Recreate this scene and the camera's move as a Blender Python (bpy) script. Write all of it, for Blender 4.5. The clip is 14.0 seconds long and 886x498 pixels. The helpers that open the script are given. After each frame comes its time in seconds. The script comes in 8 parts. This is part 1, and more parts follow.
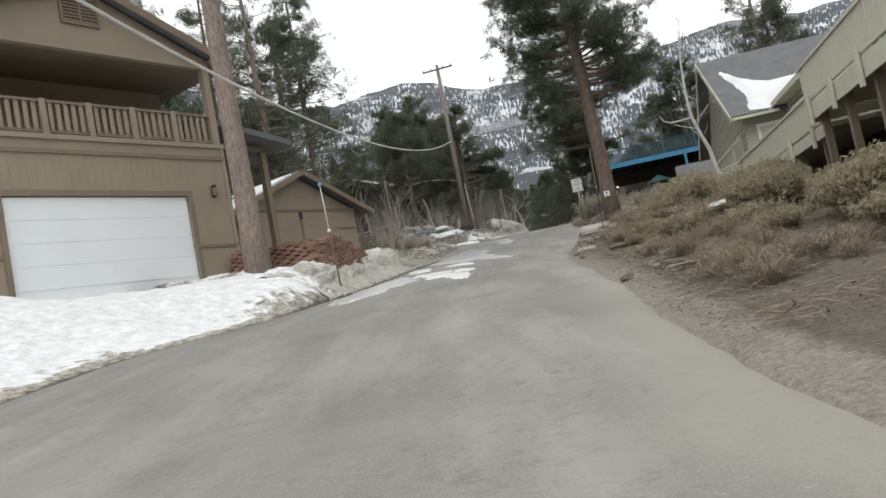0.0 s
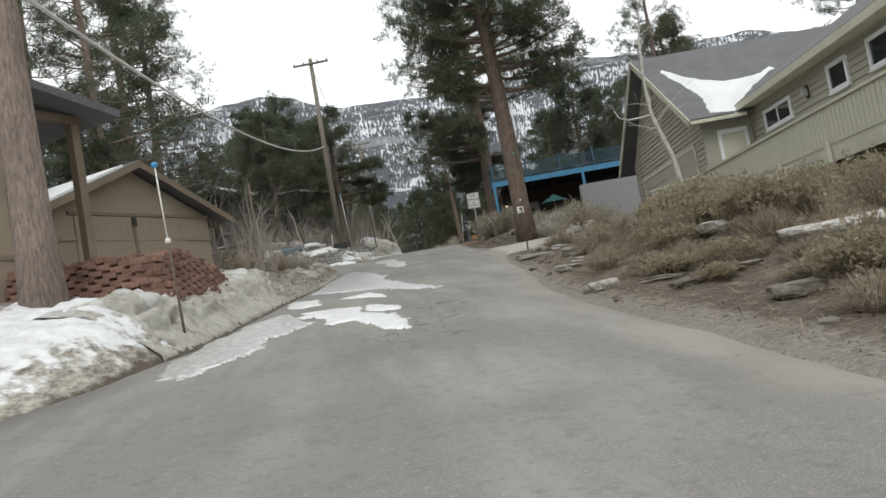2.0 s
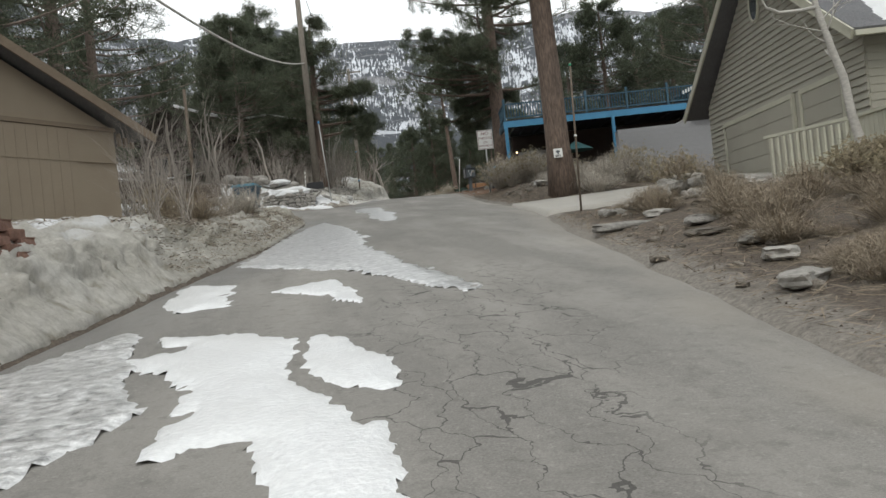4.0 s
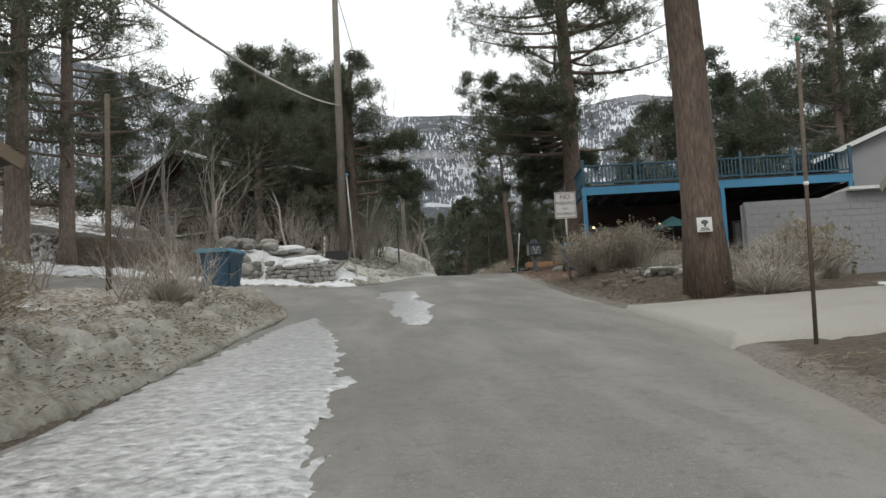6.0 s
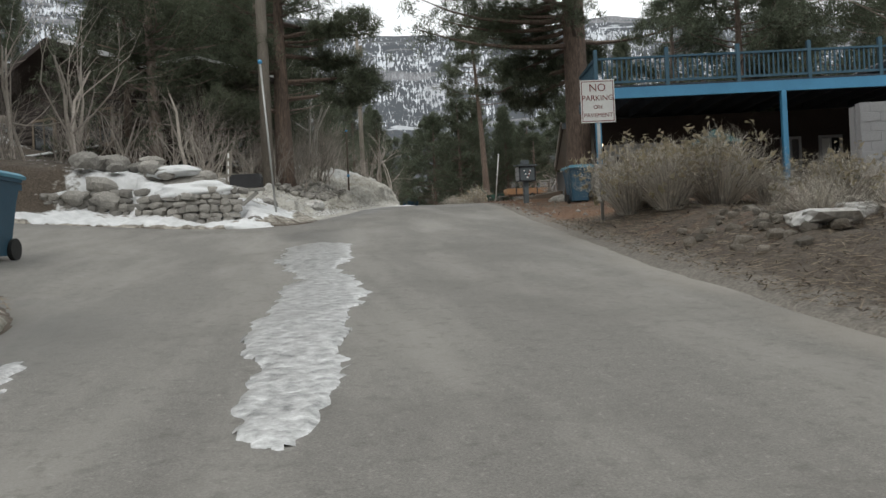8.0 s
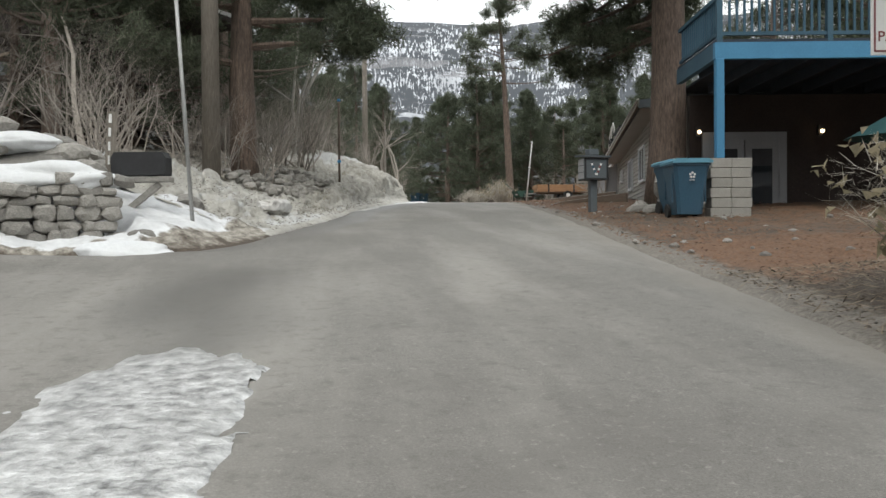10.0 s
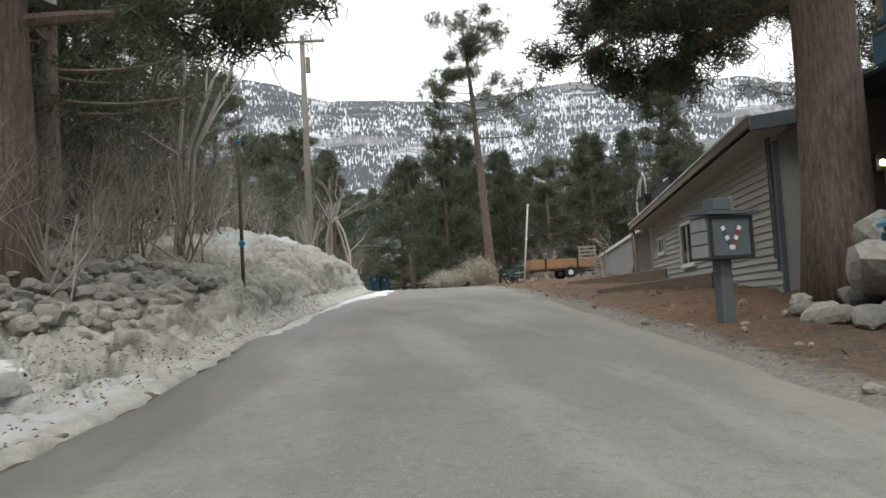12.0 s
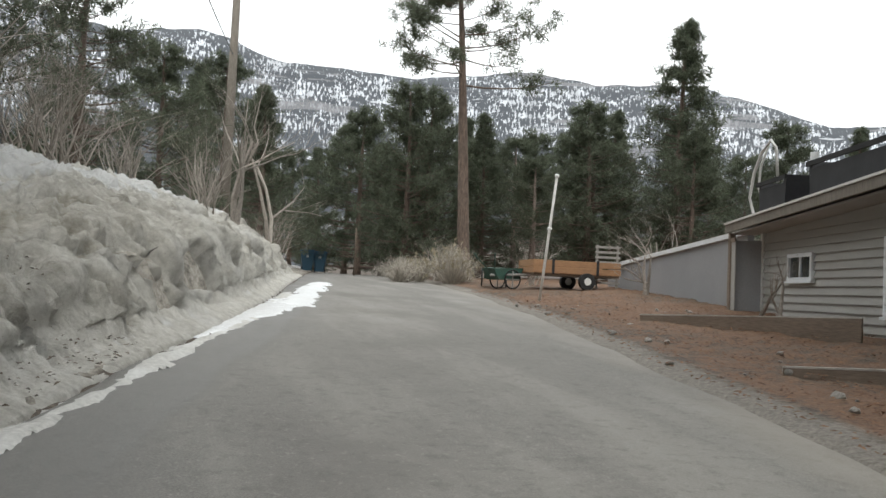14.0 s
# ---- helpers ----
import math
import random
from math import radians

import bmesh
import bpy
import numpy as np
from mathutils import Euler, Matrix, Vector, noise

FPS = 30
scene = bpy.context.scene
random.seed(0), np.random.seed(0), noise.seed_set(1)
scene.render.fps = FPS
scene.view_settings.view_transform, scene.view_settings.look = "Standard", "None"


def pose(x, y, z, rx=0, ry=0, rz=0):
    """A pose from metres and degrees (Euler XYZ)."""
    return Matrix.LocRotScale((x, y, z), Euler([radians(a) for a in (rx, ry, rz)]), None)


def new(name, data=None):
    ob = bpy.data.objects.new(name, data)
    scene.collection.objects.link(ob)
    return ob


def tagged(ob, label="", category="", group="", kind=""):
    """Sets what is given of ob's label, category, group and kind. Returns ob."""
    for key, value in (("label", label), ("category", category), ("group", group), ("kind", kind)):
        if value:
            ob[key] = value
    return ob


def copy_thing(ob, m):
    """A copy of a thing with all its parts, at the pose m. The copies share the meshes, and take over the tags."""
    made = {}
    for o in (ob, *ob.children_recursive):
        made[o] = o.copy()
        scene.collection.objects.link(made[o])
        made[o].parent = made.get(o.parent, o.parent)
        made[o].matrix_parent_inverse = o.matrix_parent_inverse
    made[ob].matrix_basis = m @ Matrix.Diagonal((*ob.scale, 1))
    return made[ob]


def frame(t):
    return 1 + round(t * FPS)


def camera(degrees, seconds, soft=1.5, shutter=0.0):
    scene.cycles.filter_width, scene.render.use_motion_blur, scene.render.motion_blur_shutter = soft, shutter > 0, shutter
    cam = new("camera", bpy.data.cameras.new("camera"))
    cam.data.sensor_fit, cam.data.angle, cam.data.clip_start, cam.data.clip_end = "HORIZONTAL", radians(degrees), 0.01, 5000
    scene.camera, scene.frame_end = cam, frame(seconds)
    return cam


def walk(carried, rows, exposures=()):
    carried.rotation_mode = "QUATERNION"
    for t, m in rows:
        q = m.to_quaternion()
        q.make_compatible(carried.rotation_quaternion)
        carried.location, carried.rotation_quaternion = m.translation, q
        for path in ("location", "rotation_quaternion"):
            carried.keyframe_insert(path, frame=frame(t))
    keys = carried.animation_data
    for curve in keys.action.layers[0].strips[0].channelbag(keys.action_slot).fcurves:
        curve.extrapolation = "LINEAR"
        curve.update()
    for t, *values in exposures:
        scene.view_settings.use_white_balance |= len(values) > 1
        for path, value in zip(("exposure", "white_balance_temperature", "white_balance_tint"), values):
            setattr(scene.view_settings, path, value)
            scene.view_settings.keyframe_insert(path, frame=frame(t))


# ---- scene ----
cam = camera(57.09, 14.0)

# seconds, place, tilt, lean, heading
ROWS = [
    (0, 0.000, 0.000, 1.350, 94.42, 10.89, 0.93),
    (0.5, -0.465, 1.707, 1.560, 95.12, 8.52, -2.32),
    (1, -0.756, 3.486, 1.727, 94.18, 9.35, -5.74),
    (1.5, -0.867, 5.254, 1.939, 92.99, 10.83, -9.18),
    (2, -0.834, 7.066, 2.145, 93.97, 9.96, -9.46),
    (2.5, -0.714, 9.013, 2.362, 92.62, 8.75, -12.09),
    (3, -0.593, 11.146, 2.568, 90.60, 7.32, -9.14),
    (3.5, -0.303, 13.213, 2.730, 89.83, 6.47, -10.43),
    (5.8, 1.487, 23.433, 3.646, 94.80, 3.89, -8.70),
    (6, 1.566, 24.199, 3.737, 95.49, 2.76, -7.42),
    (6.5, 1.942, 26.398, 3.915, 91.01, 2.65, -10.83),
    (7, 2.308, 28.608, 4.160, 90.60, 5.74, -7.91),
    (7.2, 2.431, 29.512, 4.244, 90.26, 4.52, -9.83),
    (7.5, 2.621, 30.846, 4.373, 89.76, 3.32, -11.73),
    (7.7, 2.755, 31.706, 4.450, 89.98, 3.36, -10.25),
    (9.8, 3.825, 40.610, 5.278, 90.07, 0.46, -9.81),
    (10, 3.924, 41.519, 5.389, 89.29, 0.47, -9.42),
    (10.5, 4.214, 43.842, 5.643, 89.53, 0.80, -9.89),
    (11, 4.513, 46.107, 5.876, 94.35, -0.77, -11.80),
    (11.5, 4.827, 48.487, 6.113, 96.73, 0.85, -13.38),
    (12, 5.237, 50.986, 6.304, 94.37, 3.22, -12.11),
    (12.5, 5.587, 53.437, 6.518, 95.69, 2.32, -13.12),
    (13, 5.956, 55.819, 6.732, 94.21, 3.88, -12.02),
    (13.5, 6.356, 58.265, 6.944, 95.93, -0.67, -14.20),
    (14, 6.774, 60.952, 7.152, 92.87, -2.63, -16.64),
]
EXPOSURES = [(0, 0.2, 6500, 6), (3, 0.1, 6500, 6), (6.5, 0.0, 6500, 6), (8, 0.05, 6500, 6), (10, 0.4, 6500, 6), (14, 0.45, 6500, 6)]
walk(cam, [(r[0], pose(*r[1:])) for r in ROWS], EXPOSURES)

# ---- daylight: a bright overcast sky over the valley ----
SUN_ELEVATION, SUN_HEADING = 48.0, 200.0
world = bpy.data.worlds.new("overcast_sky")
scene.world = world
world.use_nodes = True
wn, wl = world.node_tree.nodes, world.node_tree.links
wn.clear()
w_out, w_bg = wn.new("ShaderNodeOutputWorld"), wn.new("ShaderNodeBackground")
w_sky, w_mix, w_gain = wn.new("ShaderNodeTexSky"), wn.new("ShaderNodeMixRGB"), wn.new("ShaderNodeMixRGB")
w_sky.sky_type, w_sky.sun_disc = "NISHITA", False
w_sky.sun_elevation, w_sky.sun_rotation = radians(SUN_ELEVATION), radians(SUN_HEADING)
w_noise, w_ramp = wn.new("ShaderNodeTexNoise"), wn.new("ShaderNodeValToRGB")
w_noise.inputs["Scale"].default_value, w_noise.inputs["Detail"].default_value = 2.2, 4
w_ramp.color_ramp.elements[0].color = (11.2, 11.3, 11.7, 1)
w_ramp.color_ramp.elements[1].color = (13.6, 13.6, 13.7, 1)
w_coord = wn.new("ShaderNodeTexCoord")
wl.new(w_coord.outputs["Generated"], w_noise.inputs["Vector"])
wl.new(w_noise.outputs["Fac"], w_ramp.inputs["Fac"])
w_mix.inputs["Fac"].default_value = 0.93
wl.new(w_sky.outputs["Color"], w_mix.inputs["Color1"])
wl.new(w_ramp.outputs["Color"], w_mix.inputs["Color2"])
wl.new(w_mix.outputs["Color"], w_bg.inputs["Color"])
w_bg.inputs["Strength"].default_value = 0.1
wl.new(w_bg.outputs["Background"], w_out.inputs["Surface"])
sun = new("sun", bpy.data.lights.new("sun", "SUN"))
sun.data.energy, sun.data.angle, sun.data.color = 0.9, radians(25), (1.0, 0.97, 0.93)
sun.rotation_euler = Euler((radians(90 - SUN_ELEVATION), 0, radians(180 - SUN_HEADING)))

# ---- materials ----
def lin(r, g, b):
    return (r, g, b, 1.0)


def mat(name, base, rough=0.85, vary=0.25, fine=30.0, coarse=1.5, bump=0.25, metal=0.0, stretch=(1, 1, 1), tint=None, island=0.0, stain=0.35, coat=0.0):
    """A surface with fine grain, broad stains and relief; stretch pulls the grain along an axis; island varies loose pieces."""
    m = bpy.data.materials.new(name)
    m.use_nodes = True
    n, l = m.node_tree.nodes, m.node_tree.links
    bsdf = n["Principled BSDF"]
    bsdf.inputs["Metallic"].default_value = metal
    bsdf.inputs["Coat Weight"].default_value, bsdf.inputs["Coat Roughness"].default_value = coat, 0.28
    coord, mapping = n.new("ShaderNodeTexCoord"), n.new("ShaderNodeMapping")
    mapping.inputs["Scale"].default_value = stretch
    l.new(coord.outputs["Object"], mapping.inputs["Vector"])
    grain, broad = n.new("ShaderNodeTexNoise"), n.new("ShaderNodeTexNoise")
    grain.inputs["Scale"].default_value, grain.inputs["Detail"].default_value, grain.inputs["Roughness"].default_value = fine, 5, 0.65
    broad.inputs["Scale"].default_value, broad.inputs["Detail"].default_value = coarse, 4
    l.new(mapping.outputs["Vector"], grain.inputs["Vector"])
    l.new(coord.outputs["Object"], broad.inputs["Vector"])
    ramp = n.new("ShaderNodeValToRGB")
    ramp.color_ramp.elements[0].position, ramp.color_ramp.elements[1].position = 0.3, 0.7
    ramp.color_ramp.elements[0].color = lin(*[c * (1 - vary) for c in base])
    ramp.color_ramp.elements[1].color = lin(*[min(0.95, c * (1 + vary)) for c in base])
    l.new(grain.outputs["Fac"], ramp.inputs["Fac"])
    second = tint or tuple(c * 0.6 for c in base)
    mix, place = n.new("ShaderNodeMixRGB"), n.new("ShaderNodeMapRange")
    place.inputs["From Min"].default_value, place.inputs["From Max"].default_value = 0.42, 0.72
    place.inputs["To Max"].default_value = stain
    l.new(broad.outputs["Fac"], place.inputs["Value"])
    l.new(place.outputs["Result"], mix.inputs["Fac"])
    l.new(ramp.outputs["Color"], mix.inputs["Color1"])
    mix.inputs["Color2"].default_value = lin(*second)
    colour = mix.outputs["Color"]
    if island:
        geo, info, add = n.new("ShaderNodeNewGeometry"), n.new("ShaderNodeObjectInfo"), n.new("ShaderNodeMath")
        frac, rng, hsv = n.new("ShaderNodeMath"), n.new("ShaderNodeMapRange"), n.new("ShaderNodeHueSaturation")
        add.operation, frac.operation = "ADD", "FRACT"
        l.new(geo.outputs["Random Per Island"], add.inputs[0])
        l.new(info.outputs["Random"], add.inputs[1])
        l.new(add.outputs["Value"], frac.inputs[0])
        rng.inputs["To Min"].default_value, rng.inputs["To Max"].default_value = 1 - island, 1 + island
        l.new(frac.outputs["Value"], rng.inputs["Value"])
        l.new(rng.outputs["Result"], hsv.inputs["Value"])
        l.new(colour, hsv.inputs["Color"])
        colour = hsv.outputs["Color"]
    l.new(colour, bsdf.inputs["Base Color"])
    gloss = n.new("ShaderNodeMapRange")
    gloss.inputs["To Min"].default_value, gloss.inputs["To Max"].default_value = max(0.05, rough - 0.1), min(1.0, rough + 0.1)
    l.new(broad.outputs["Fac"], gloss.inputs["Value"])
    l.new(gloss.outputs["Result"], bsdf.inputs["Roughness"])
    if bump:
        b = n.new("ShaderNodeBump")
        b.inputs["Strength"].default_value, b.inputs["Distance"].default_value = bump, 0.02
        l.new(grain.outputs["Fac"], b.inputs["Height"])
        l.new(b.outputs["Normal"], bsdf.inputs["Normal"])
        if coat:
            l.new(b.outputs["Normal"], bsdf.inputs["Coat Normal"])
    return m


def ground_material():
    """Soil and pine litter, with snow, red wood chips and gravel where the layers of the ground lie."""
    m = bpy.data.materials.new("forest_ground")
    m.use_nodes = True
    n, l = m.node_tree.nodes, m.node_tree.links
    bsdf = n["Principled BSDF"]
    coord = n.new("ShaderNodeTexCoord")

    def noise_of(scale, detail=5, rough=0.6, squeeze=(1, 1, 1)):
        mp, t = n.new("ShaderNodeMapping"), n.new("ShaderNodeTexNoise")
        mp.inputs["Scale"].default_value, mp.inputs["Rotation"].default_value = squeeze, (0, 0, radians(12))
        t.inputs["Scale"].default_value, t.inputs["Detail"].default_value, t.inputs["Roughness"].default_value = scale, detail, rough
        l.new(coord.outputs["Object"], mp.inputs["Vector"])
        l.new(mp.outputs["Vector"], t.inputs["Vector"])
        return t.outputs["Fac"]

    def ramp_of(fac, a, b, lo=0.35, hi=0.65):
        r = n.new("ShaderNodeValToRGB")
        r.color_ramp.elements[0].position, r.color_ramp.elements[1].position = lo, hi
        r.color_ramp.elements[0].color, r.color_ramp.elements[1].color = lin(*a), lin(*b)
        l.new(fac, r.inputs["Fac"])
        return r.outputs["Color"]

    def layer(below, above, name, fac, spread=0.5):
        at = n.new("ShaderNodeAttribute")
        at.attribute_name = name
        add, rng, mix = n.new("ShaderNodeMath"), n.new("ShaderNodeMapRange"), n.new("ShaderNodeMixRGB")
        add.operation = "ADD"
        l.new(at.outputs["Fac"], add.inputs[0])
        l.new(fac, add.inputs[1])
        rng.inputs["From Min"].default_value, rng.inputs["From Max"].default_value = 1.0 - 0.1 * spread, 1.0 + 0.1 * spread
        l.new(add.outputs["Value"], rng.inputs["Value"])
        l.new(rng.outputs["Result"], mix.inputs["Fac"])
        l.new(below, mix.inputs["Color1"])
        l.new(above, mix.inputs["Color2"])
        return mix.outputs["Color"], rng.outputs["Result"]

    fine, mid, big = noise_of(26, 8, 0.72), noise_of(4.5, 6), noise_of(0.7)
    soil = ramp_of(fine, (0.022, 0.017, 0.013), (0.115, 0.09, 0.068), 0.3, 0.72)
    litter = ramp_of(fine, (0.035, 0.026, 0.019), (0.19, 0.15, 0.112), 0.32, 0.7)
    mixed = n.new("ShaderNodeMixRGB")
    l.new(mid, mixed.inputs["Fac"])
    l.new(soil, mixed.inputs["Color1"])
    l.new(litter, mixed.inputs["Color2"])
    chips = ramp_of(fine, (0.06, 0.032, 0.018), (0.25, 0.14, 0.08), 0.3, 0.7)
    grit = ramp_of(fine, (0.09, 0.08, 0.068), (0.3, 0.272, 0.235), 0.3, 0.72)
    clean = ramp_of(mid, (0.58, 0.585, 0.59), (0.76, 0.765, 0.77))
    dirt = ramp_of(noise_of(8, 9, 0.74, (1.0, 0.6, 1.2)), (0.10, 0.088, 0.07), (0.45, 0.415, 0.36), 0.36, 0.60)
    c, _ = layer(mixed.outputs["Color"], chips, "chips", mid, 1.5)
    c, _ = layer(c, grit, "grit", mid, 1.5)
    c, _ = layer(c, dirt, "dirty_snow", mid, 1.2)
    c, white = layer(c, clean, "snow", mid, 0.8)
    l.new(c, bsdf.inputs["Base Color"])
    bsdf.inputs["Roughness"].default_value = 0.85
    b1, b2 = n.new("ShaderNodeBump"), n.new("ShaderNodeBump")
    b1.inputs["Strength"].default_value, b1.inputs["Distance"].default_value = 0.5, 0.02
    b2.inputs["Strength"].default_value, b2.inputs["Distance"].default_value = 0.7, 0.06
    l.new(mid, b2.inputs["Height"])
    l.new(fine, b1.inputs["Height"])
    l.new(b2.outputs["Normal"], b1.inputs["Normal"])
    l.new(b1.outputs["Normal"], bsdf.inputs["Normal"])
    return m


def bank_material():
    """Packed grey snow left by the plough: grit in streaks down the face, paler where fresh snow lies on it."""
    m = bpy.data.materials.new("packed_dirty_snow")
    m.use_nodes = True
    n, l = m.node_tree.nodes, m.node_tree.links
    bsdf, coord = n["Principled BSDF"], n.new("ShaderNodeTexCoord")

    def noise_of(scale, squeeze, detail=5, rough=0.6):
        mp, t = n.new("ShaderNodeMapping"), n.new("ShaderNodeTexNoise")
        mp.inputs["Scale"].default_value, mp.inputs["Rotation"].default_value = squeeze, (0, radians(25), radians(12))
        t.inputs["Scale"].default_value, t.inputs["Detail"].default_value, t.inputs["Roughness"].default_value = scale, detail, rough
        l.new(coord.outputs["Object"], mp.inputs["Vector"])
        l.new(mp.outputs["Vector"], t.inputs["Vector"])
        return t.outputs["Fac"]

    def mixed(fac, a, b, lo, hi, top=1.0):
        rng, mx = n.new("ShaderNodeMapRange"), n.new("ShaderNodeMixRGB")
        rng.inputs["From Min"].default_value, rng.inputs["From Max"].default_value = lo, hi
        rng.inputs["To Max"].default_value = top
        l.new(fac, rng.inputs["Value"])
        l.new(rng.outputs["Result"], mx.inputs["Fac"])
        for key, v in (("Color1", a), ("Color2", b)):
            if isinstance(v, tuple):
                mx.inputs[key].default_value = lin(*v)
            else:
                l.new(v, mx.inputs[key])
        return mx.outputs["Color"]

    grit, streak, broad = noise_of(30, (1, 1, 1), 6, 0.72), noise_of(3.6, (0.6, 1.5, 0.45), 8, 0.72), noise_of(0.9, (1, 1, 1), 4)
    crumb = noise_of(9, (1, 1, 1), 8, 0.78)
    c = mixed(crumb, (0.42, 0.4, 0.35), (0.62, 0.6, 0.55), 0.36, 0.62)
    c = mixed(streak, c, (0.26, 0.24, 0.205), 0.5, 0.68, 0.6)
    c = mixed(broad, c, (0.6, 0.59, 0.565), 0.48, 0.7, 0.55)
    c = mixed(grit, c, (0.13, 0.115, 0.092), 0.62, 0.7, 0.6)
    # Darkest tone: brown soil, and crease shade painted by the bank sheet.
    darkened = n.new("ShaderNodeAttribute")
    darkened.attribute_name = "soil_and_crease"
    c = mixed(darkened.outputs["Fac"], c, mixed(crumb, (0.18, 0.16, 0.118), (0.36, 0.33, 0.262), 0.4, 0.6), 0.2, 1.0, 0.8)
    at, add = n.new("ShaderNodeAttribute"), n.new("ShaderNodeMath")
    at.attribute_name, add.operation = "snow", "ADD"
    l.new(at.outputs["Fac"], add.inputs[0])
    l.new(streak, add.inputs[1])
    c = mixed(add.outputs["Value"], c, (0.66, 0.66, 0.65), 0.95, 1.1, 0.85)
    l.new(c, bsdf.inputs["Base Color"])
    bsdf.inputs["Roughness"].default_value = 0.8
    b1, b2 = n.new("ShaderNodeBump"), n.new("ShaderNodeBump")
    b1.inputs["Strength"].default_value, b1.inputs["Distance"].default_value = 0.7, 0.045
    b2.inputs["Strength"].default_value, b2.inputs["Distance"].default_value = 0.9, 0.1
    l.new(streak, b2.inputs["Height"])
    l.new(crumb, b1.inputs["Height"])
    l.new(b2.outputs["Normal"], b1.inputs["Normal"])
    l.new(b1.outputs["Normal"], bsdf.inputs["Normal"])
    return m


def asphalt_material():
    """Worn, dusty grey asphalt: pale wheel tracks of grit, cracks and damp, darker places."""
    m = bpy.data.materials.new("worn_asphalt")
    m.use_nodes = True
    n, l = m.node_tree.nodes, m.node_tree.links
    bsdf = n["Principled BSDF"]
    coord = n.new("ShaderNodeTexCoord")

    def noise_of(scale, detail=5, rough=0.6, squeeze=(1, 1, 1)):
        mp, t = n.new("ShaderNodeMapping"), n.new("ShaderNodeTexNoise")
        mp.inputs["Scale"].default_value, mp.inputs["Rotation"].default_value = squeeze, (0, 0, radians(8))
        t.inputs["Scale"].default_value, t.inputs["Detail"].default_value, t.inputs["Roughness"].default_value = scale, detail, rough
        l.new(coord.outputs["Object"], mp.inputs["Vector"])
        l.new(mp.outputs["Vector"], t.inputs["Vector"])
        return t.outputs["Fac"]

    def mixed(fac, a, b, lo, hi, top=1.0):
        rng, mx = n.new("ShaderNodeMapRange"), n.new("ShaderNodeMixRGB")
        rng.inputs["From Min"].default_value, rng.inputs["From Max"].default_value = lo, hi
        rng.inputs["To Max"].default_value = top
        l.new(fac, rng.inputs["Value"])
        l.new(rng.outputs["Result"], mx.inputs["Fac"])
        for key, v in (("Color1", a), ("Color2", b)):
            if isinstance(v, tuple):
                mx.inputs[key].default_value = lin(*v)
            else:
                l.new(v, mx.inputs[key])
        return mx.outputs["Color"]

    stone, broad, streak = noise_of(95, 4, 0.7), noise_of(0.55, 5), noise_of(1.1, 5, 0.6, (1.0, 0.16, 1))
    c = mixed(stone, (0.125, 0.118, 0.108), (0.25, 0.238, 0.218), 0.3, 0.7)
    c = mixed(streak, c, (0.33, 0.312, 0.285), 0.44, 0.72, 0.65)
    c = mixed(broad, c, (0.13, 0.122, 0.11), 0.5, 0.72, 0.55)
    c = mixed(noise_of(9, 6, 0.7), c, (0.10, 0.094, 0.084), 0.52, 0.70, 0.5)
    c = mixed(noise_of(26, 4, 0.7), c, (0.36, 0.345, 0.315), 0.58, 0.72, 0.5)
    at = n.new("ShaderNodeAttribute")
    at.attribute_name = "wet"
    c = mixed(at.outputs["Fac"], c, (0.07, 0.066, 0.06), 0.15, 0.9, 0.75)
    edge = n.new("ShaderNodeAttribute")
    edge.attribute_name = "dust"
    c = mixed(edge.outputs["Fac"], c, (0.30, 0.272, 0.232), 0.3, 1.0, 0.55)
    vor, crack_at = n.new("ShaderNodeTexVoronoi"), n.new("ShaderNodeAttribute")
    vor.feature = "DISTANCE_TO_EDGE"
    vor.inputs["Scale"].default_value = 1.0
    mp, warp, addv = n.new("ShaderNodeMapping"), n.new("ShaderNodeTexNoise"), n.new("ShaderNodeVectorMath")
    mp.inputs["Scale"].default_value = (4.2, 1.25, 1)
    warp.inputs["Scale"].default_value, warp.inputs["Detail"].default_value = 3.0, 4
    l.new(coord.outputs["Object"], warp.inputs["Vector"])
    addv.operation = "MULTIPLY_ADD"
    l.new(warp.outputs["Color"], addv.inputs[0])
    addv.inputs[1].default_value = (0.5, 0.5, 0)
    l.new(coord.outputs["Object"], addv.inputs[2])
    l.new(addv.outputs["Vector"], mp.inputs["Vector"])
    l.new(mp.outputs["Vector"], vor.inputs["Vector"])
    crack_at.attribute_name = "cracked"
    less, gate = n.new("ShaderNodeMath"), n.new("ShaderNodeMath")
    less.operation, less.inputs[1].default_value = "LESS_THAN", 0.011
    gate.operation = "MULTIPLY"
    l.new(vor.outputs["Distance"], less.inputs[0])
    l.new(less.outputs["Value"], gate.inputs[0])
    l.new(crack_at.outputs["Fac"], gate.inputs[1])
    c = mixed(gate.outputs["Value"], c, (0.035, 0.033, 0.03), 0.25, 0.9, 0.75)
    l.new(c, bsdf.inputs["Base Color"])
    rough = n.new("ShaderNodeMapRange")
    rough.inputs["To Min"].default_value, rough.inputs["To Max"].default_value = 0.88, 0.3
    l.new(at.outputs["Fac"], rough.inputs["Value"])
    l.new(rough.outputs["Result"], bsdf.inputs["Roughness"])
    b = n.new("ShaderNodeBump")
    b.inputs["Strength"].default_value, b.inputs["Distance"].default_value = 0.35, 0.01
    l.new(stone, b.inputs["Height"])
    l.new(b.outputs["Normal"], bsdf.inputs["Normal"])
    return m


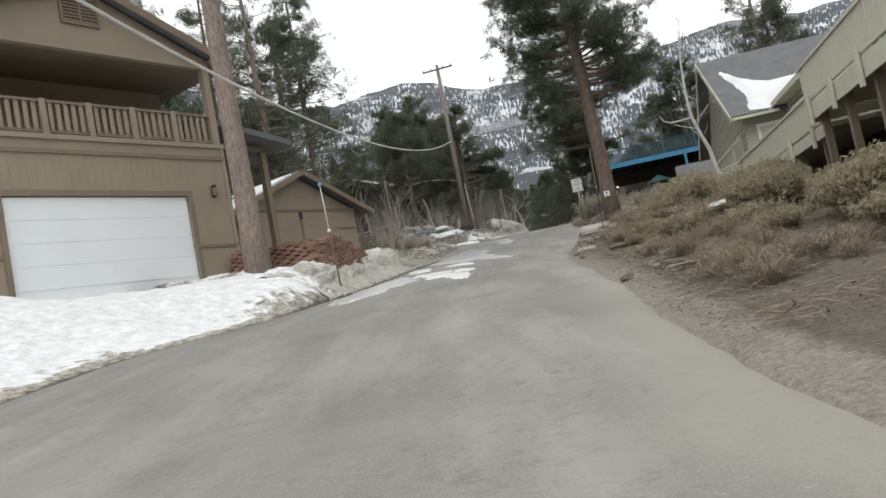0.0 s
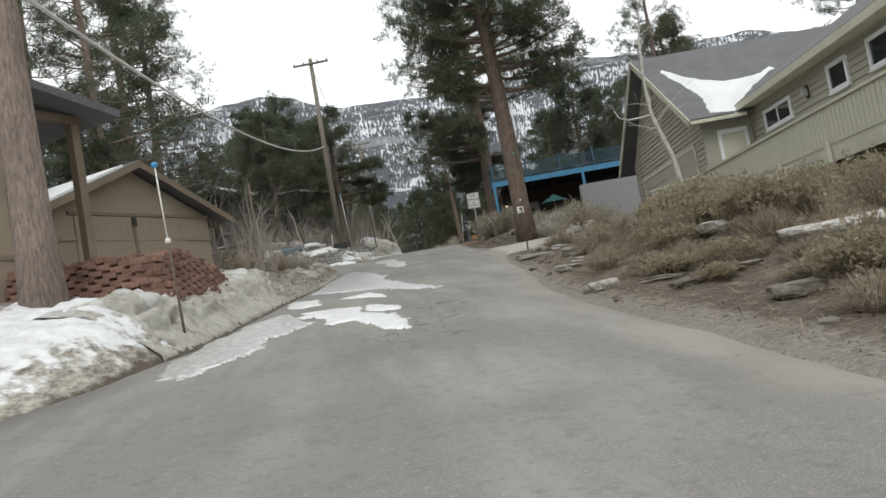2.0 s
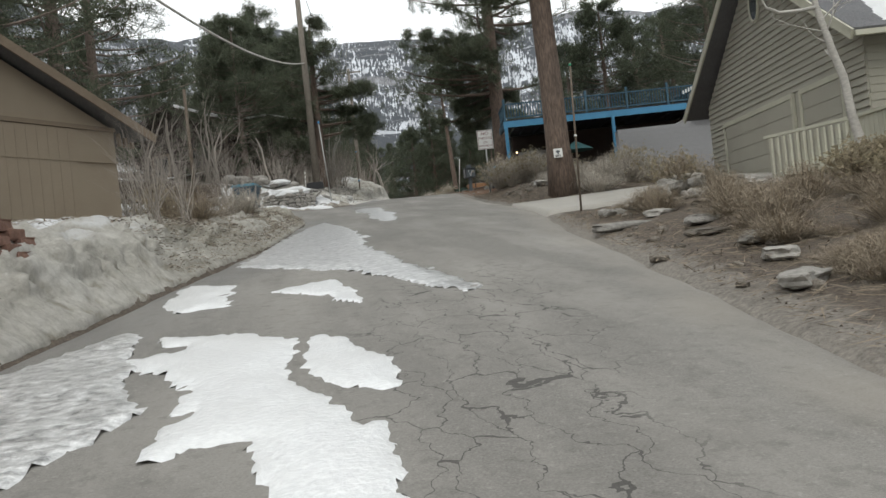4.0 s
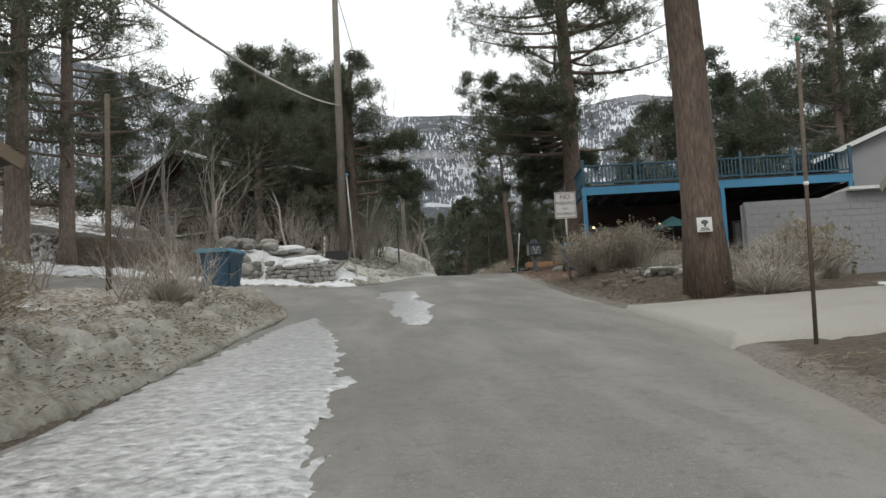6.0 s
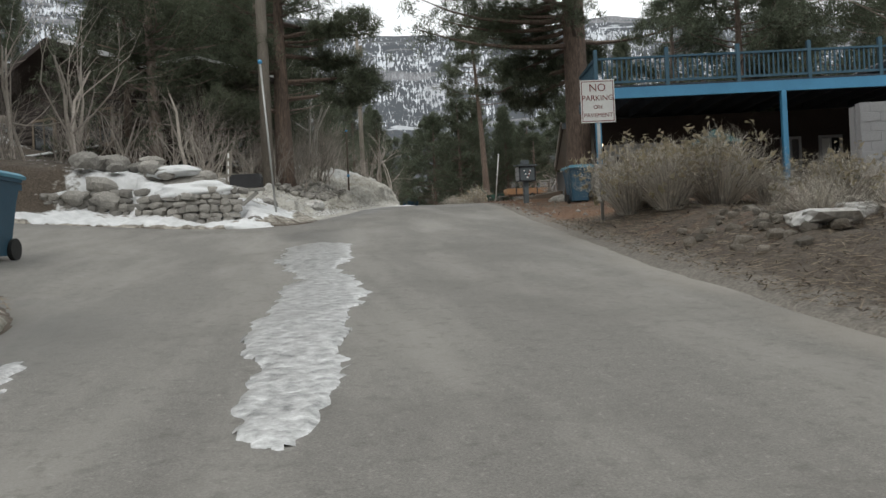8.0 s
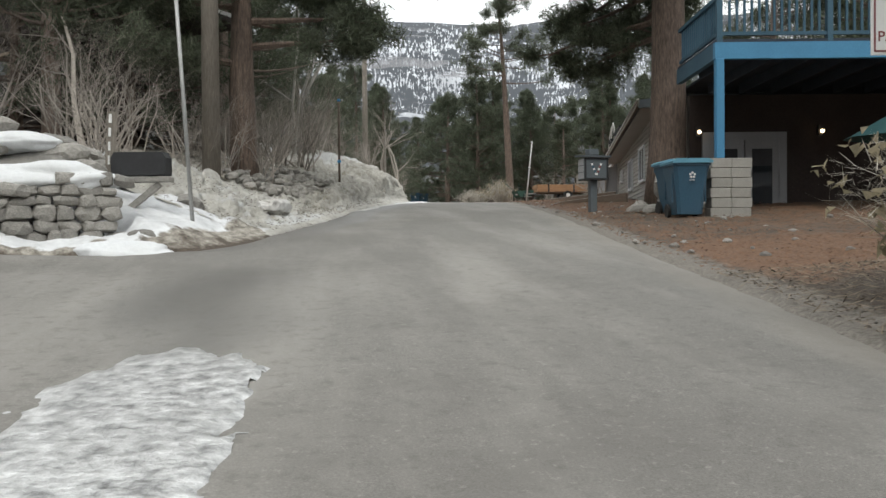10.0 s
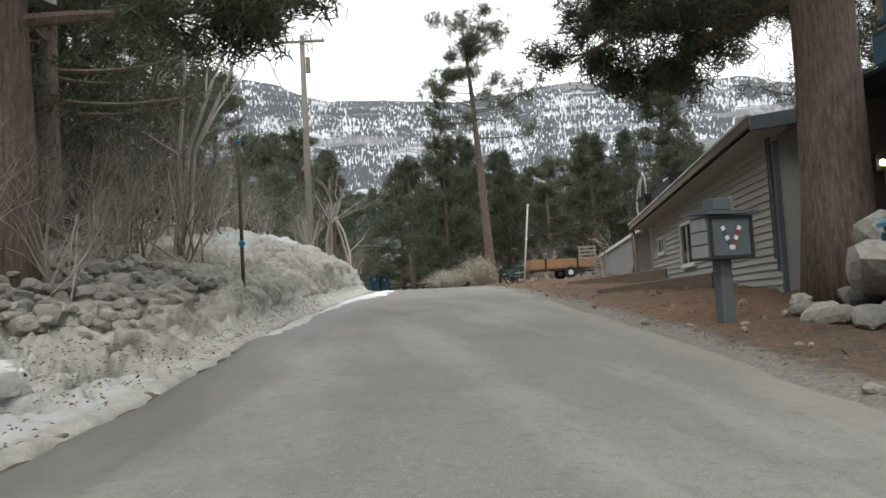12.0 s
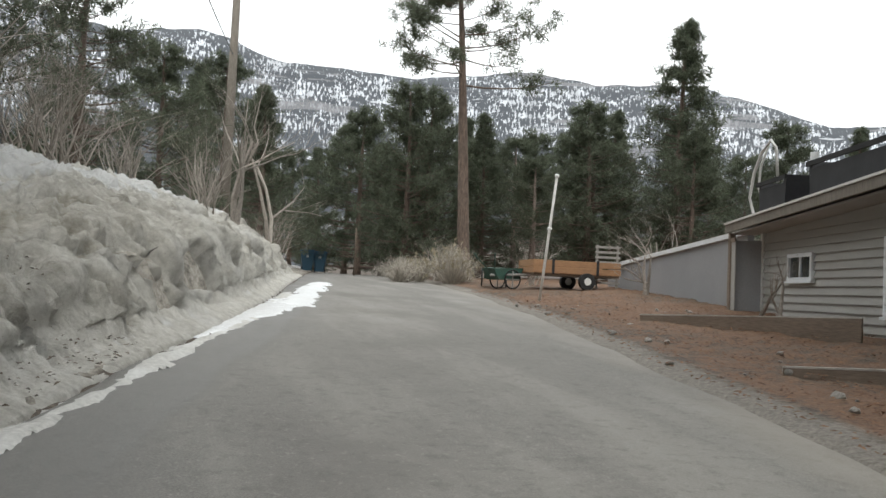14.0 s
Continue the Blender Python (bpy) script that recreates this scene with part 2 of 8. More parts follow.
def mountain_material():
    """Snowy slopes with dark conifers in upright streaks and bands of bare grey cliff."""
    m = bpy.data.materials.new("snowy_mountain")
    m.use_nodes = True
    n, l = m.node_tree.nodes, m.node_tree.links
    bsdf = n["Principled BSDF"]
    coord, rounds = n.new("ShaderNodeTexCoord"), n.new("ShaderNodeAttribute")
    apart, along = n.new("ShaderNodeSeparateXYZ"), n.new("ShaderNodeCombineXYZ")
    rounds.attribute_name = "round"
    l.new(coord.outputs["Object"], apart.inputs["Vector"])
    l.new(rounds.outputs["Fac"], along.inputs["X"])
    l.new(apart.outputs["Z"], along.inputs["Z"])

    def noise_of(scale, squeeze, detail=5, rough=0.6):
        mp, t = n.new("ShaderNodeMapping"), n.new("ShaderNodeTexNoise")
        mp.inputs["Scale"].default_value = squeeze
        t.inputs["Scale"].default_value, t.inputs["Detail"].default_value, t.inputs["Roughness"].default_value = scale, detail, rough
        l.new(along.outputs["Vector"], mp.inputs["Vector"])
        l.new(mp.outputs["Vector"], t.inputs["Vector"])
        return t.outputs["Fac"]

    def mixed(fac, a, b, lo, hi, top=1.0):
        rng, mx = n.new("ShaderNodeMapRange"), n.new("ShaderNodeMixRGB")
        rng.inputs["From Min"].default_value, rng.inputs["From Max"].default_value = lo, hi
        rng.inputs["To Max"].default_value = top
        l.new(fac, rng.inputs["Value"])
        l.new(rng.outputs["Result"], mx.inputs["Fac"])
        for key, v in (("Color1", a), ("Color2", b)):
            if isinstance(v, tuple):
                mx.inputs[key].default_value = lin(*v)
            else:
                l.new(v, mx.inputs[key])
        return mx.outputs["Color"]

    def plus(a, b, k):
        m = n.new("ShaderNodeMath")
        m.operation = "MULTIPLY_ADD"
        l.new(b, m.inputs[0])
        m.inputs[1].default_value = k
        l.new(a, m.inputs[2])
        return m.outputs["Value"]

    def level(name, lo, hi, a, b):
        at, rng = n.new("ShaderNodeAttribute"), n.new("ShaderNodeMapRange")
        at.attribute_name = name
        rng.inputs["From Min"].default_value, rng.inputs["From Max"].default_value = lo, hi
        rng.inputs["To Min"].default_value, rng.inputs["To Max"].default_value = a, b
        l.new(at.outputs["Fac"], rng.inputs["Value"])
        return rng.outputs["Result"]

    trees = noise_of(0.2, (1.0, 0.1, 0.27), 2, 0.6)
    small = noise_of(0.42, (1.0, 0.1, 0.4), 2, 0.6)
    groves = noise_of(0.011, (1, 0.2, 1.6), 5, 0.65)
    band = noise_of(0.022, (0.1, 0.02, 1.0), 5, 0.62)
    ledge = noise_of(0.05, (0.12, 0.02, 1.0), 4, 0.6)
    chute = noise_of(0.022, (1.2, 0.06, 0.22), 4, 0.6)
    wooded = plus(plus(trees, small, 0.35), groves, 0.9)
    wooded = plus(wooded, level("rise", 0.25, 0.6, 0.2, 0.0), 1.0)
    wooded = plus(wooded, level("rise", 0.9, 1.0, 0.0, 0.08), 1.0)
    wooded = plus(wooded, ledge, 0.35)
    # Distance haze is mixed into these tones: greyed snow, bluish conifers.
    snow = mixed(chute, (0.56, 0.585, 0.62), (0.33, 0.34, 0.36), 0.44, 0.6, 0.85)
    cliff = mixed(small, (0.13, 0.13, 0.138), (0.25, 0.25, 0.26), 0.4, 0.62)
    c = mixed(wooded, snow, (0.066, 0.073, 0.083), 1.225, 1.285)
    c = mixed(band, c, cliff, 0.575, 0.59, 0.8)
    c = mixed(ledge, c, (0.55, 0.57, 0.6), 0.655, 0.675, 0.7)
    l.new(c, bsdf.inputs["Base Color"])
    bsdf.inputs["Roughness"].default_value = 0.95
    return m


M_GROUND, M_ASPHALT, M_MOUNTAIN, M_CRUST = ground_material(), asphalt_material(), mountain_material(), bank_material()
M_SNOW = mat("old_snow", (0.70, 0.71, 0.72), 0.7, 0.08, 18, 1.2, 0.4, tint=(0.62, 0.62, 0.60), stain=0.5)
M_BANK = mat("ploughed_snow", (0.46, 0.44, 0.41), 0.9, 0.5, 9, 1.1, 0.9, tint=(0.74, 0.74, 0.73), stain=0.8)
# Pale base and strong grain put sky sheen and glitter into the colour.
M_SLUSH = mat("gritty_ice", (0.52, 0.52, 0.51), 0.16, 0.85, 11, 1.4, 0.9, tint=(0.36, 0.36, 0.35), stain=0.5, coat=1.0)
M_LIP = mat("grainy_grey_snow", (0.46, 0.45, 0.42), 0.8, 0.25, 22, 1.6, 0.7, tint=(0.66, 0.66, 0.65), stain=0.6)
M_WET = mat("wet_old_snow", (0.84, 0.85, 0.86), 0.22, 0.12, 30, 2.0, 0.5, tint=(0.66, 0.66, 0.65), stain=0.5, coat=0.6)
M_TAN = mat("tan_plank_siding", (0.285, 0.235, 0.175), 0.85, 0.10, 60, 1.2, 0.25, stretch=(4, 4, 0.4), tint=(0.24, 0.195, 0.145), stain=0.5)
M_TRIM = mat("brown_trim", (0.20, 0.155, 0.11), 0.8, 0.15, 50, 2, 0.2)
M_WHITE = mat("white_door_paint", (0.74, 0.76, 0.78), 0.45, 0.03, 40, 0.8, 0.08, tint=(0.64, 0.66, 0.68), stain=0.4)
M_SHINGLE = mat("grey_shingle", (0.135, 0.135, 0.14), 0.92, 0.35, 14, 1.5, 0.5, stretch=(1, 3, 3))
M_BEIGE = mat("grey_beige_siding", (0.36, 0.345, 0.29), 0.8, 0.06, 50, 1.0, 0.1, tint=(0.30, 0.285, 0.24))
M_CREAM = mat("cream_rail_paint", (0.50, 0.49, 0.40), 0.75, 0.08, 45, 1.5, 0.12, tint=(0.37, 0.36, 0.29), stain=0.6)
M_VSIDE = mat("pale_grey_siding", (0.39, 0.38, 0.355), 0.8, 0.06, 50, 0.8, 0.1, tint=(0.31, 0.30, 0.28))
M_RED = mat("red_concrete_block", (0.225, 0.132, 0.10), 0.95, 0.35, 22, 3, 0.8, tint=(0.16, 0.085, 0.062), island=0.25)
M_BARK = mat("pine_bark", (0.135, 0.098, 0.077), 0.95, 0.6, 10, 1.5, 1.0, stretch=(2.2, 2.2, 0.45), tint=(0.10, 0.082, 0.07))
M_BARKG = mat("grey_bark", (0.235, 0.185, 0.155), 0.95, 0.5, 12, 2, 1.0, stretch=(2.2, 2.2, 0.45), tint=(0.12, 0.10, 0.088))
M_NEEDLE = mat("pine_needles", (0.118, 0.136, 0.092), 0.75, 0.35, 3, 0.5, 0, island=0.4, tint=(0.075, 0.075, 0.04))
M_FIR = mat("dark_fir_needles", (0.112, 0.13, 0.088), 0.8, 0.35, 3, 0.5, 0, island=0.35, tint=(0.08, 0.085, 0.055))
M_BARE = mat("bare_branch", (0.33, 0.295, 0.26), 0.9, 0.3, 20, 1, 0.2, island=0.3)
M_PALE = mat("pale_aspen_bark", (0.48, 0.46, 0.42), 0.85, 0.25, 14, 2, 0.3, stretch=(1, 1, 3), tint=(0.2, 0.18, 0.16))
M_BRUSH = mat("dry_brush_stem", (0.23, 0.185, 0.135), 0.9, 0.3, 12, 1.5, 0, island=0.35, tint=(0.19, 0.155, 0.10))
M_SAGE = mat("grey_dead_brush", (0.5, 0.46, 0.4), 0.9, 0.3, 12, 1.5, 0, island=0.35)
M_DEAD = mat("brown_dead_brush", (0.29, 0.24, 0.18), 0.9, 0.3, 12, 1.5, 0, island=0.35, tint=(0.22, 0.175, 0.115))
M_HEAD = mat("dry_flower_head", (0.33, 0.285, 0.20), 0.95, 0.25, 20, 2, 0, island=0.25, tint=(0.29, 0.27, 0.15))
M_STONE = mat("field_stone", (0.29, 0.275, 0.25), 0.9, 0.35, 14, 2.5, 0.7, island=0.3, tint=(0.2, 0.19, 0.17))
M_CABIN = mat("dark_stained_logs", (0.034, 0.023, 0.019), 0.8, 0.3, 25, 2, 0.4)
M_BLUE = mat("blue_paint", (0.055, 0.215, 0.37), 0.6, 0.1, 40, 1.5, 0.1, tint=(0.04, 0.15, 0.26))
# Darker than the deck's blue: backlit shade of rails put into the paint.
M_TEAL = mat("shaded_weathered_teal_paint", (0.036, 0.09, 0.13), 0.7, 0.15, 40, 1.5, 0.1, tint=(0.025, 0.06, 0.09))
# Near-black puts the shade below the deck into boards, joists and slab.
M_DECKSHADE = mat("under_deck_shade", (0.03, 0.04, 0.055), 0.85, 0.2, 30, 2, 0.2)
M_CMU = mat("painted_block_wall", (0.30, 0.30, 0.305), 0.9, 0.1, 40, 1.0, 0.3, tint=(0.24, 0.24, 0.25))
M_PIER = mat("concrete_block", (0.33, 0.315, 0.285), 0.95, 0.2, 50, 3, 0.4, island=0.1)
M_CONC = mat("pale_concrete", (0.37, 0.352, 0.318), 0.9, 0.12, 45, 0.9, 0.25, tint=(0.28, 0.262, 0.23))
M_SIGN = mat("white_sign_sheet", (0.72, 0.72, 0.70), 0.5, 0.04, 20, 3, 0.03, tint=(0.6, 0.59, 0.56))
M_INK = mat("faded_red_letters", (0.20, 0.055, 0.05), 0.6, 0.1, 20, 3, 0)
M_BLACK = mat("black_plastic", (0.02, 0.02, 0.022), 0.6, 0.2, 20, 3, 0.1)
M_BIN = mat("blue_bin_plastic", (0.028, 0.08, 0.125), 0.5, 0.12, 30, 2, 0.06, tint=(0.045, 0.085, 0.13))
M_LID = mat("faded_teal_lid", (0.10, 0.27, 0.36), 0.6, 0.12, 30, 2, 0.06, tint=(0.08, 0.2, 0.28))
M_STEEL = mat("galvanised_steel", (0.42, 0.42, 0.41), 0.5, 0.12, 30, 3, 0.1, metal=0.6)
M_POLE = mat("weathered_pole_wood", (0.215, 0.19, 0.16), 0.95, 0.3, 18, 1.5, 0.5, stretch=(3, 3, 0.3))
M_STAKE = mat("brown_stake", (0.13, 0.10, 0.075), 0.85, 0.3, 30, 3, 0.2)
M_CABLE = mat("pale_cable", (0.62, 0.60, 0.57), 0.6, 0.1, 20, 2, 0)
M_BALL = mat("sky_blue_ball", (0.06, 0.28, 0.52), 0.5, 0.05, 20, 2, 0)
M_PLANK = mat("orange_brown_planks", (0.33, 0.185, 0.095), 0.8, 0.25, 25, 2, 0.3, stretch=(0.4, 3, 3), tint=(0.22, 0.12, 0.07))
M_CHIP = mat("red_brown_chips", (0.16, 0.088, 0.05), 0.95, 0.4, 30, 3, 0.2, island=0.5, tint=(0.12, 0.07, 0.05))
M_CLOD = mat("soil_clods", (0.10, 0.078, 0.058), 0.95, 0.4, 30, 3, 0.2, island=0.5)
M_TIMBER = mat("grey_timber", (0.23, 0.18, 0.14), 0.9, 0.25, 25, 2, 0.4, stretch=(0.4, 3, 3))
M_BOX = mat("slate_grey_paint", (0.10, 0.115, 0.125), 0.65, 0.12, 30, 2, 0.1)
M_RUBBER = mat("tyre_rubber", (0.02, 0.02, 0.02), 0.8, 0.2, 30, 3, 0.1)
M_GREEN = mat("street_sign_green", (0.02, 0.26, 0.13), 0.5, 0.05, 20, 2, 0)
M_CART = mat("old_green_paint", (0.03, 0.085, 0.065), 0.6, 0.25, 30, 3, 0.1, tint=(0.1, 0.06, 0.035))
M_PALEWOOD = mat("bleached_wood", (0.3, 0.285, 0.26), 0.9, 0.25, 25, 2, 0.3)
M_DARKSTONE = mat("earthy_stone", (0.17, 0.15, 0.125), 0.95, 0.4, 14, 2.5, 0.7, island=0.35, tint=(0.1, 0.085, 0.065))
# Teal canvas darkened in colour for the shade beneath the deck.
M_SHADE = mat("shaded_teal_canvas", (0.025, 0.085, 0.09), 0.8, 0.15, 30, 2, 0.1)
M_CURTAIN = mat("pale_curtain", (0.55, 0.55, 0.53), 0.9, 0.08, 30, 2, 0.1)
# Flat near-black: shade of the vent recess and deck hollow, as colour.
M_GAPSHADE = mat("recess_shade", (0.03, 0.027, 0.025), 0.9, 0.3, 8, 1, 0.1)


def let_light_through(m, share):
    """Thin leaves: part of the light passes to the shaded side."""
    n, l = m.node_tree.nodes, m.node_tree.links
    bsdf, out = n["Principled BSDF"], n["Material Output"]
    thin, mix = n.new("ShaderNodeBsdfTranslucent"), n.new("ShaderNodeMixShader")
    mix.inputs["Fac"].default_value = share
    l.new(bsdf.inputs["Base Color"].links[0].from_socket, thin.inputs["Color"])
    l.new(bsdf.outputs["BSDF"], mix.inputs[1])
    l.new(thin.outputs["BSDF"], mix.inputs[2])
    l.new(mix.outputs["Shader"], out.inputs["Surface"])


for leafy in (M_NEEDLE, M_FIR, M_HEAD):
    let_light_through(leafy, 0.5)


def glass_material():
    m = bpy.data.materials.new("window_glass")
    m.use_nodes = True
    b = m.node_tree.nodes["Principled BSDF"]
    b.inputs["Base Color"].default_value = lin(0.02, 0.024, 0.028)
    b.inputs["Roughness"].default_value = 0.05
    b.inputs["Specular IOR Level"].default_value = 0.7
    return m


def glow_material(name, colour, strength):
    m = bpy.data.materials.new(name)
    m.use_nodes = True
    b = m.node_tree.nodes["Principled BSDF"]
    b.inputs["Base Color"].default_value = lin(*colour)
    b.inputs["Emission Color"].default_value = lin(*colour)
    b.inputs["Emission Strength"].default_value = strength
    return m


M_GLASS = glass_material()
M_LAMP = glow_material("lit_lamp", (1.0, 0.72, 0.42), 4)


# ---- building helpers ----
def part(name, bm, material, parent=None, label="", smooth=False):
    """One mesh object from a bmesh, under a thing or a part."""
    me = bpy.data.meshes.new(name)
    bm.to_mesh(me)
    bm.free()
    return mesh_part(name, me, material, parent, label, smooth)


def mesh_part(name, me, material, parent=None, label="", smooth=False):
    if not me.materials:
        me.materials.append(material)
    if smooth:
        me.polygons.foreach_set("use_smooth", [True] * len(me.polygons))
    ob = new(name, me)
    if parent:
        ob.parent = parent
    if label:
        ob["label"] = label
    return ob


def raw(name, verts, faces, material, parent=None, label="", smooth=False):
    me = bpy.data.meshes.new(name)
    me.from_pydata([tuple(map(float, v)) for v in verts], [], [tuple(map(int, f)) for f in faces])
    return mesh_part(name, me, material, parent, label, smooth)


def thing(name, x, y, z, rz=0, label="", category="", group="", kind=""):
    ob = new(name)
    ob.empty_display_size = 0.2
    ob.matrix_basis = pose(x, y, z, 0, 0, rz)
    return tagged(ob, label, category, group, kind)


def box(bm, x0, x1, y0, y1, z0, z1, m=None, bevel=0.0):
    b = bmesh.new() if bevel else bm
    made = bmesh.ops.create_cube(b, size=1.0)["verts"]
    for v in made:
        v.co = Vector((x0 + (v.co.x + 0.5) * (x1 - x0), y0 + (v.co.y + 0.5) * (y1 - y0), z0 + (v.co.z + 0.5) * (z1 - z0)))
    if bevel:
        bmesh.ops.bevel(b, geom=b.edges[:], offset=bevel, segments=1, affect="EDGES")
        if m:
            bmesh.ops.transform(b, matrix=m, verts=b.verts[:])
        tmp = bpy.data.meshes.new("tmp")
        b.to_mesh(tmp)
        b.free()
        bm.from_mesh(tmp)
        bpy.data.meshes.remove(tmp)
    elif m:
        bmesh.ops.transform(bm, matrix=m, verts=made)
    return bm


def boxed(*spans, bevel=0.0):
    bm = bmesh.new()
    for s in spans:
        box(bm, *s, bevel=bevel)
    return bm


def prism(bm, outline, y0, y1):
    """An outline in x and z, drawn out along y."""
    a = [bm.verts.new((x, y0, z)) for x, z in outline]
    b = [bm.verts.new((x, y1, z)) for x, z in outline]
    bm.faces.new(a)
    bm.faces.new(b[::-1])
    k = len(a)
    for i in range(k):
        bm.faces.new((a[i], b[i], b[(i + 1) % k], a[(i + 1) % k]))
    bmesh.ops.recalc_face_normals(bm, faces=bm.faces[:])
    return bm


def tube_data(points, radii, sides, verts, faces):
    """Adds a tapered tube along points to two lists."""
    pts = [Vector(p) for p in points]
    base = len(verts)
    for i, p in enumerate(pts):
        d = (pts[min(i + 1, len(pts) - 1)] - pts[max(i - 1, 0)]).normalized()
        side = d.cross(Vector((0.31, 0.87, 0.38) if abs(d.z) > 0.7 else (0, 0, 1))).normalized()
        up = side.cross(d)
        for k in range(sides):
            a = 2 * math.pi * k / sides
            verts.append(p + (side * math.cos(a) + up * math.sin(a)) * radii[i])
    for i in range(len(pts) - 1):
        for k in range(sides):
            a, b = base + i * sides + k, base + i * sides + (k + 1) % sides
            faces.append((a, b, b + sides, a + sides))
    faces.append(tuple(base + k for k in range(sides))[::-1])
    faces.append(tuple(base + (len(pts) - 1) * sides + k for k in range(sides)))


def tube(name, points, radii, material, parent=None, sides=10, label=""):
    v, f = [], []
    if not isinstance(radii, (list, tuple)):
        radii = [radii] * len(points)
    tube_data(points, radii, sides, v, f)
    return raw(name, v, f, material, parent, label, smooth=sides > 5)


def stone_mesh(name, rng, size, flat=0.7, sub=2, square=1.0):
    bm = bmesh.new()
    bmesh.ops.create_icosphere(bm, subdivisions=sub, radius=0.5)
    off = Vector((rng.uniform(0, 90), rng.uniform(0, 90), rng.uniform(0, 90)))
    for v in bm.verts:
        d = v.co.normalized()
        k = 1 + 0.35 * noise.noise(d * 1.3 + off) + 0.12 * noise.noise(d * 3.5 + off)
        if square < 1:
            d = Vector([math.copysign(abs(c) ** square, c) for c in d])
        v.co = Vector((d.x * size[0], d.y * size[1], d.z * size[2] * flat)) * 0.5 * k
    me = bpy.data.meshes.new(name)
    bm.to_mesh(me)
    bm.free()
    return me


def lettering(text, size, material, parent, at, depth=0.004, name="lettering"):
    """A line of raised letters, centred, facing the thing's own -y."""
    curve = bpy.data.curves.new("text", "FONT")
    curve.body, curve.size, curve.extrude, curve.align_x, curve.align_y = text, size, depth, "CENTER", "CENTER"
    tmp = bpy.data.objects.new("text", curve)
    me = bpy.data.meshes.new_from_object(tmp)
    bpy.data.objects.remove(tmp)
    me.materials.clear()
    ob = mesh_part(name, me, material, parent)
    ob.matrix_basis = pose(*at, 90, 0, 0)
    return ob


def smooth_step(a, b, v):
    k = np.clip((v - a) / (b - a), 0, 1)
    return k * k * (3 - 2 * k)


def fractal(x, y, seed=0, octaves=4):
    """Cheap smooth noise on arrays, about -1 to 1."""
    out, amp, total = np.zeros_like(x, dtype=float), 1.0, 0.0
    r = np.random.RandomState(seed)
    for o in range(octaves):
        px, py = r.uniform(0, 100, 2)
        a, f = r.uniform(0, 3.14), 2.0 ** o
        u, v = (x * math.cos(a) - y * math.sin(a)) * f + px, (x * math.sin(a) + y * math.cos(a)) * f + py
        iu, iv = np.floor(u).astype(int), np.floor(v).astype(int)
        fu, fv = u - iu, v - iv
        fu, fv = fu * fu * (3 - 2 * fu), fv * fv * (3 - 2 * fv)

        def cell(i, j):
            h = (i * 374761393 + j * 668265263 + (seed + o) * 974711) & 0x7FFFFFFF
            h = ((h ^ (h >> 13)) * 1274126177) & 0x7FFFFFFF
            return ((h ^ (h >> 16)) & 0xFFFF) / 32767.5 - 1.0

        out += amp * ((cell(iu, iv) * (1 - fu) + cell(iu + 1, iv) * fu) * (1 - fv) + (cell(iu, iv + 1) * (1 - fu) + cell(iu + 1, iv + 1) * fu) * fv)
        total += amp
        amp *= 0.5
    return out / total


def inside(poly, x, y):
    """Signed distance to an outline, positive within, on arrays."""
    p = np.array(poly, float)
    d = np.full(x.shape, 1e9)
    within = np.zeros(x.shape, bool)
    for (ax, ay), (bx, by) in zip(p, np.roll(p, -1, 0)):
        t = np.clip(((x - ax) * (bx - ax) + (y - ay) * (by - ay)) / ((bx - ax) ** 2 + (by - ay) ** 2 + 1e-12), 0, 1)
        d = np.minimum(d, np.hypot(x - ax - t * (bx - ax), y - ay - t * (by - ay)))
        cross = ((ay > y) != (by > y)) & (x < (bx - ax) * (y - ay) / (by - ay + 1e-12) + ax)
        within ^= cross
    return np.where(within, d, -d)


# ---- the lie of the land ----
RISE_Y = [-400, -30, -10, 0, 13.2, 23.4, 31.7, 40.6, 51, 61, 76, 95, 120, 200, 400]
RISE_Z = [-20, -2.4, -0.6, 0.27, 1.62, 2.55, 3.36, 4.19, 5.21, 6.08, 7.0, 7.6, 8.0, 8.6, 12]
RIGHT_Y = [-40, 0, 6, 8.5, 12.6, 16.5, 18, 21, 25, 29.7, 32.5, 37, 43, 51.6, 54.5, 60.7, 66.8, 73, 88, 120, 160]
RIGHT_X = [3.2, 1.6, 1.62, 1.88, 2.32, 2.44, 2.64, 3.28, 4.1, 4.98, 5.75, 6.5, 7.0, 8.2, 8.7, 9.8, 10.8, 12.0, 14.4, 19.5, 27]
LEFT_Y = [-40, 8, 12.6, 16, 18.9, 21.5, 25.8, 31, 35.4, 39.7, 41.6, 43.2, 50.3, 51.2, 52.3, 57.6, 62.3, 67.8, 70.3, 75.3, 88, 120, 160]
LEFT_X = [-5.5, -5.8, -5.4, -3.3, -2.35, -1.9, -1.2, -0.15, 0.35, 0.8, 0.0, -9, -9, 2.2, 2.95, 4.4, 5.2, 6.4, 7.1, 8.1, 10.0, 15.0, 22]


def smooth_curve(ys, zs, y, width=3.0):
    return sum(np.interp(y + k * width / 2, ys, zs) for k in (-2, -1, 0, 1, 2)) / 5


def road_z(y):
    return smooth_curve(RISE_Y, RISE_Z, y, 5.0)


def right_edge(y):
    return smooth_curve(RIGHT_Y, RIGHT_X, y, 1.5)


def left_edge(y):
    return smooth_curve(LEFT_Y, LEFT_X, y, 0.6)


def side_rise(x, y):
    """The side street climbs away from the lane."""
    return 0.09 * np.maximum(0, 0.9 - x) * smooth_step(40.8, 42.8, y) * (1 - smooth_step(50.8, 52.4, y))


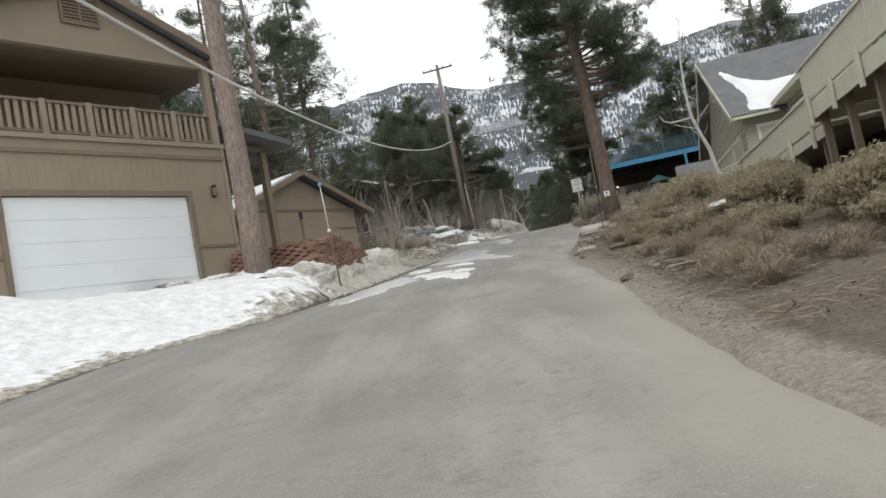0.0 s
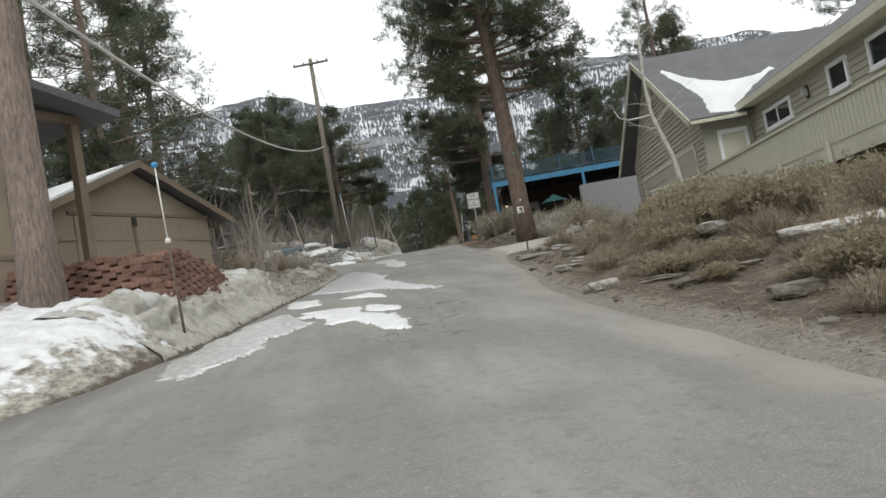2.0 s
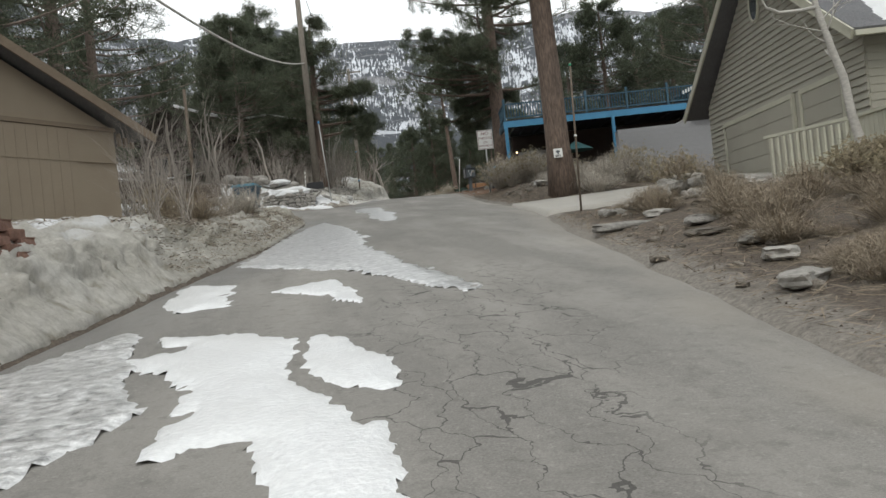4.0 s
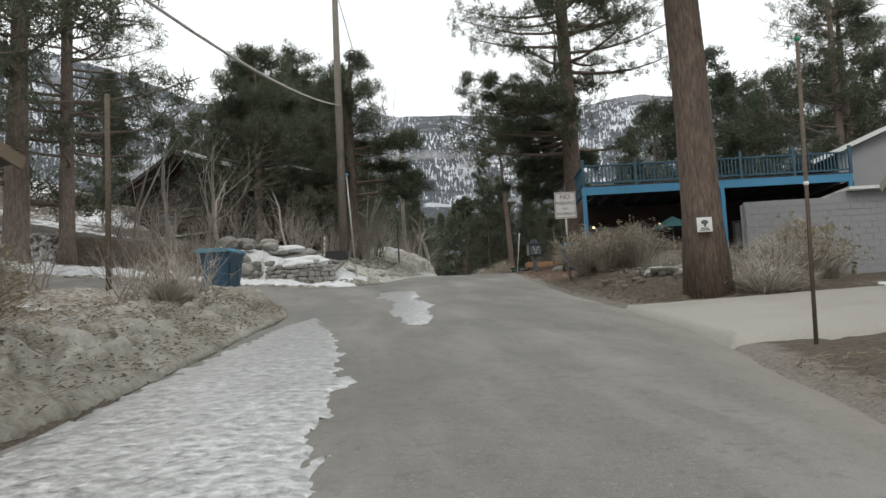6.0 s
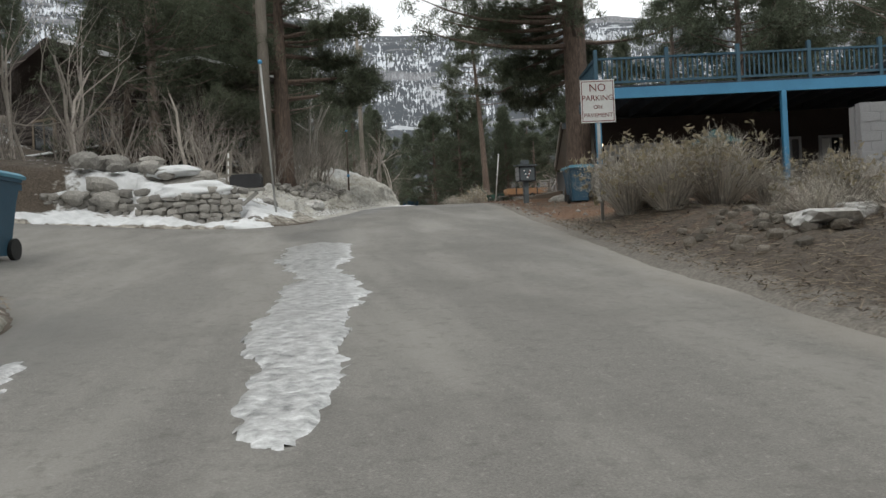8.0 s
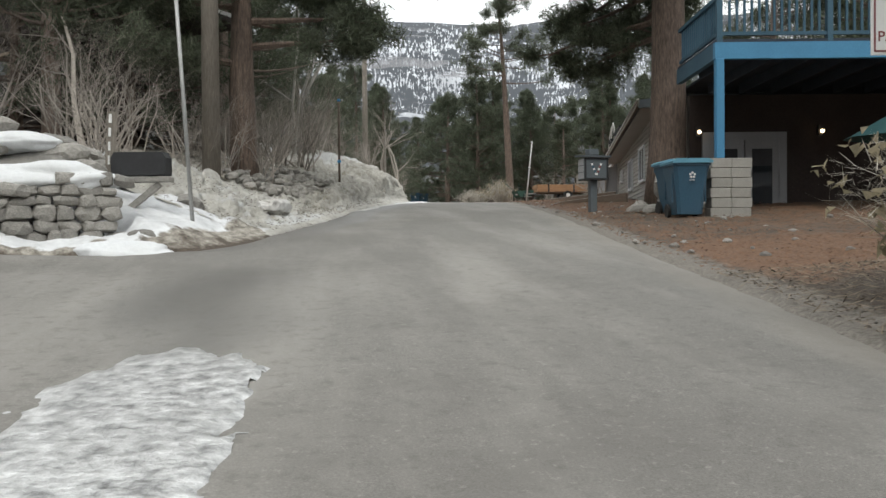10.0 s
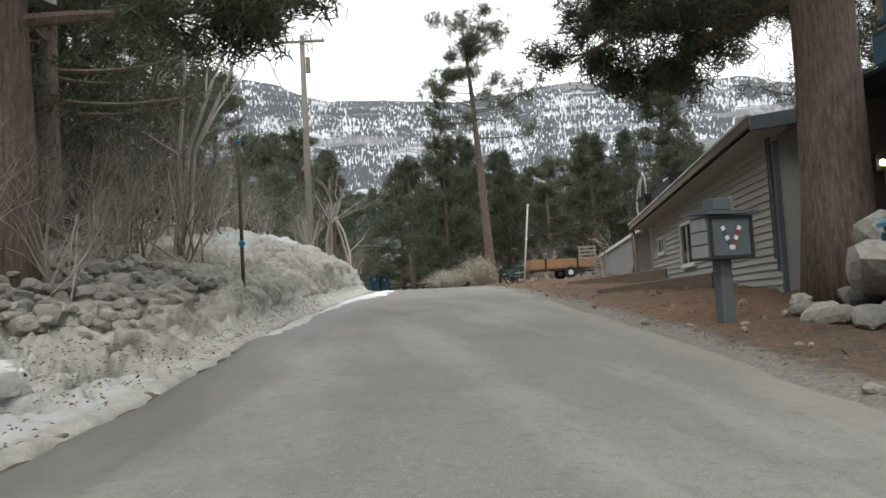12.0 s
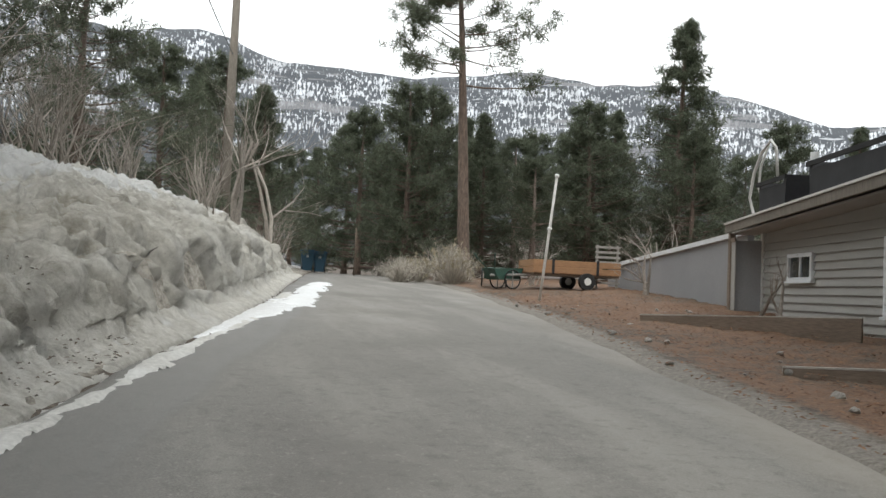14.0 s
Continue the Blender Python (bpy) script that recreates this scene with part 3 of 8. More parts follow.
def land_z(x, y):
    """The height of the ground, without its roughness."""
    x, y = np.asarray(x, float), np.asarray(y, float)
    z = road_z(y)
    dr, dl = np.maximum(x - right_edge(y), 0), np.maximum(left_edge(y) - x, 0)
    # beside the lower road, a brushy slope; then a drive; a mound round the great pine; a flat yard
    slope = np.interp(dr, [0, 1.2, 3, 5, 9, 16, 40, 120], [0, 0.1, 0.38, 0.4, 0.05, 0.6, 5, 22])
    drive = np.interp(dr, [0, 6, 16, 40, 120], [0, 0.25, 0.3, 4, 20])
    mound = np.interp(dr, [0, 0.6, 1.6, 3.2, 5.5, 9, 25, 120], [0, 0.1, 0.42, 0.4, 0.05, -0.3, 1, 18])
    yard = np.interp(dr, [0, 1.5, 5, 20, 120], [0, 0.06, 0.2, 0.6, 18])
    a, b, c = smooth_step(29.0, 31.5, y), smooth_step(36.8, 38.2, y), smooth_step(46.5, 49.5, y)
    z = z + (slope * (1 - a) + drive * a) * (1 - b) + (mound * (1 - c) + yard * c) * b
    # on the other side: a rising apron of snow, a ploughed bank, a side street, a high bank
    apron = np.interp(dl, [0, 1, 3, 6, 14, 40, 120], [0, 0.16, 0.75, 1.55, 1.9, 6, 26])
    berm = np.interp(dl, [0, 0.25, 0.6, 1.0, 1.6, 3, 7, 14, 40, 120], [0, 0.24, 0.6, 0.78, 0.86, 0.95, 1.05, 1.3, 7, 26])
    berm = berm * (1 - 0.42 * smooth_step(27, 33, y))
    street = np.interp(dl, [0, 14, 40, 120], [0, 1.0, 6, 26]) + side_rise(x, y)
    high = np.interp(dl, [0, 0.35, 0.5, 0.7, 1.5, 2.4, 4.5, 12, 40, 120], [0, 0.12, 0.18, 0.68, 1.02, 1.3, 1.6, 2.5, 9, 30])
    low = np.interp(dl, [0, 0.6, 1.2, 2.4, 4.5, 12, 40, 120], [0, 0.12, 0.35, 0.8, 1.3, 2.2, 8, 30])
    wall_y = np.interp(x, [-9, -1, -0.7, 1.6, 2.0, 2.8, 4], [53.9, 53.2, 52.5, 52.6, 51.3, 49.8, 49.8])
    a, b, c, d = smooth_step(15.5, 18.5, y), smooth_step(40.4, 42.4, y), smooth_step(-0.3, 0.5, y - wall_y), smooth_step(58.5, 71, y)
    high = high * (1 + 0.28 * smooth_step(67, 71, y))
    e = smooth_step(83, 91, y)
    upper = low * (1 - d) + (high * (1 - e) + 0.6 * low * e) * d
    return z + (apron * (1 - a) + berm * a) * (1 - b) + (street * (1 - c) + upper * c) * b


def gz(x, y):
    return float(land_z(x, y))


def spaced(lo, hi, step, far, ratio=1.22):
    mid = list(np.arange(lo, hi + step / 2, step))
    for sign, end in ((-1, lo), (1, hi)):
        at, s, out = end, step, []
        while abs(at - end) < far:
            s *= ratio
            at += sign * s
            out.append(at)
        mid = out[::-1] + mid if sign < 0 else mid + out
    return np.array(mid)


def grid_mesh(name, x, y, z, material, layers=(), keep=None):
    """A sheet over a grid of places; layers: (name, values) on its corners."""
    h, w = x.shape
    co = np.stack([x.ravel(), y.ravel(), z.ravel()], 1)
    i = np.arange(h * w).reshape(h, w)
    f = np.stack([i[:-1, :-1], i[:-1, 1:], i[1:, 1:], i[1:, :-1]], -1).reshape(-1, 4)
    if keep is not None:
        f = f[keep[:-1, :-1].ravel() & keep[1:, :-1].ravel() & keep[:-1, 1:].ravel() & keep[1:, 1:].ravel()]
        used = np.unique(f)
        again = np.full(len(co), -1)
        again[used] = np.arange(len(used))
        co, f = co[used], again[f]
        layers = [(n, v.ravel()[used]) for n, v in layers]
    me = bpy.data.meshes.new(name)
    me.vertices.add(len(co))
    me.vertices.foreach_set("co", co.ravel())
    me.loops.add(f.size)
    me.loops.foreach_set("vertex_index", f.ravel().astype(np.int32))
    me.polygons.add(len(f))
    me.polygons.foreach_set("loop_start", np.arange(0, f.size, 4, dtype=np.int32))
    me.polygons.foreach_set("use_smooth", np.ones(len(f), dtype=bool))
    me.update(calc_edges=True)
    for n, v in layers:
        at = me.attributes.new(n, "FLOAT", "POINT")
        at.data.foreach_set("value", np.ascontiguousarray(v.ravel(), dtype=np.float32))
    me.materials.append(material)
    return new(name, me)


def build_ground():
    xs, ys = spaced(-9.0, 17.0, 0.125, 2600), spaced(-3.0, 86.0, 0.135, 2600)
    x, y = np.meshgrid(xs, ys)
    z = land_z(x, y)
    dr, dl = x - right_edge(y), left_edge(y) - x
    on_road = (dr < 0) & (dl < 0)
    off = np.maximum(np.maximum(dr, dl), 0)
    near = np.exp(-np.maximum(np.hypot(x - 4, y - 40) - 60, 0) / 60)
    rough = 0.07 * fractal(x * 1.3, y * 1.3, 3, 4) + 0.05 * fractal(x * 4, y * 4, 5, 3)
    z = z + rough * smooth_step(0.1, 1.2, off) * near
    left = dl > 0
    snow, dirty = np.zeros_like(x), np.zeros_like(x)
    n1, n2 = fractal(x * 0.35, y * 0.35, 11, 4), fractal(x * 1.1, y * 1.1, 12, 4)
    # the apron before the garage and the banks beside the road
    apron = left & (y < 19.5)
    snow[apron] = (0.85 + 0.35 * n1)[apron] * smooth_step(0.0, 0.5, dl)[apron]
    dirty[apron] = 0.8 * smooth_step(-0.1, 0.25, dl)[apron]
    snow[apron] = snow[apron] - (0.5 * smooth_step(1.8, 0.2, dl) * (0.6 + n2))[apron]
    berm = left & (y >= 17.0) & (y < 42.5)
    dirty[berm] = (0.72 + 0.25 * n2)[berm] * smooth_step(-0.05, 0.2, dl)[berm] * (1 - 0.75 * smooth_step(3.5, 6.5, dl)[berm])
    snow[berm] = np.maximum(snow, (0.75 + 0.5 * n2 - 0.3 * np.abs(dl - 1.6) - 0.35 * smooth_step(27, 32, y)) * smooth_step(0.45, 1.0, dl))[berm]
    n3 = fractal(x * 3.2, y * 1.0, 14, 4)
    snow[berm] = np.maximum(snow, (0.50 + 0.5 * n3 - 0.3 * smooth_step(27, 32, y)) * smooth_step(0.02, 0.25, dl))[berm]
    bank = left & (y >= 48.6)
    fade = 1 - smooth_step(4.5, 7.5, dl)
    dirty[bank] = ((0.68 + 0.35 * n2) * smooth_step(-0.05, 0.2, dl) * fade)[bank]
    lower = 1 - smooth_step(55.5, 60, y)
    snow[bank] = ((0.32 + 0.36 * lower + 0.55 * n1 + 0.3 * n2) * smooth_step(0.3, 1.0, dl) * fade)[bank]
    crest = np.exp(-((dl - 2.7) / 0.6) ** 2) * smooth_step(66, 70, y) * (1 - smooth_step(84, 90, y))
    snow = np.maximum(snow, np.where(bank, crest * (0.85 + 0.4 * n2), 0))
    snow = np.maximum(snow, np.where(left & (dl > 4) & (y > 40), 0.34 + 0.5 * n1, 0))
    snow = np.maximum(snow, np.where((dr > 8) & (y > 36), 0.05 + 0.5 * n1, 0))
    snow = np.maximum(snow, 0.85 * smooth_step(0.35, -0.2, np.abs(x - 17) / 3.0 + np.abs(y - 43.2) / 2.2 - 1))
    # ploughed banks are lumpy
    lump = np.where(left & (dirty > 0.3), 1.0, 0.0) * smooth_step(0.15, 0.7, dl)
    z = z + lump * (0.13 * fractal(x * 2.3, y * 1.5, 21, 4) + 0.06 * np.abs(fractal(x * 6, y * 6, 22, 2))) * np.where(apron, 0.25, 1.0)
    # room for the crumbled sheets of the banks
    under = np.where(bank & (y > 54.5) & (y < 89.5), smooth_step(0.15, 0.5, dl) * (1 - smooth_step(3.0, 3.6, dl)), 0)
    under = under + np.where(berm & (y > 18.5) & (y < 39.5), smooth_step(0.1, 0.3, dl) * (1 - smooth_step(1.1, 1.5, dl)), 0)
    z = z - 0.2 * under
    chips = np.where((dr > 0.0) & (y > 38), 0.62 + 0.4 * n1, 0) * smooth_step(0.0, 0.7, dr) * (1 - smooth_step(11, 16, dr))
    chips = np.where(y < 48, chips * 0.5, chips)
    grit = np.where(dr > -0.5, 0.75 * (1 - smooth_step(0.1, 0.8, dr)), 0)
    z = np.where(on_road, z - 0.06, z)
    edge = smooth_step(0.35, 0.0, off)
    z = z - 0.03 * edge
    ob = grid_mesh("ground", x, y, z, M_GROUND, [("snow", snow), ("dirty_snow", dirty), ("chips", chips), ("grit", grit)])
    return tagged(ob, "forest ground with dirty snow banks, pine litter and red wood chips", "ground", kind="structure")


def build_road():
    ys = np.arange(-40, 150, 0.2)
    k = np.linspace(0, 1, 46)
    lo, hi = np.maximum(left_edge(ys), -9) - 0.1, right_edge(ys)
    r1, r2 = 0.10 * fractal(ys * 0.9, ys * 0, 31, 4), 0.12 * fractal(ys * 0.9, ys * 0 + 7, 32, 4)
    lo, hi = lo + r1, hi + r2
    x = lo[:, None] + (hi - lo)[:, None] * k
    y = np.repeat(ys[:, None], len(k), 1)
    z = road_z(y) + 0.012 * fractal(x * 0.8, y * 0.8, 33, 3)
    d_edge = np.minimum(x - lo[:, None], hi[:, None] - x)
    z = z - 0.05 * smooth_step(0.12, 0.0, d_edge) + side_rise(x, y)
    wet = smooth_step(1.5, 0.2, x - lo[:, None]) * (0.45 + 0.5 * fractal(x, y * 0.6, 34, 3)) * np.where(y > 14, 1, 0.4)
    seam = 0.75 + 0.12 * fractal(y * 0.5, y * 0, 37, 3)
    wet = np.maximum(wet, 0.6 * smooth_step(0.05, -0.03, x - lo[:, None] - seam) * smooth_step(50, 56, y))
    pool = smooth_step(1.5, 0.3, np.hypot((x - 3.2) * 1.6, (y - 48) * 0.45) + 0.5 * fractal(x * 1.5, y * 0.8, 38, 3))
    wet = np.maximum(wet, 0.75 * pool)
    dust = smooth_step(1.0, 0.1, hi[:, None] - x) * (0.7 + 0.5 * fractal(x, y, 35, 3))
    dust = dust + 0.6 * smooth_step(17, 6, y) * (0.5 + fractal(x * 0.7, y * 0.7, 36, 3))
    mid = lo[:, None] * 0.42 + hi[:, None] * 0.58
    cracked = smooth_step(0.95, 0.45, np.abs(x - mid - 0.35) + 0.35 * fractal(x * 1.3, y * 0.5, 39, 3)) * smooth_step(13.5, 17, y) * (1 - smooth_step(23, 26, y))
    ob = grid_mesh("road", x, y, z, M_ASPHALT, [("wet", np.clip(wet, 0, 1)), ("dust", np.clip(dust, 0, 1)), ("cracked", np.clip(cracked + 0.06, 0, 1))])
    return tagged(ob, "worn grey asphalt lane with cracks and dusty edges", "road", kind="structure")


def patch(name, outline, height, material, label, category, ragged=0.16, seed=1, step=0.05, grow=0.0):
    """A thin ragged layer that lies on the road within an outline."""
    p = np.array(outline, float)
    lo, hi = p.min(0) - 0.4, p.max(0) + 0.4
    x, y = np.meshgrid(np.arange(lo[0], hi[0], step), np.arange(lo[1], hi[1], step * 1.6))
    d = grow + inside(outline, x, y) + ragged * fractal(x * 1.4, y * 1.0, seed, 4) + 0.9 * ragged * fractal(x * 5, y * 3.5, seed + 3, 4) + 0.8 * ragged * fractal(x * 14, y * 9, seed + 1, 3)
    z = road_z(y) + 0.008 + 0.5 * height * smooth_step(0.0, 0.3, d) + 0.01 * fractal(x * 3, y * 3, seed + 2, 3) * smooth_step(0, 0.2, d) + np.clip(d, -0.1, 0.02) * 0.4
    ob = grid_mesh(name, x, y, z, material, keep=d > -0.09)
    return tagged(ob, label, category, kind="stuff")


def drive_slab(outline):
    """Concrete laid over the ground beside the lane."""
    p = np.array(outline, float)
    x, y = np.meshgrid(np.arange(p[:, 0].min() - 0.3, p[:, 0].max() + 0.3, 0.07), np.arange(p[:, 1].min() - 0.3, p[:, 1].max() + 0.3, 0.07))
    d = inside(outline, x, y) + 0.05 * fractal(x, y, 71, 3)
    z = land_z(x, y) + 0.10 - 0.25 * smooth_step(0.02, -0.14, d)
    ob = grid_mesh("driveway", x, y, z, M_CONC, keep=d > -0.15)
    return tagged(ob, "pale concrete drive that meets the lane", "driveway", kind="structure")


def bank_sheet(lo, hi, width, big, seed, crest, soil, label):
    """A crumbled face of ploughed snow: the profile of the bank, broken into lumps that stand out along its normal."""
    ys, across = np.arange(lo, hi, 0.045), np.linspace(-0.03, width, int(width / 0.036))
    y, d = np.meshgrid(ys, across, indexing="ij")
    x = left_edge(y) - d
    z = land_z(x, y)
    dz = np.gradient(z, across, axis=1)
    arc = np.cumsum(np.hypot(1, dz) * (across[1] - across[0]), axis=1)
    steep = np.hypot(1, dz)
    nx, nz = dz / steep, 1 / steep
    u, v = y + 0.5 * fractal(y * 0.7, arc * 0.7, seed, 3), arc + 0.5 * fractal(y * 0.7, arc * 0.9, seed + 1, 3)
    lumps = fractal(u * 0.6, v * 0.8, seed + 2, 3)
    lean = u + 0.45 * v
    chop = fractal(u * 5.5, v * 6, seed + 7, 3)
    face = 1 - smooth_step(0.42, 0.62, d / width)
    gouge = np.abs(fractal(lean * 1.5, v * 0.75, seed + 3, 3))
    furrow = np.abs(fractal(lean * 3.6, v * 1.5, seed + 10, 2))
    layers = np.abs(fractal(u * 0.8, (v - 0.2 * u) * 3.2, seed + 4, 3))
    cuts = smooth_step(0.14, 0.0, gouge) * 0.23 * (0.35 + 0.65 * face) + smooth_step(0.18, 0.0, furrow) * 0.15 * (0.3 + 0.7 * face) + smooth_step(0.2, 0.0, layers) * 0.10 * (1 - 0.65 * face)
    bites = smooth_step(0.42, 0.6, fractal(u * 0.8 + 3, v * 1.5, seed + 8, 2)) * face
    strong = big / 0.62
    fringe = smooth_step(0.25, 0.5, d) * (1 - smooth_step(width - 0.5, width - 0.02, d)) * smooth_step(lo, lo + 0.8, y) * (1 - smooth_step(hi - 0.8, hi, y))
    knobs = np.minimum(gouge, furrow)
    out = fringe * strong * (0.13 * lumps + 0.2 * gouge + 0.09 * chop - cuts - 0.25 * bites + 0.02)
    crinkle = np.abs(fractal(lean * 2.6, v * 3.4, seed + 11, 3)) + 0.5 * np.abs(fractal(u * 6.5, v * 5, seed + 12, 2))
    out = out + (0.05 * fractal(u * 4, v * 4, seed + 9, 4) + 0.2 * fringe * (0.35 - crinkle)) * smooth_step(0.0, 0.1, d) - 0.12 * (1 - smooth_step(0.0, 0.06, d)) - 0.1 * smooth_step(width - 0.2, width, d)
    n2, n3 = fractal(x * 1.1, y * 0.8, seed + 5, 4), fractal(x * 2.6, y * 1.1, seed + 6, 4)
    # Cuts lose white and crinkle valleys darken: crease shade put into colour.
    hollow = smooth_step(0.14, 0.02, knobs) * 0.4
    snow = crest(d, y, n2, n3) * smooth_step(0.05, 0.3, d) - hollow
    soil_and_crease = np.clip(soil(d, y) + 0.5 * n2 + 0.7 * smooth_step(0.5, 0.8, crinkle), 0, 1)
    ob = grid_mesh("snow_bank", x + nx * out, y, z + nz * out, M_CRUST, [("snow", snow), ("soil_and_crease", soil_and_crease)])
    return tagged(ob, label, "snow bank", kind="structure")


def build_mountains():
    az = np.radians(np.arange(-180, 180, 0.5))
    deg = np.degrees(az)
    crest = np.interp(deg, [-180, -120, -60, -30, -17, -12.7, -9, -6, -3.3, -0.8, 1.3, 3, 5, 10, 13.9, 18, 21.7, 24.3, 27, 31, 33.4, 37.6, 41.5, 50, 80, 120, 180],
                      [10, 14, 20, 20, 18.3, 17.2, 15.9, 15.7, 16.1, 16.4, 16.1, 15.4, 14.9, 14.8, 14.5, 14.8, 15.3, 14.8, 14.4, 14.4, 14.2, 12.9, 11.4, 11, 12, 12, 10])
    crest = crest + 0.16 * fractal(deg * 0.9, deg * 0, 41, 4)
    r = np.array([350, 550, 800, 1050, 1250, 1400, 1500, 1560, 1620, 1680, 1740, 1800, 1850, 1900, 1950, 2000, 2120, 2400])
    a, rr = np.meshgrid(az, r)
    t = np.clip((rr - 350) / 1650, 0, 1)
    x, y = 4 + rr * np.sin(a), 40 + rr * np.cos(a)
    shape = 0.10 * t + 0.90 * np.clip((rr - 1320) / 680, 0, 1) ** 1.1
    top = 2000 * np.tan(np.radians(crest))[None, :] + 4
    gully = fractal(np.degrees(a) * 0.45, t * 2.2, 42, 5)
    ledge = fractal(t * 7 + 0.1 * gully, np.degrees(a) * 0.04, 43, 3)
    z = top * shape * (1 + 0.22 * gully * (1 - t) * t * 4 + 0.08 * ledge * (1 - t) * t * 4)
    z = np.where(rr > 2000, top * (1 - 0.25 * (rr - 2000) / 400), z) - 6 * (t <= 0)
    way = a * 1900
    rise = np.where(rr >= 2000, 1.0, shape)
    x, y, z = (np.concatenate([v, v[:, :1]], 1) for v in (x, y, z))
    rise = np.concatenate([rise, rise[:, :1]], 1)
    way = np.concatenate([way, way[:, :1] + 1900 * 2 * math.pi], 1)
    ob = grid_mesh("backdrop_mountains", x, y, z, M_MOUNTAIN, [("round", way), ("rise", rise)])
    return tagged(ob, "steep mountainside with snow, cliffs and dark conifers", "mountain", kind="structure")


build_ground()
build_road()
bank_sheet(54.0, 90.0, 3.7, 0.62, 201, lambda d, y, a, b: 0.75 * np.exp(-((d - 2.4) / 0.55) ** 2) * smooth_step(66, 70, y) + 0.3 * (1 - smooth_step(57, 62, y)) + 0.12 + 0.25 * b + 0.3 * smooth_step(0.55, 0.3, d),
           lambda d, y: 0.24 + 0.3 * smooth_step(58, 61, y) * (1 - smooth_step(66, 72, y)) - 0.5 * smooth_step(0.6, 0.3, d),
           "high ploughed bank of packed dirty grey snow")
bank_sheet(18.0, 40.0, 1.7, 0.5, 231, lambda d, y, a, b: 0.16 + 0.35 * smooth_step(0.5, 1.0, d) * (1 - smooth_step(27, 32, y)) + 0.5 * b - 0.22 * smooth_step(27, 32, y) - 0.3 * smooth_step(0.8, 0.3, d),
           lambda d, y: 0.3 + 0.4 * smooth_step(26, 31, y),
           "low ploughed bank of dirty snow beside the lane")
build_mountains()


# ---- trees and brush ----
def needles(rng, centres, spread, count, length, width):
    """Blades that bristle round each centre, as arrays of corners and triangles."""
    c = np.repeat(np.array(centres), count, 0)
    k = len(c)
    d = rng.normal(size=(k, 3))
    d[:, 2] += 0.35
    d /= np.linalg.norm(d, axis=1)[:, None]
    root = c + rng.normal(size=(k, 3)) * spread
    side = np.cross(d, rng.normal(size=(k, 3)))
    side /= np.linalg.norm(side, axis=1)[:, None] + 1e-9
    ln = length * rng.uniform(0.6, 1.25, (k, 1))
    a, b, tip = root - side * width / 2, root + side * width / 2, root + d * ln
    v = np.stack([a, b, tip], 1).reshape(-1, 3)
    return v, np.arange(3 * k).reshape(-1, 3)


def fast_mesh(name, verts, tris, material, parent=None, label=""):
    me = bpy.data.meshes.new(name)
    me.vertices.add(len(verts))
    me.vertices.foreach_set("co", np.ascontiguousarray(verts, dtype=np.float32).ravel())
    me.loops.add(tris.size)
    me.loops.foreach_set("vertex_index", tris.ravel().astype(np.int32))
    me.polygons.add(len(tris))
    me.polygons.foreach_set("loop_start", np.arange(0, tris.size, tris.shape[1], dtype=np.int32))
    me.update(calc_edges=True)
    return mesh_part(name, me, material, parent, label)


def limb_points(rng, start, heading, length, droop, rise, bends=5):
    """A limb that leaves the trunk, sags and turns up at its end."""
    pts, p, a = [Vector(start)], Vector(start), heading
    for i in range(bends):
        t = (i + 1) / bends
        a += rng.uniform(-0.22, 0.22)
        slope = droop * (1 - t) + rise * t
        p = p + Vector((math.cos(a), math.sin(a), slope)).normalized() * (length / bends)
        pts.append(p.copy())
    return pts


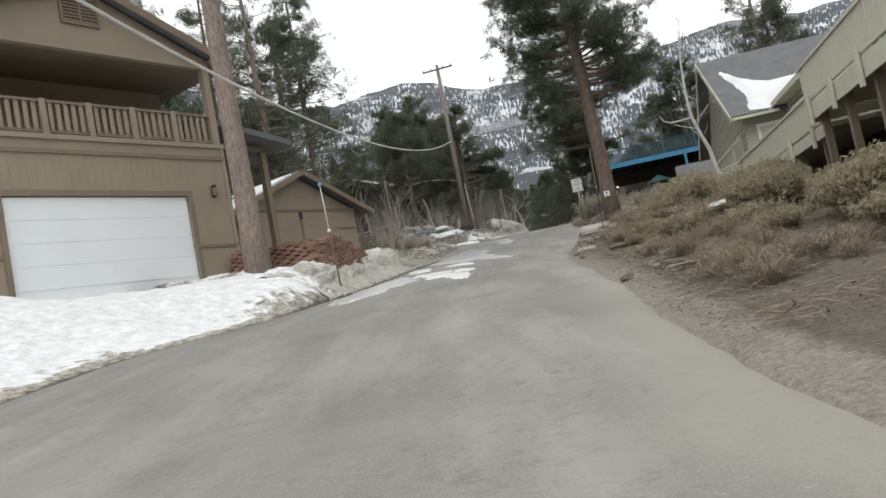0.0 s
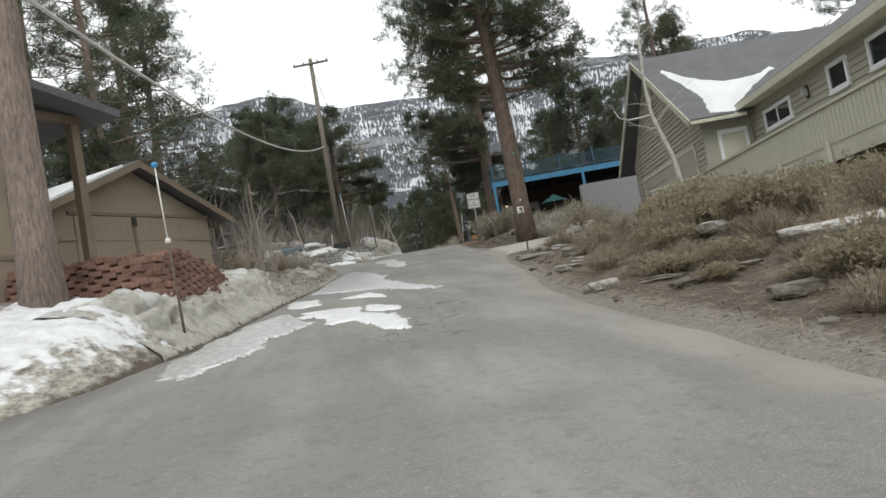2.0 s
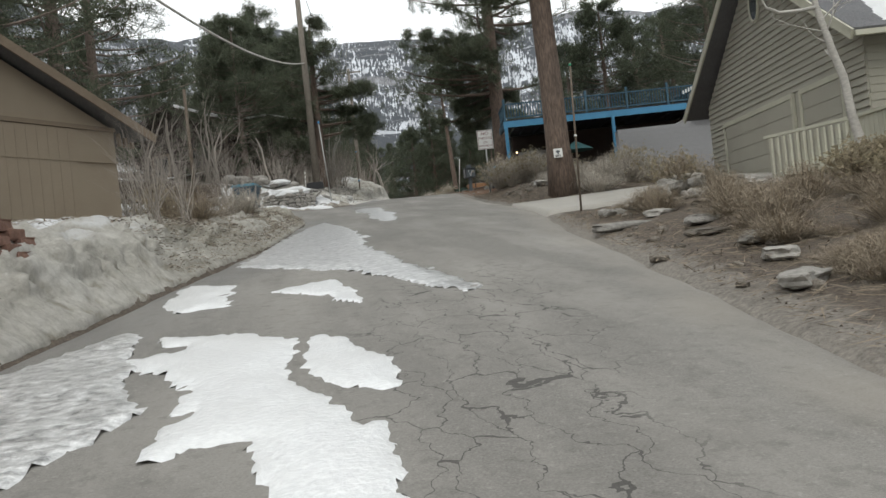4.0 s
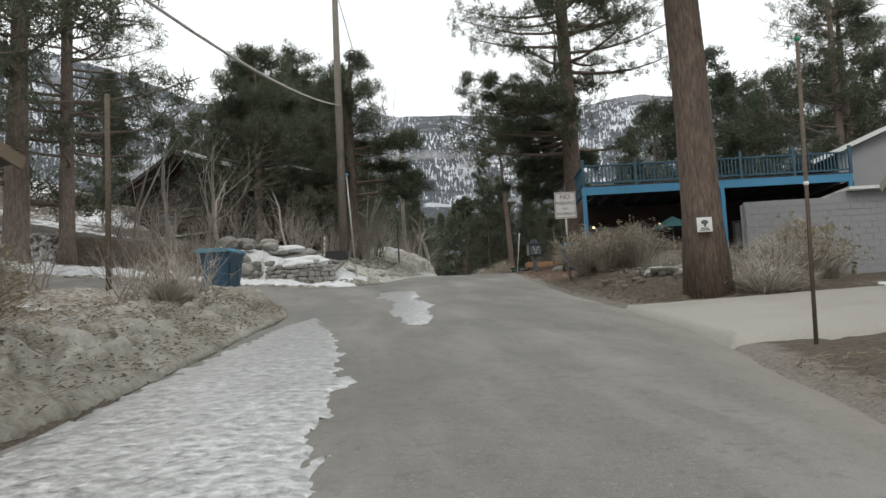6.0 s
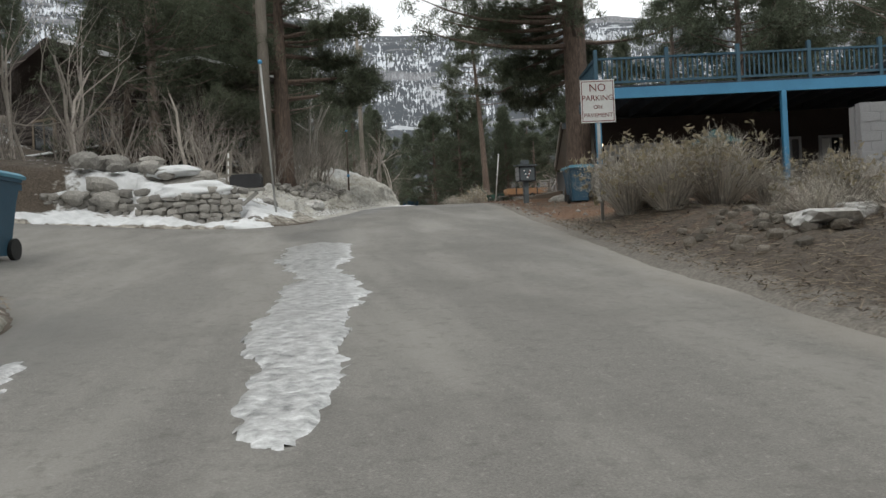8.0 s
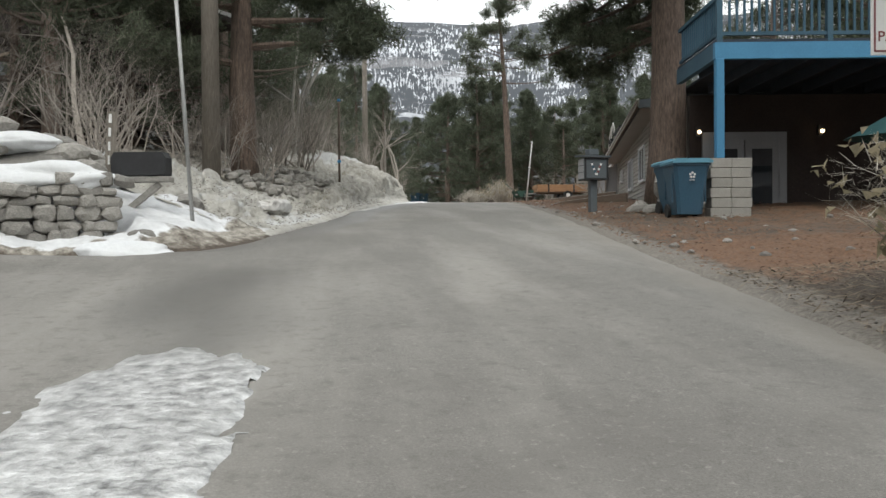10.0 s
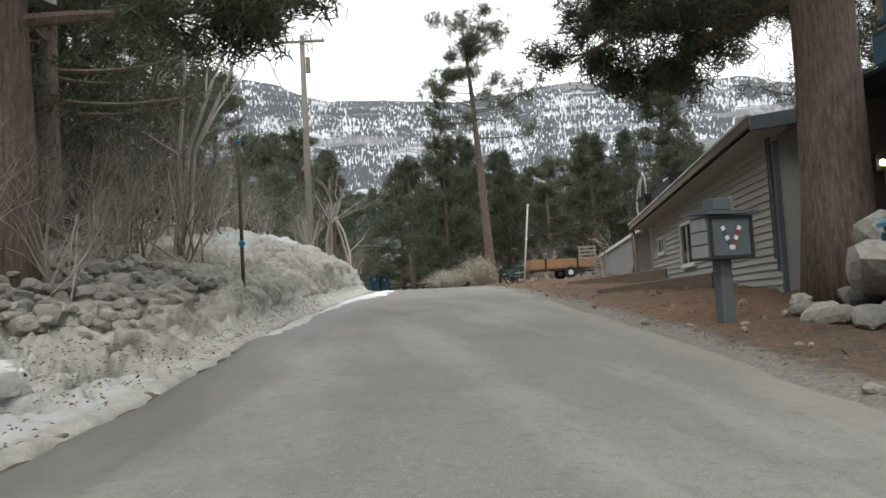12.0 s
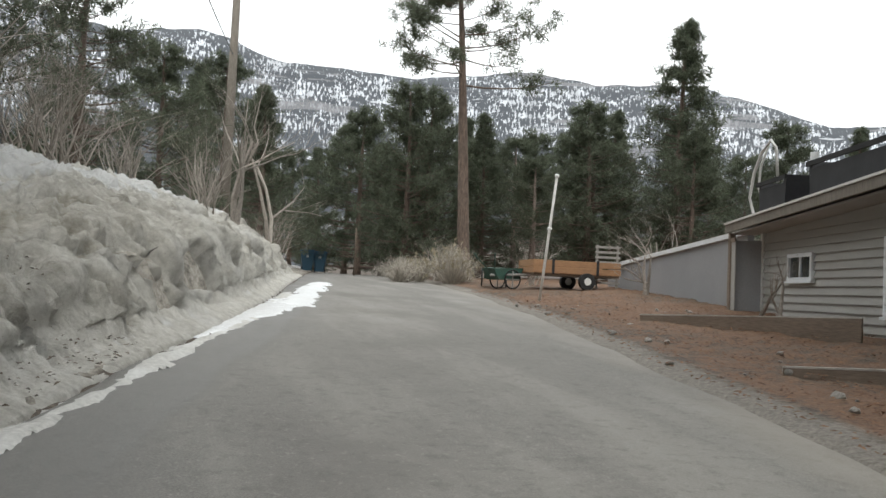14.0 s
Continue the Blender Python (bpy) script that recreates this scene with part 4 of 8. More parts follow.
def pine(x, y, h, r, base, spread, seed, limbs=60, tufts=11, blades=12, bark=None, leaf=None, lean=(0, 0), label="tall ponderosa pine with reddish bark and ragged dark crown", length=0.3, width=0.026, gaps=0.0, flat=False, ragged=False, taper=0.8, extra=()):
    rng = np.random.RandomState(seed)
    root = thing("pine_tree", x, y, gz(x, y) - 0.35, 0, label, "tree", "pines by the road")
    steps = 14
    spine = []
    for i in range(steps + 1):
        t = i / steps
        wob = 0.012 * h * math.sin(2.5 * t + seed) * t
        spine.append(Vector((lean[0] * h * t + wob, lean[1] * h * t - wob * 0.6, h * t)))
    radii = [r * (1 - taper * (i / steps) ** 1.1) * (1.28 if i == 0 else 1.0) for i in range(steps + 1)]
    radii[-1] = 0.02
    v, f = [], []
    tube_data(spine, radii, 14, v, f)
    # furrowed plates in the bark
    for i, p in enumerate(v):
        k = noise.noise(Vector((p.x * 5, p.y * 5, p.z * 1.1)))
        c = spine[min(steps, i // 14)]
        v[i] = p + (p - c) * 0.09 * k
    raw("trunk", v, f, bark or M_BARK, root, smooth=True)
    bv, bf, tips = [], [], []
    for i in range(limbs):
        t = base + (1 - base) * ((i + rng.uniform(0, 1)) / limbs) ** 0.9
        if rng.uniform() < gaps:
            continue
        at = spine[0].lerp(spine[-1], t)
        j = min(steps - 1, int(t * steps))
        at = spine[j].lerp(spine[j + 1], t * steps - j)
        rel = (t - base) / (1 - base)
        ln = spread * (0.35 + 0.75 * math.sin(math.pi * min(1, 0.25 + 0.75 * rel)) ** 0.8) * rng.uniform(0.65, 1.15) * (1 - 0.45 * rel)
        if ragged:
            ln = spread * rng.uniform(0.45, 1.0) * (0.75 + 0.25 * math.sin(5 * rel + 1))
        if flat:
            ln = spread * (1.0 - 0.92 * rel) * rng.uniform(0.8, 1.1)
        pts = limb_points(rng, at, rng.uniform(0, 6.283), ln, 0.25 * rel - 0.18, 0.35 + 0.3 * rel)
        r0 = max(0.02, min(0.11, radii[j] * 0.3)) * (0.6 + 0.4 * ln / spread)
        tube_data(pts, [r0 * (1 - 0.85 * q / 5) for q in range(6)], 5, bv, bf)
        for q in range(tufts):
            s = rng.uniform(0.55 if ragged else 0.3, 1.0) ** 0.7
            u = s * 5
            k = min(4, int(u))
            tips.append(np.array(pts[k].lerp(pts[k + 1], u - k)) + rng.normal(size=3) * (0.08 + 0.11 * ln * s) * np.array([1, 1, 0.5]))
    for at_h, heading, ln, sag in extra:
        j = min(steps - 1, int(at_h / h * steps))
        pts = limb_points(rng, spine[j].lerp(spine[j + 1], at_h / h * steps - j), math.radians(heading), ln, 0.05, sag)
        tube_data(pts, [0.09 * (1 - 0.8 * q / 5) for q in range(6)], 6, bv, bf)
        for q in range(14):
            u = rng.uniform(1.2, 5.0)
            k = min(4, int(u))
            foot = pts[k].lerp(pts[k + 1], u - k)
            twig = limb_points(rng, foot, math.radians(heading) + rng.choice([-1, 1]) * rng.uniform(0.4, 1.2), rng.uniform(0.6, 1.5), -0.1, rng.uniform(-0.5, 0.3))
            tube_data(twig, [0.022 * (1 - 0.15 * w) for w in range(6)], 3, bv, bf)
            for e in range(9):
                s = rng.uniform(2.0, 5.0)
                m = min(4, int(s))
                tips.append(np.array(twig[m].lerp(twig[m + 1], s - m)) + rng.normal(size=3) * 0.1)
    raw("limb_frame", bv, bf, bark or M_BARK, root)
    nv, nf = needles(rng, tips, 0.09, blades, length, width)
    fast_mesh("crown", nv, nf, leaf or M_NEEDLE, root)
    return root


def grow(rng, verts, faces, p, d, length, r, depth, spread, sides=4, stem=None):
    pts, rad = [p], [r]
    for i in range(3):
        d = (d + Vector(rng.normal(size=3)) * 0.16 + Vector((0, 0, 0.05))).normalized()
        p = p + d * (length / 3)
        pts.append(p)
        rad.append(r * (1 - 0.2 * (i + 1)))
    tube_data(pts, rad, (6 if stem else sides) if r > 0.012 else 3, *(stem or (verts, faces)))
    if depth:
        for q in range(rng.randint(2, 4)):
            k = rng.randint(1, 4)
            nd = (d + Vector(rng.normal(size=3)) * spread).normalized()
            nd.z = abs(nd.z) * 0.8 + 0.12
            grow(rng, verts, faces, pts[k], nd.normalized(), length * rng.uniform(0.55, 0.82), rad[k] * 0.62, depth - 1, spread, sides)


def bare_tree(x, y, h, r, seed, material=None, depth=5, stems=1, lean=0.1, spread=0.55, label="bare leafless tree with thin grey branches", name="bare_tree", category="tree"):
    rng = np.random.RandomState(seed)
    root = thing(name, x, y, gz(x, y) - 0.05, 0, label, category)
    v, f, stem = [], [], ([], [])
    for s in range(stems):
        d = Vector((rng.normal() * lean, rng.normal() * lean, 1)).normalized()
        p = Vector((rng.normal() * 0.12 * (stems > 1), rng.normal() * 0.12 * (stems > 1), 0))
        grow(rng, v, f, p, d, h * 0.42, r, depth, spread, stem=stem)
    raw("trunk", stem[0], stem[1], material or M_BARE, root)
    raw("branch_frame", v, f, material or M_BARE, root)
    return root


def brush_mesh(name, seed, h, w, stems, heads, droop=0.25, thick=0.012, twigs=3):
    """Stems that fan out of one root; heads: fluffy seed tops."""
    rng = np.random.RandomState(seed)
    v, f, hv, hf = [], [], [], []
    for s in range(stems):
        a, out = rng.uniform(0, 6.283), rng.uniform(0.05, 1.0)
        ln = h * rng.uniform(0.6, 1.1)
        p0 = np.array([math.cos(a), math.sin(a), 0]) * 0.18 * w * rng.uniform(0, 1)
        tip = np.array([math.cos(a) * out * w, math.sin(a) * out * w, ln * (1 - droop * out * out)])
        mid = (p0 + tip) / 2 + np.array([0, 0, 0.12 * ln]) + rng.normal(size=3) * (0.03 if twigs < 4 else 0.09)
        side = np.array([-math.sin(a + rng.normal()), math.cos(a), 0.2 * rng.normal()])
        side = side / np.linalg.norm(side) * thick
        b = len(v)
        v += [p0 - side, p0 + side, mid - side * 0.7, mid + side * 0.7, tip]
        f += [(b, b + 1, b + 3), (b, b + 3, b + 2), (b + 2, b + 3, b + 4)]
        for q in range(twigs):
            t0 = mid * (1 - q / twigs) + tip * (q / twigs)
            tw = t0 + rng.normal(size=3) * 0.09 * np.array([1, 1, 0.5]) + np.array([0, 0, 0.10 if twigs < 4 else 0.03])
            b = len(v)
            v += [t0 - side * 0.5, t0 + side * 0.5, tw]
            f += [(b, b + 1, b + 2)]
            if heads and rng.uniform() < heads:
                for e in range(5):
                    c, b = tw + rng.normal(size=3) * 0.022, len(hv)
                    hv += [c + rng.normal(size=3) * 0.026 for _ in range(3)]
                    hf += [(b, b + 1, b + 2)]
    return np.array(v), np.array(f), np.array(hv), np.array(hf)


def brush(seed, h, w, stems, heads, material, head_mat, label, name="dry_bush", thick=0.012, twigs=3, droop=0.25):
    root = thing(name, 0, 0, 0, 0, label, "bush", "dry bushes on the slope")
    v, f, hv, hf = brush_mesh(name, seed, h, w, stems, heads, droop, thick, twigs)
    fast_mesh("stem_clump", v, f, material, root)
    if len(hv):
        tagged(fast_mesh("seed_fluff", hv, hf, head_mat, root, "fluffy tan seed heads"), kind="stuff")
    return root


# ---- small road furniture ----
def snow_stake(x, y, top, r=0.03, material=None, ball=None, label="thin brown wooden snow stake", lean=(0, 0), flag=None, z0=None):
    base = gz(x, y) - 0.15 if z0 is None else z0
    s = thing("snow_stake", x, y, base, 0, label, "stake", "stakes along the lane")
    h = top - base
    tube("shaft", [(0, 0, 0), (lean[0] * h * 0.5, lean[1] * h * 0.5, h * 0.5), (lean[0] * h, lean[1] * h, h)], [r, r * 0.95, r * 0.9], material or M_STAKE, s, 8)
    for zz, m, rad in ball or ():
        bm = bmesh.new()
        bmesh.ops.create_icosphere(bm, subdivisions=2, radius=rad, matrix=Matrix.Translation((lean[0] * (zz - base), lean[1] * (zz - base), zz - base)))
        part("reflector", bm, m, s, "round reflector", smooth=True)
    return s


def wheelie_bin(x, y, z, rz, lid_mat=None, label="blue plastic wheeled refuse bin with closed lid", group="refuse bins"):
    b = thing("refuse_bin", x, y, z, rz, label, "bin", group)
    bm = bmesh.new()
    lower, upper = (0.24, 0.29), (0.345, 0.40)
    rings = []
    for (hx, hy), zz in ((lower, 0.06), ((0.31, 0.36), 0.75), (upper, 0.98), ((0.365, 0.42), 0.985), ((0.365, 0.42), 1.03)):
        c = 0.06
        pts = [(-hx + c, -hy), (hx - c, -hy), (hx, -hy + c), (hx, hy - c), (hx - c, hy), (-hx + c, hy), (-hx, hy - c), (-hx, -hy + c)]
        rings.append([bm.verts.new((px, py, zz)) for px, py in pts])
    for a, c in zip(rings, rings[1:]):
        for i in range(8):
            bm.faces.new((a[i], a[(i + 1) % 8], c[(i + 1) % 8], c[i]))
    bm.faces.new(rings[0][::-1])
    bm.faces.new(rings[-1])
    part("body", bm, M_BIN, b)
    bm = bmesh.new()
    prism(bm, [(-0.38, 1.03), (0.38, 1.03), (0.385, 1.07), (0.30, 1.115), (-0.30, 1.115), (-0.385, 1.07)], -0.46, 0.43)
    part("lid", bm, lid_mat or M_LID, b, "faded teal lid")
    part("grab_bar", boxed((-0.27, 0.27, 0.43, 0.48, 0.93, 0.97), (-0.30, -0.26, 0.38, 0.48, 0.90, 0.98), (0.26, 0.30, 0.38, 0.48, 0.90, 0.98)), M_BIN, b)
    for sx in (-1, 1):
        bm = bmesh.new()
        bmesh.ops.create_cone(bm, cap_ends=True, segments=16, radius1=0.14, radius2=0.14, depth=0.06, matrix=pose(sx * 0.27, 0.27, 0.14, 0, 90, 0))
        part("wheel", bm, M_RUBBER, b, "black rubber wheel")
    bm = bmesh.new()
    for i in range(5):
        a = 2 * math.pi * i / 5 + 0.3
        bmesh.ops.create_cone(bm, cap_ends=True, segments=8, radius1=0.022, radius2=0.022, depth=0.008, matrix=pose(0.045 * math.cos(a), -0.408, 0.80 + 0.045 * math.sin(a), 96, 0, 0))
    box(bm, -0.05, 0.05, -0.408, -0.392, 0.70, 0.712)
    part("emblem", bm, M_SIGN, b, "plain white emblem")
    part("side_rib", boxed((-0.335, -0.315, -0.2, -0.14, 0.3, 0.85)), M_BIN, b)
    part("side_rib", boxed((0.315, 0.335, -0.2, -0.14, 0.3, 0.85)), M_BIN, b)
    return b


def utility_pole(x, y, top, arm, rz=0, arm_drop=0.35, transformer=False):
    base = gz(x, y) - 0.2
    p = thing("utility_pole", x, y, base, rz, "weathered grey wooden utility pole with a crossarm", "utility pole", "poles along the lane")
    h = top - base
    tube("shaft", [(0, 0, 0), (0, 0, h * 0.5), (0, 0, h)], [0.19, 0.16, 0.12], M_POLE, p, 12)
    z = h - arm_drop
    part("crossarm", boxed((-arm / 2, arm / 2, -0.16, -0.05, z - 0.06, z + 0.06), bevel=0.01), M_POLE, p)
    for s in (-0.46, -0.2, 0.2, 0.46):
        bm = bmesh.new()
        bmesh.ops.create_cone(bm, cap_ends=True, segments=8, radius1=0.05, radius2=0.03, depth=0.14, matrix=Matrix.Translation((s * arm, -0.1, z + 0.13)))
        part("insulator", bm, M_BOX, p, "dark insulator")
    if transformer:
        bm = bmesh.new()
        bmesh.ops.create_cone(bm, cap_ends=True, segments=14, radius1=0.12, radius2=0.12, depth=0.8, matrix=Matrix.Translation((0.26, 0, z - 1.2)))
        part("transformer", bm, M_POLE, p, "grey transformer can")
    return p


def cable(name, a, b, sag, r, material, label):
    a, b = Vector(a), Vector(b)
    pts = [a.lerp(b, i / 24) - Vector((0, 0, sag * 4 * (i / 24) * (1 - i / 24))) for i in range(25)]
    ob = tube(name, pts, r, material, None, 6)
    return tagged(ob, label, "cable")


def railing(parent, x0, x1, y, z0, z1, rail_mat, bal_mat, step=0.14, bal=0.045, post_every=0.0, name="baluster", slant=0.0):
    """A rail along x with top and bottom rails and a part for each baluster; slant: the rise from x0 to x1."""
    def rise(x):
        return slant * (x - x0) / (x1 - x0)
    for nm, a, b, hw in (("top_rail", z1 - 0.06, z1, 0.055), ("bottom_rail", z0, z0 + 0.07, 0.03)):
        bm = bmesh.new()
        v = [bm.verts.new((x, y + s * hw, z + rise(x))) for x in (x0, x1) for s in (-1, 1) for z in (a, b)]
        for q in ((0, 1, 3, 2), (4, 6, 7, 5), (0, 4, 5, 1), (2, 3, 7, 6), (1, 5, 7, 3), (0, 2, 6, 4)):
            bm.faces.new([v[i] for i in q])
        bmesh.ops.recalc_face_normals(bm, faces=bm.faces[:])
        part(nm, bm, rail_mat, parent)
    me = bpy.data.meshes.new(name)
    bm = boxed((-bal / 2, bal / 2, -0.02, 0.02, 0, z1 - z0 - 0.13))
    bm.to_mesh(me)
    bm.free()
    n = max(2, int(abs(x1 - x0) / step))
    for i in range(1, n):
        x = x0 + (x1 - x0) * i / n
        ob = mesh_part(name, me, bal_mat, parent)
        ob.location = (x, y, z0 + 0.07 + rise(x))
    if post_every:
        for i in range(int(abs(x1 - x0) / post_every) + 1):
            x = min(x0, x1) + i * post_every
            part("post", boxed((x - 0.05, x + 0.05, y - 0.05, y + 0.05, z0 - 0.05 + rise(x), z1 + 0.02 + rise(x)), bevel=0.006), rail_mat, parent)


def window(parent, x0, x1, z0, z1, y, frame_mat, mullions=1, border=0.09, curtain=False, name="window"):
    w = part(name, boxed((x0, x1, y - 0.012, y + 0.02, z0, z1)), M_GLASS, parent, "dark glass pane")
    t = border
    part("window_frame", boxed((x0 - t, x0, y - 0.05, y + 0.03, z0 - t, z1 + t), (x1, x1 + t, y - 0.05, y + 0.03, z0 - t, z1 + t),
                               (x0, x1, y - 0.05, y + 0.03, z1, z1 + t), (x0, x1, y - 0.05, y + 0.03, z0 - t, z0)), frame_mat, w)
    for i in range(mullions):
        x = x0 + (x1 - x0) * (i + 1) / (mullions + 1)
        part("mullion", boxed((x - 0.025, x + 0.025, y - 0.035, y + 0.01, z0, z1)), frame_mat, w)
    part("window_sill", boxed((x0 - t - 0.03, x1 + t + 0.03, y - 0.08, y + 0.02, z0 - t - 0.035, z0 - t)), frame_mat, w)
    if curtain:
        part("curtain", boxed((x0 + 0.02, x0 + (x1 - x0) * 0.45, y - 0.016, y - 0.0125, z0, z1 - 0.02)), M_CURTAIN, w)
    return w


def lap_siding(parent, x0, x1, z0, z1, y, material, course=0.16, top=None, name="siding_board", facing=-1):
    """Lapped boards on a wall that lies along x; top(z): the span of a gable at that height."""
    n = int(round((z1 - z0) / course))
    for i in range(n):
        a, b = z0 + i * course, z0 + (i + 1) * course + 0.012
        xa, xb = top(0.5 * (a + b)) if top else (x0, x1)
        if xb - xa < 0.1:
            continue
        bm = bmesh.new()
        o, u = y + facing * 0.05, y + facing * 0.008
        v = [bm.verts.new(p) for x in (xa, xb) for p in ((x, y, a), (x, o, a), (x, u, b), (x, y, b))]
        for q in ((0, 1, 2, 3), (7, 6, 5, 4), (0, 4, 5, 1), (1, 5, 6, 2), (2, 6, 7, 3), (3, 7, 4, 0)):
            bm.faces.new([v[k] for k in q])
        bmesh.ops.recalc_face_normals(bm, faces=bm.faces[:])
        part(name, bm, material, parent)


def slab(parent, name, corners, thick, material, label=""):
    """A flat board or roof plane through four corners, thick downwards along its normal."""
    c = [Vector(p) for p in corners]
    nrm = (c[1] - c[0]).cross(c[3] - c[0]).normalized()
    if nrm.z < 0:
        nrm = -nrm
    bm = bmesh.new()
    a = [bm.verts.new(p) for p in c]
    b = [bm.verts.new(p - nrm * thick) for p in c]
    bm.faces.new(a)
    bm.faces.new(b[::-1])
    for i in range(4):
        bm.faces.new((a[i], b[i], b[(i + 1) % 4], a[(i + 1) % 4]))
    bmesh.ops.recalc_face_normals(bm, faces=bm.faces[:])
    return part(name, bm, material, parent, label)


# ---- the tan garage house with its balcony ----
def garage_house():
    h = thing("garage_house", -6.43, 21.37, 3.5, 54, "tan two-storey garage house with white door and covered balcony", "house")
    L, R, T = -6.0, 1.4, 0.2
    for x0, x1, z0 in ((L, -4.85, -1.5), (0, R, -1.5), (-4.85, 0, 2.15)):
        part("front_wall", boxed((x0, x1, 0, T, z0, 3.55)), M_TAN, h)
    part("side_wall", boxed((R - T, R - 0.003, T, 2.4, -1.5, 3.55), (R - T, R - 0.003, 2.4, 9.5, -1.5, 6.0)), M_TAN, h)
    part("side_wall", boxed((L + 0.003, L + T, T, 9.5, -1.5, 6.0)), M_TAN, h)
    part("back_wall", boxed((L, R, 9.5, 9.7, -1.5, 6.0)), M_TAN, h)
    part("balcony_back_wall", boxed((L + T, R - T, 2.4, 2.55, 3.55, 5.85)), M_TAN, h)
    part("balcony_floor", boxed((L + T, R - T, T, 2.4, 3.40, 3.55)), M_TRIM, h)
    part("balcony_ceiling", boxed((L, R, 0.2, 2.6, 5.85, 5.97)), M_TRIM, h)
    bm = bmesh.new()
    prism(bm, [(L, 5.8), (R, 5.8), (R, 6.06), (-2.3, 7.5), (L, 6.06)], 0.0, 0.18)
    g = part("gable_wall", bm, M_TAN, h)
    for zz in range(7):
        z = 6.54 + zz * 0.085
        part("vent_slat", boxed((-2.75, -2.32, -0.05, -0.02, z, z + 0.05), (-2.28, -1.85, -0.05, -0.02, z, z + 0.05)), M_TRIM, g)
    part("vent_frame", boxed((-2.81, -2.74, -0.06, -0.003, 6.46, 7.2), (-1.86, -1.79, -0.06, -0.003, 6.46, 7.2), (-2.74, -1.86, -0.06, -0.003, 6.46, 6.53), (-2.74, -1.86, -0.06, -0.003, 7.13, 7.2), (-2.33, -2.27, -0.06, -0.003, 6.53, 7.13)), M_TRIM, g)
    # Near-black behind the slats paints the shade of the vent recess.
    part("vent_backing", boxed((-2.74, -1.86, -0.016, -0.004, 6.53, 7.13)), M_GAPSHADE, g)
    slab(h, "roof", [(-2.3, -0.3, 7.74), (2.0, -0.3, 6.08), (2.0, 10.1, 6.08), (-2.3, 10.1, 7.74)], 0.14, M_SHINGLE)
    slab(h, "roof", [(-6.6, -0.3, 6.08), (-2.3, -0.3, 7.74), (-2.3, 10.1, 7.74), (-6.6, 10.1, 6.08)], 0.14, M_SHINGLE)
    slab(h, "bargeboard", [(-2.3, -0.34, 7.72), (2.04, -0.34, 6.04), (2.04, -0.305, 6.04), (-2.3, -0.305, 7.72)], 0.22, M_TRIM)
    slab(h, "bargeboard", [(-6.64, -0.34, 6.04), (-2.3, -0.34, 7.72), (-2.3, -0.305, 7.72), (-6.64, -0.305, 6.04)], 0.22, M_TRIM)
    part("gutter", boxed((1.98, 2.08, -0.3, 10.1, 5.92, 6.04)), M_TRIM, h)
    slab(h, "soffit", [(1.42, -0.28, 6.1), (1.97, -0.28, 5.9), (1.97, 10.0, 5.9), (1.42, 10.0, 6.1)], 0.03, M_TAN)
    d = part("garage_door", boxed((-4.83, -0.02, 0.06, 0.1, -1.2, 2.13)), M_WHITE, h, "white sectional garage door")
    for i in range(4):
        part("door_section", boxed((-4.81, -0.04, 0.045, 0.062, 0.005 + i * 0.53, 0.531 + i * 0.53), bevel=0.004), M_WHITE, d)
    part("door_trim", boxed((-0.0, 0.13, -0.035, -0.003, -1.2, 2.28), (-4.98, -4.85, -0.035, -0.003, -1.2, 2.28), (-4.85, 0.0, -0.035, -0.003, 2.15, 2.28)), M_TRIM, h)
    part("band", boxed((L - 0.02, R + 0.02, -0.04, -0.003, 3.16, 3.26)), M_TRIM, h)
    part("band", boxed((L - 0.02, R + 0.02, -0.06, -0.003, 3.50, 3.62)), M_TAN, h)
    part("band", boxed((0.13, R, -0.03, -0.003, 0.74, 0.82)), M_TRIM, h)
    part("band", boxed((L, -4.98, -0.03, -0.003, 0.74, 0.82)), M_TRIM, h)
    part("corner_board", boxed((R - 0.1, R + 0.02, -0.03, -0.004, -1.5, 0.74), (R - 0.1, R + 0.02, -0.03, -0.004, 0.82, 3.16), (R - 0.1, R + 0.02, -0.03, -0.004, 3.26, 3.5)), M_TAN, h)
    for x in (L + 0.12, R - 0.12):
        part("corner_post", boxed((x - 0.1, x + 0.1, 0.0, 0.2, 3.62, 5.85)), M_TAN, h)
    xs = [L + 0.22, -4.75, -3.56, -2.4, -1.21, 0.01, R - 0.22]
    for a, b in zip(xs, xs[1:]):
        railing(h, a, b, 0.1, 3.68, 4.48, M_TRIM, M_TAN, 0.185, 0.10)
    for x in xs[1:-1]:
        part("rail_post", boxed((x - 0.07, x + 0.07, 0.03, 0.17, 3.62, 4.5)), M_TAN, h)
    side = part("side_rail", boxed((R - 0.15, R - 0.05, 0.2, 2.4, 4.40, 4.47), (R - 0.13, R - 0.07, 0.2, 2.4, 3.68, 3.74)), M_TRIM, h)
    for i in range(11):
        part("baluster", boxed((R - 0.12, R - 0.08, 0.3 + i * 0.19, 0.39 + i * 0.19, 3.74, 4.40)), M_TAN, side)
    lamp = part("wall_lamp", boxed((0.80, 0.88, -0.05, -0.003, 2.10, 2.42)), M_BLACK, h, "small dark lantern on the wall")
    part("lantern", boxed((0.78, 0.90, -0.16, -0.05, 2.14, 2.36), bevel=0.02), M_TRIM, lamp)
    part("lantern_cap", boxed((0.79, 0.89, -0.15, -0.05, 2.36, 2.44), bevel=0.02), M_BLACK, lamp)
    # grooves between the planks of the front
    for i in range(34):
        x = L + 0.2 + i * 0.203
